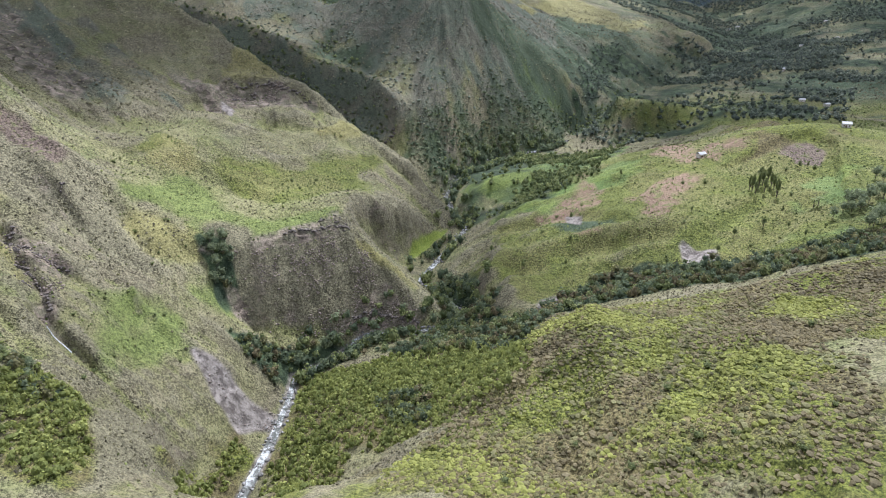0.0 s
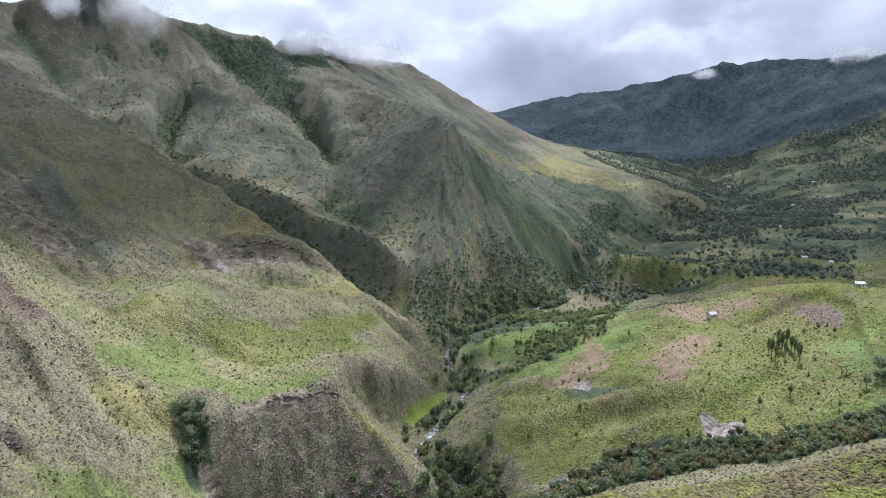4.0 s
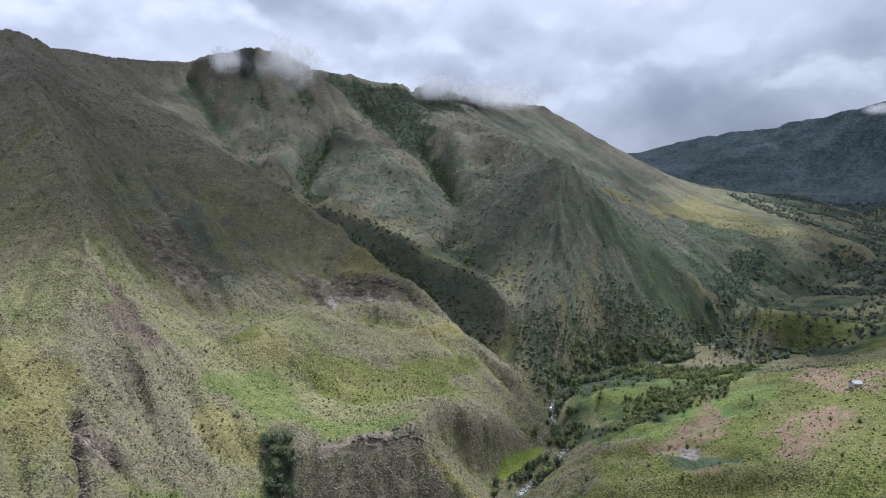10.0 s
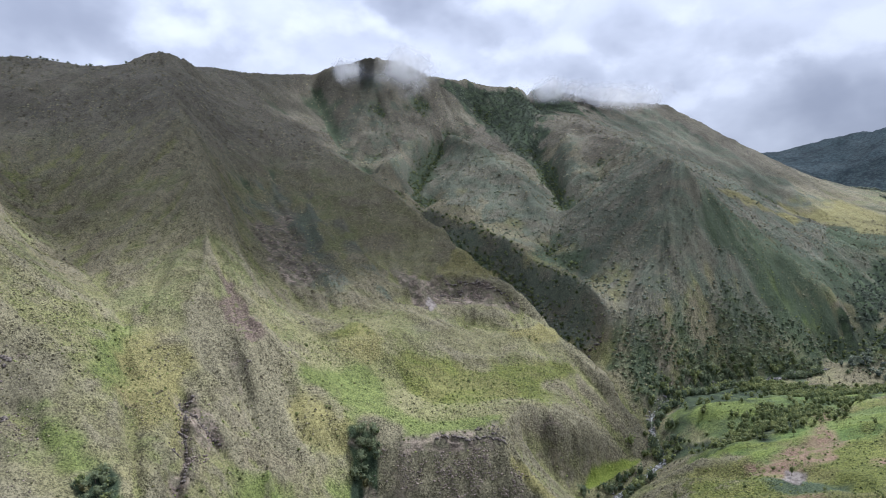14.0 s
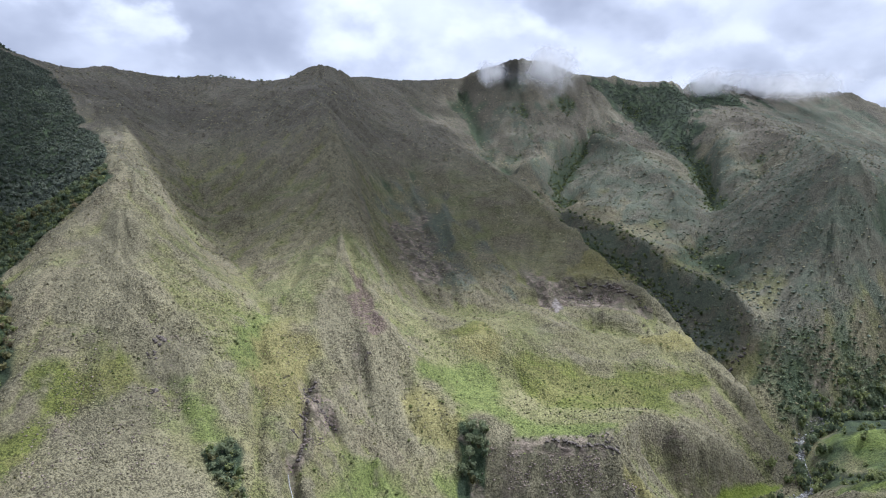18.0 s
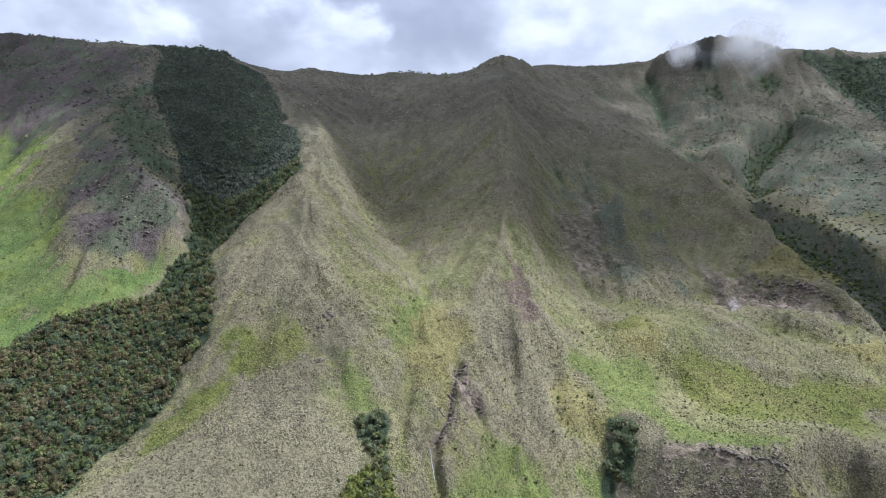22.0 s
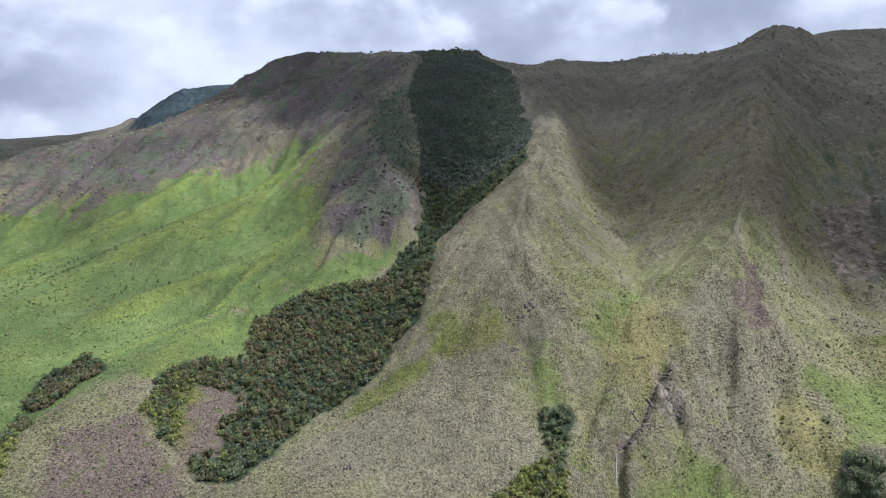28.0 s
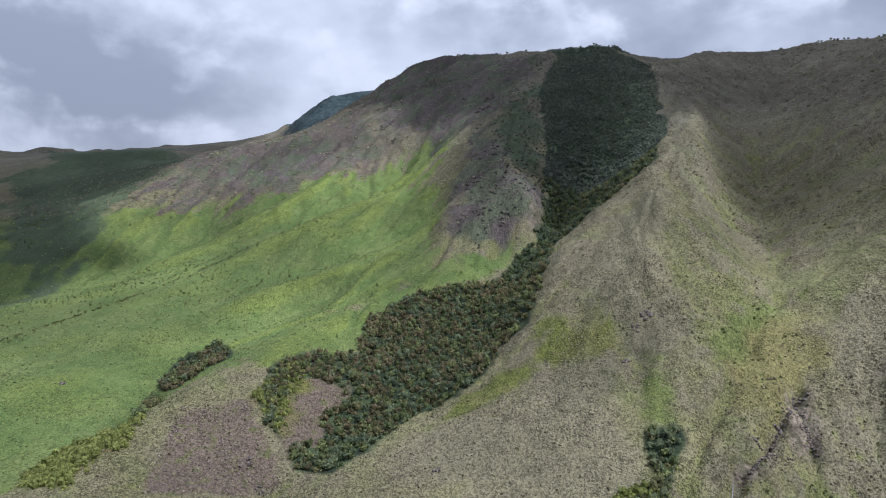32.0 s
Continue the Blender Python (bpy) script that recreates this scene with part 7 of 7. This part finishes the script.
def house(x, y, turn, wide=7.0, deep=5.0, tall=2.7, label="small house with pale walls and a tin roof"):
    """A cottage: four walls, gable roof, door and windows."""
    thing = tagged(new("house"), label, "house", "scattered farm houses")
    thing.location = (x, y, float(height(x, y)) - 0.2)
    thing.rotation_euler = (0, 0, radians(turn))

    def slab(name, cx, cy, cz, sx, sy, sz, material, parent=thing):
        v = np.array([(a * sx / 2 + cx, b * sy / 2 + cy, c * sz / 2 + cz) for c in (-1, 1) for b in (-1, 1) for a in (-1, 1)])
        f = np.array([(0, 2, 3, 1), (4, 5, 7, 6), (0, 1, 5, 4), (2, 6, 7, 3), (0, 4, 6, 2), (1, 3, 7, 5)])
        return part(name, raw_mesh(name, v, f, material), parent)

    h = tall / 2 + 0.1
    slab("wall", 0, -deep / 2, h, wide, 0.2, tall + 0.6, WALL_PAINT)
    slab("wall", 0, deep / 2, h, wide, 0.2, tall + 0.6, WALL_PAINT)
    slab("wall", -wide / 2 + 0.1, 0, h, 0.2, deep - 0.2, tall + 0.6, WALL_PAINT)
    slab("wall", wide / 2 - 0.1, 0, h, 0.2, deep - 0.2, tall + 0.6, WALL_PAINT)
    rise, over = 1.5, 0.5
    for s in (-1, 1):
        y0, y1 = s * (deep / 2 + over), 0.0
        w = wide / 2 + over
        z0, z1 = tall + 0.25, tall + 0.25 + rise
        v = np.array([(-w, y0, z0), (w, y0, z0), (w, y1, z1), (-w, y1, z1), (-w, y0, z0 + 0.08), (w, y0, z0 + 0.08), (w, y1, z1 + 0.08), (-w, y1, z1 + 0.08)])
        f = np.array([(0, 1, 2, 3), (7, 6, 5, 4), (0, 4, 5, 1), (1, 5, 6, 2), (2, 6, 7, 3), (3, 7, 4, 0)])
        part("roof", raw_mesh("roof", v, f, ROOF_TIN), thing)
    slab("door", -wide * 0.1, -deep / 2 - 0.12, 1.1, 0.9, 0.06, 2.0, DOOR_WOOD)
    for wx in (-0.33, 0.28):
        slab("window", wx * wide, -deep / 2 - 0.12, 1.5, 0.9, 0.06, 0.9, DOOR_WOOD)


for x, y, turn, wide in ((211, 511, 20, 6), (464, 833, -10, 6.5), (483, 809, 15, 6.5), (580, 1118, 5, 7), (318, 501, -20, 6), (775, 1817, 30, 12), (721, 1335, -5, 8), (816, 1381, 12, 8), (900, 1580, 0, 9), (809, 1841, 8, 10), (811, 1292, 20, 7.5), (574, 1106, 40, 6)):
    house(x, y, turn, wide)

# ---- clouds: a broken deck over the mountains that shades them, and wisps on the summits ----
def cloud_deck(label, over, ground_z, base=1650.0, gaps=(), full=1.4, rim=0.35, fade=90.0):
    """A cloud whose shade falls on the stretch of land named by its corners."""
    k = (base - (ground_z or 0)) / SUN_TO.z
    rises = [(base - (float(height(x, y)) if ground_z is None else ground_z)) / SUN_TO.z for x, y in over]
    poly = [(x + SUN_TO.x * r, y + SUN_TO.y * r) for (x, y), r in zip(over, rises)]
    p = np.array(poly)
    (x0, y0), (x1, y1) = p.min(0) - 90, p.max(0) + 90
    nx, ny = int((x1 - x0) / 24), int((y1 - y0) / 24)
    x, y = np.meshgrid(np.linspace(x0, x1, nx), np.linspace(y0, y1, ny))
    d = distance_in(x, y, poly) + 45 * fbm(x, y, 160, 3, 601)
    for gap in gaps:
        d = np.minimum(d, -12 - 2.4 * distance_in(x, y, [(gx + SUN_TO.x * k, gy + SUN_TO.y * k) for gx, gy in gap]) + 22 * fbm(x, y, 70, 3, 631))
    thick = np.clip(rim + d / fade, 0, full)
    belly = base + 30 * fbm(x, y, 120, 3, 611)
    top = belly + 6 + 110 * np.clip(thick, 0, 1) * (0.7 + 0.5 * fbm(x, y, 140, 4, 621))
    co = np.concatenate([np.stack([x, y, belly], -1).reshape(-1, 3), np.stack([x, y, top], -1).reshape(-1, 3)])
    f = grid_faces(ny, nx)
    keep = thick.ravel()[f].max(1) > 0.0
    f = f[keep]
    me = raw_mesh("cloud", co, np.concatenate([f[:, ::-1], f + nx * ny]), CLOUD, True, thick=np.tile(thick.ravel(), 2))
    return tagged(new("cloud", me), label, "cloud")


cloud_deck("broad grey-white cloud hanging over the main mountain", ((-1462, 157), (-1257, 217), (-1027, 318), (-737, 344), (-559, 403), (-447, 449), (-370, 466), (-323, 489), (-311, 498), (-246, 584), (-204, 647), (-140, 708), (-84, 749), (20, 808), (-42, 851), (-221, 891), (-431, 934), (-710, 941), (-879, 1140), (-1607, 1047)), 240, fade=140.0)
cloud_deck("thin broken cloud over the mountain behind the gorge", ((20, 808), (129, 890), (193, 975), (329, 1024), (547, 1158), (601, 1495), (506, 1712), (46, 1922), (-807, 1547), (-879, 1140), (-710, 941), (-431, 934), (-221, 891), (-42, 851)), 240, 1650.0, (((-317, 1175), (-309, 1183), (-132, 970), (-158, 1025), (-252, 1141)), ((-470, 905), (-512, 975), (-470, 1047), (-448, 1002), (-439, 911)), ((-369, 996), (-399, 1034), (-251, 999), (-209, 946), (-280, 953)), ((13, 831), (22, 823), (59, 853), (112, 904), (100, 875), (60, 817)), ((128, 972), (168, 1092), (233, 1052), (247, 1063), (191, 982)), ((174, 1617), (309, 1823), (422, 1633), (320, 1568))), 0.36)
cloud_deck("grey-white cloud over the wooded hill", ((-1600, -120), (-1269, -81), (-1062, 25), (-944, 117), (-889, 186), (-686, 159), (-566, 210), (-538, 233), (-457, 241), (-504, 284), (-518, 322), (-594, 368), (-796, 421), (-1100, 440), (-1700, 300)), None, rim=0.32)
cloud_deck("grey-white cloud over the far green hill", ((-352, -370), (-642, -360), (-684, -319), (-652, -235), (-749, -287), (-809, -385), (-944, -449), (-1014, -400), (-1300, -380), (-1600, -420), (-2400, -600), (-2400, -1900), (-1500, -1700), (-800, -1000)), None)
cloud_deck("grey cloud over the wooded valley", ((215, 640), (330, 600), (470, 590), (600, 640), (820, 760), (1250, 950), (1350, 1500), (1250, 2000), (900, 2300), (560, 2250), (520, 1700), (330, 1100)), 90, 1650.0, (), 0.5)
cloud_deck("wide grey cloud over the far range", ((200, 2500), (800, 2350), (1300, 1950), (2000, 1700), (2700, 2300), (1700, 3600), (0, 3700)), 380, 3000.0, full=0.5)
cloud_deck("small cloud over the river bend", ((0, 602), (49, 493), (75, 407), (90, 372), (56, 356), (30, 372), (11, 476)), 50, full=0.45)


def wisp(label, x, y, z, wide, deep, tall, seed):
    """A summit cloud: nested ragged sheets, thick in the middle and thinning outward."""
    rng = np.random.default_rng(seed)
    co, quads, thick, base = [], [], [], 0
    away = Vector((x - 50, y - 70, 0)).normalized()
    side = Vector((-away.y, away.x, 0))
    for k in np.linspace(-0.75, 0.75, 4):
        u, v = np.meshgrid(np.linspace(-1, 1, 25), np.linspace(-1, 1, 15))
        dent = 0.12 * fbm(u * 9 + 3 * k, v * 9, 4.0, 3, seed)
        r2 = u * u + v * v + k * k * 0.8
        px = x + side.x * u * wide + away.x * (k + dent) * deep
        py = y + side.y * u * wide + away.y * (k + dent) * deep
        pz = z + v * tall + 0 * u
        co.append(np.stack([px, py, pz], -1).reshape(-1, 3))
        thick.append((1.15 * (1 - np.sqrt(r2)) - 0.22).ravel())
        f = grid_faces(15, 25)
        quads.append(f[thick[-1][f].max(1) > -0.7] + base)
        base += 15 * 25
    me = raw_mesh("cloud", np.concatenate(co), np.concatenate(quads), WISP, True, thick=np.concatenate(thick))
    return tagged(new("cloud", me), label, "cloud")


wisp("soft white cloud clinging to the summit ridge", -524, 1172, 488, 92, 40, 76, 701)
wisp("thin white cloud wisp at a summit", -650, 1165, 497, 50, 20, 40, 702)
wisp("low white cloud lying along the ridge", -218, 1657, 492, 210, 50, 56, 703)
wisp("small white cloud on the ridge shoulder", -329, 1553, 500, 110, 25, 50, 705)
wisp("small white cloud in front of the forested range", 1103, 2775, 585, 80, 30, 34, 704)
wisp("white cloud brushing the forested range", 1545, 2496, 620, 130, 40, 48, 706)
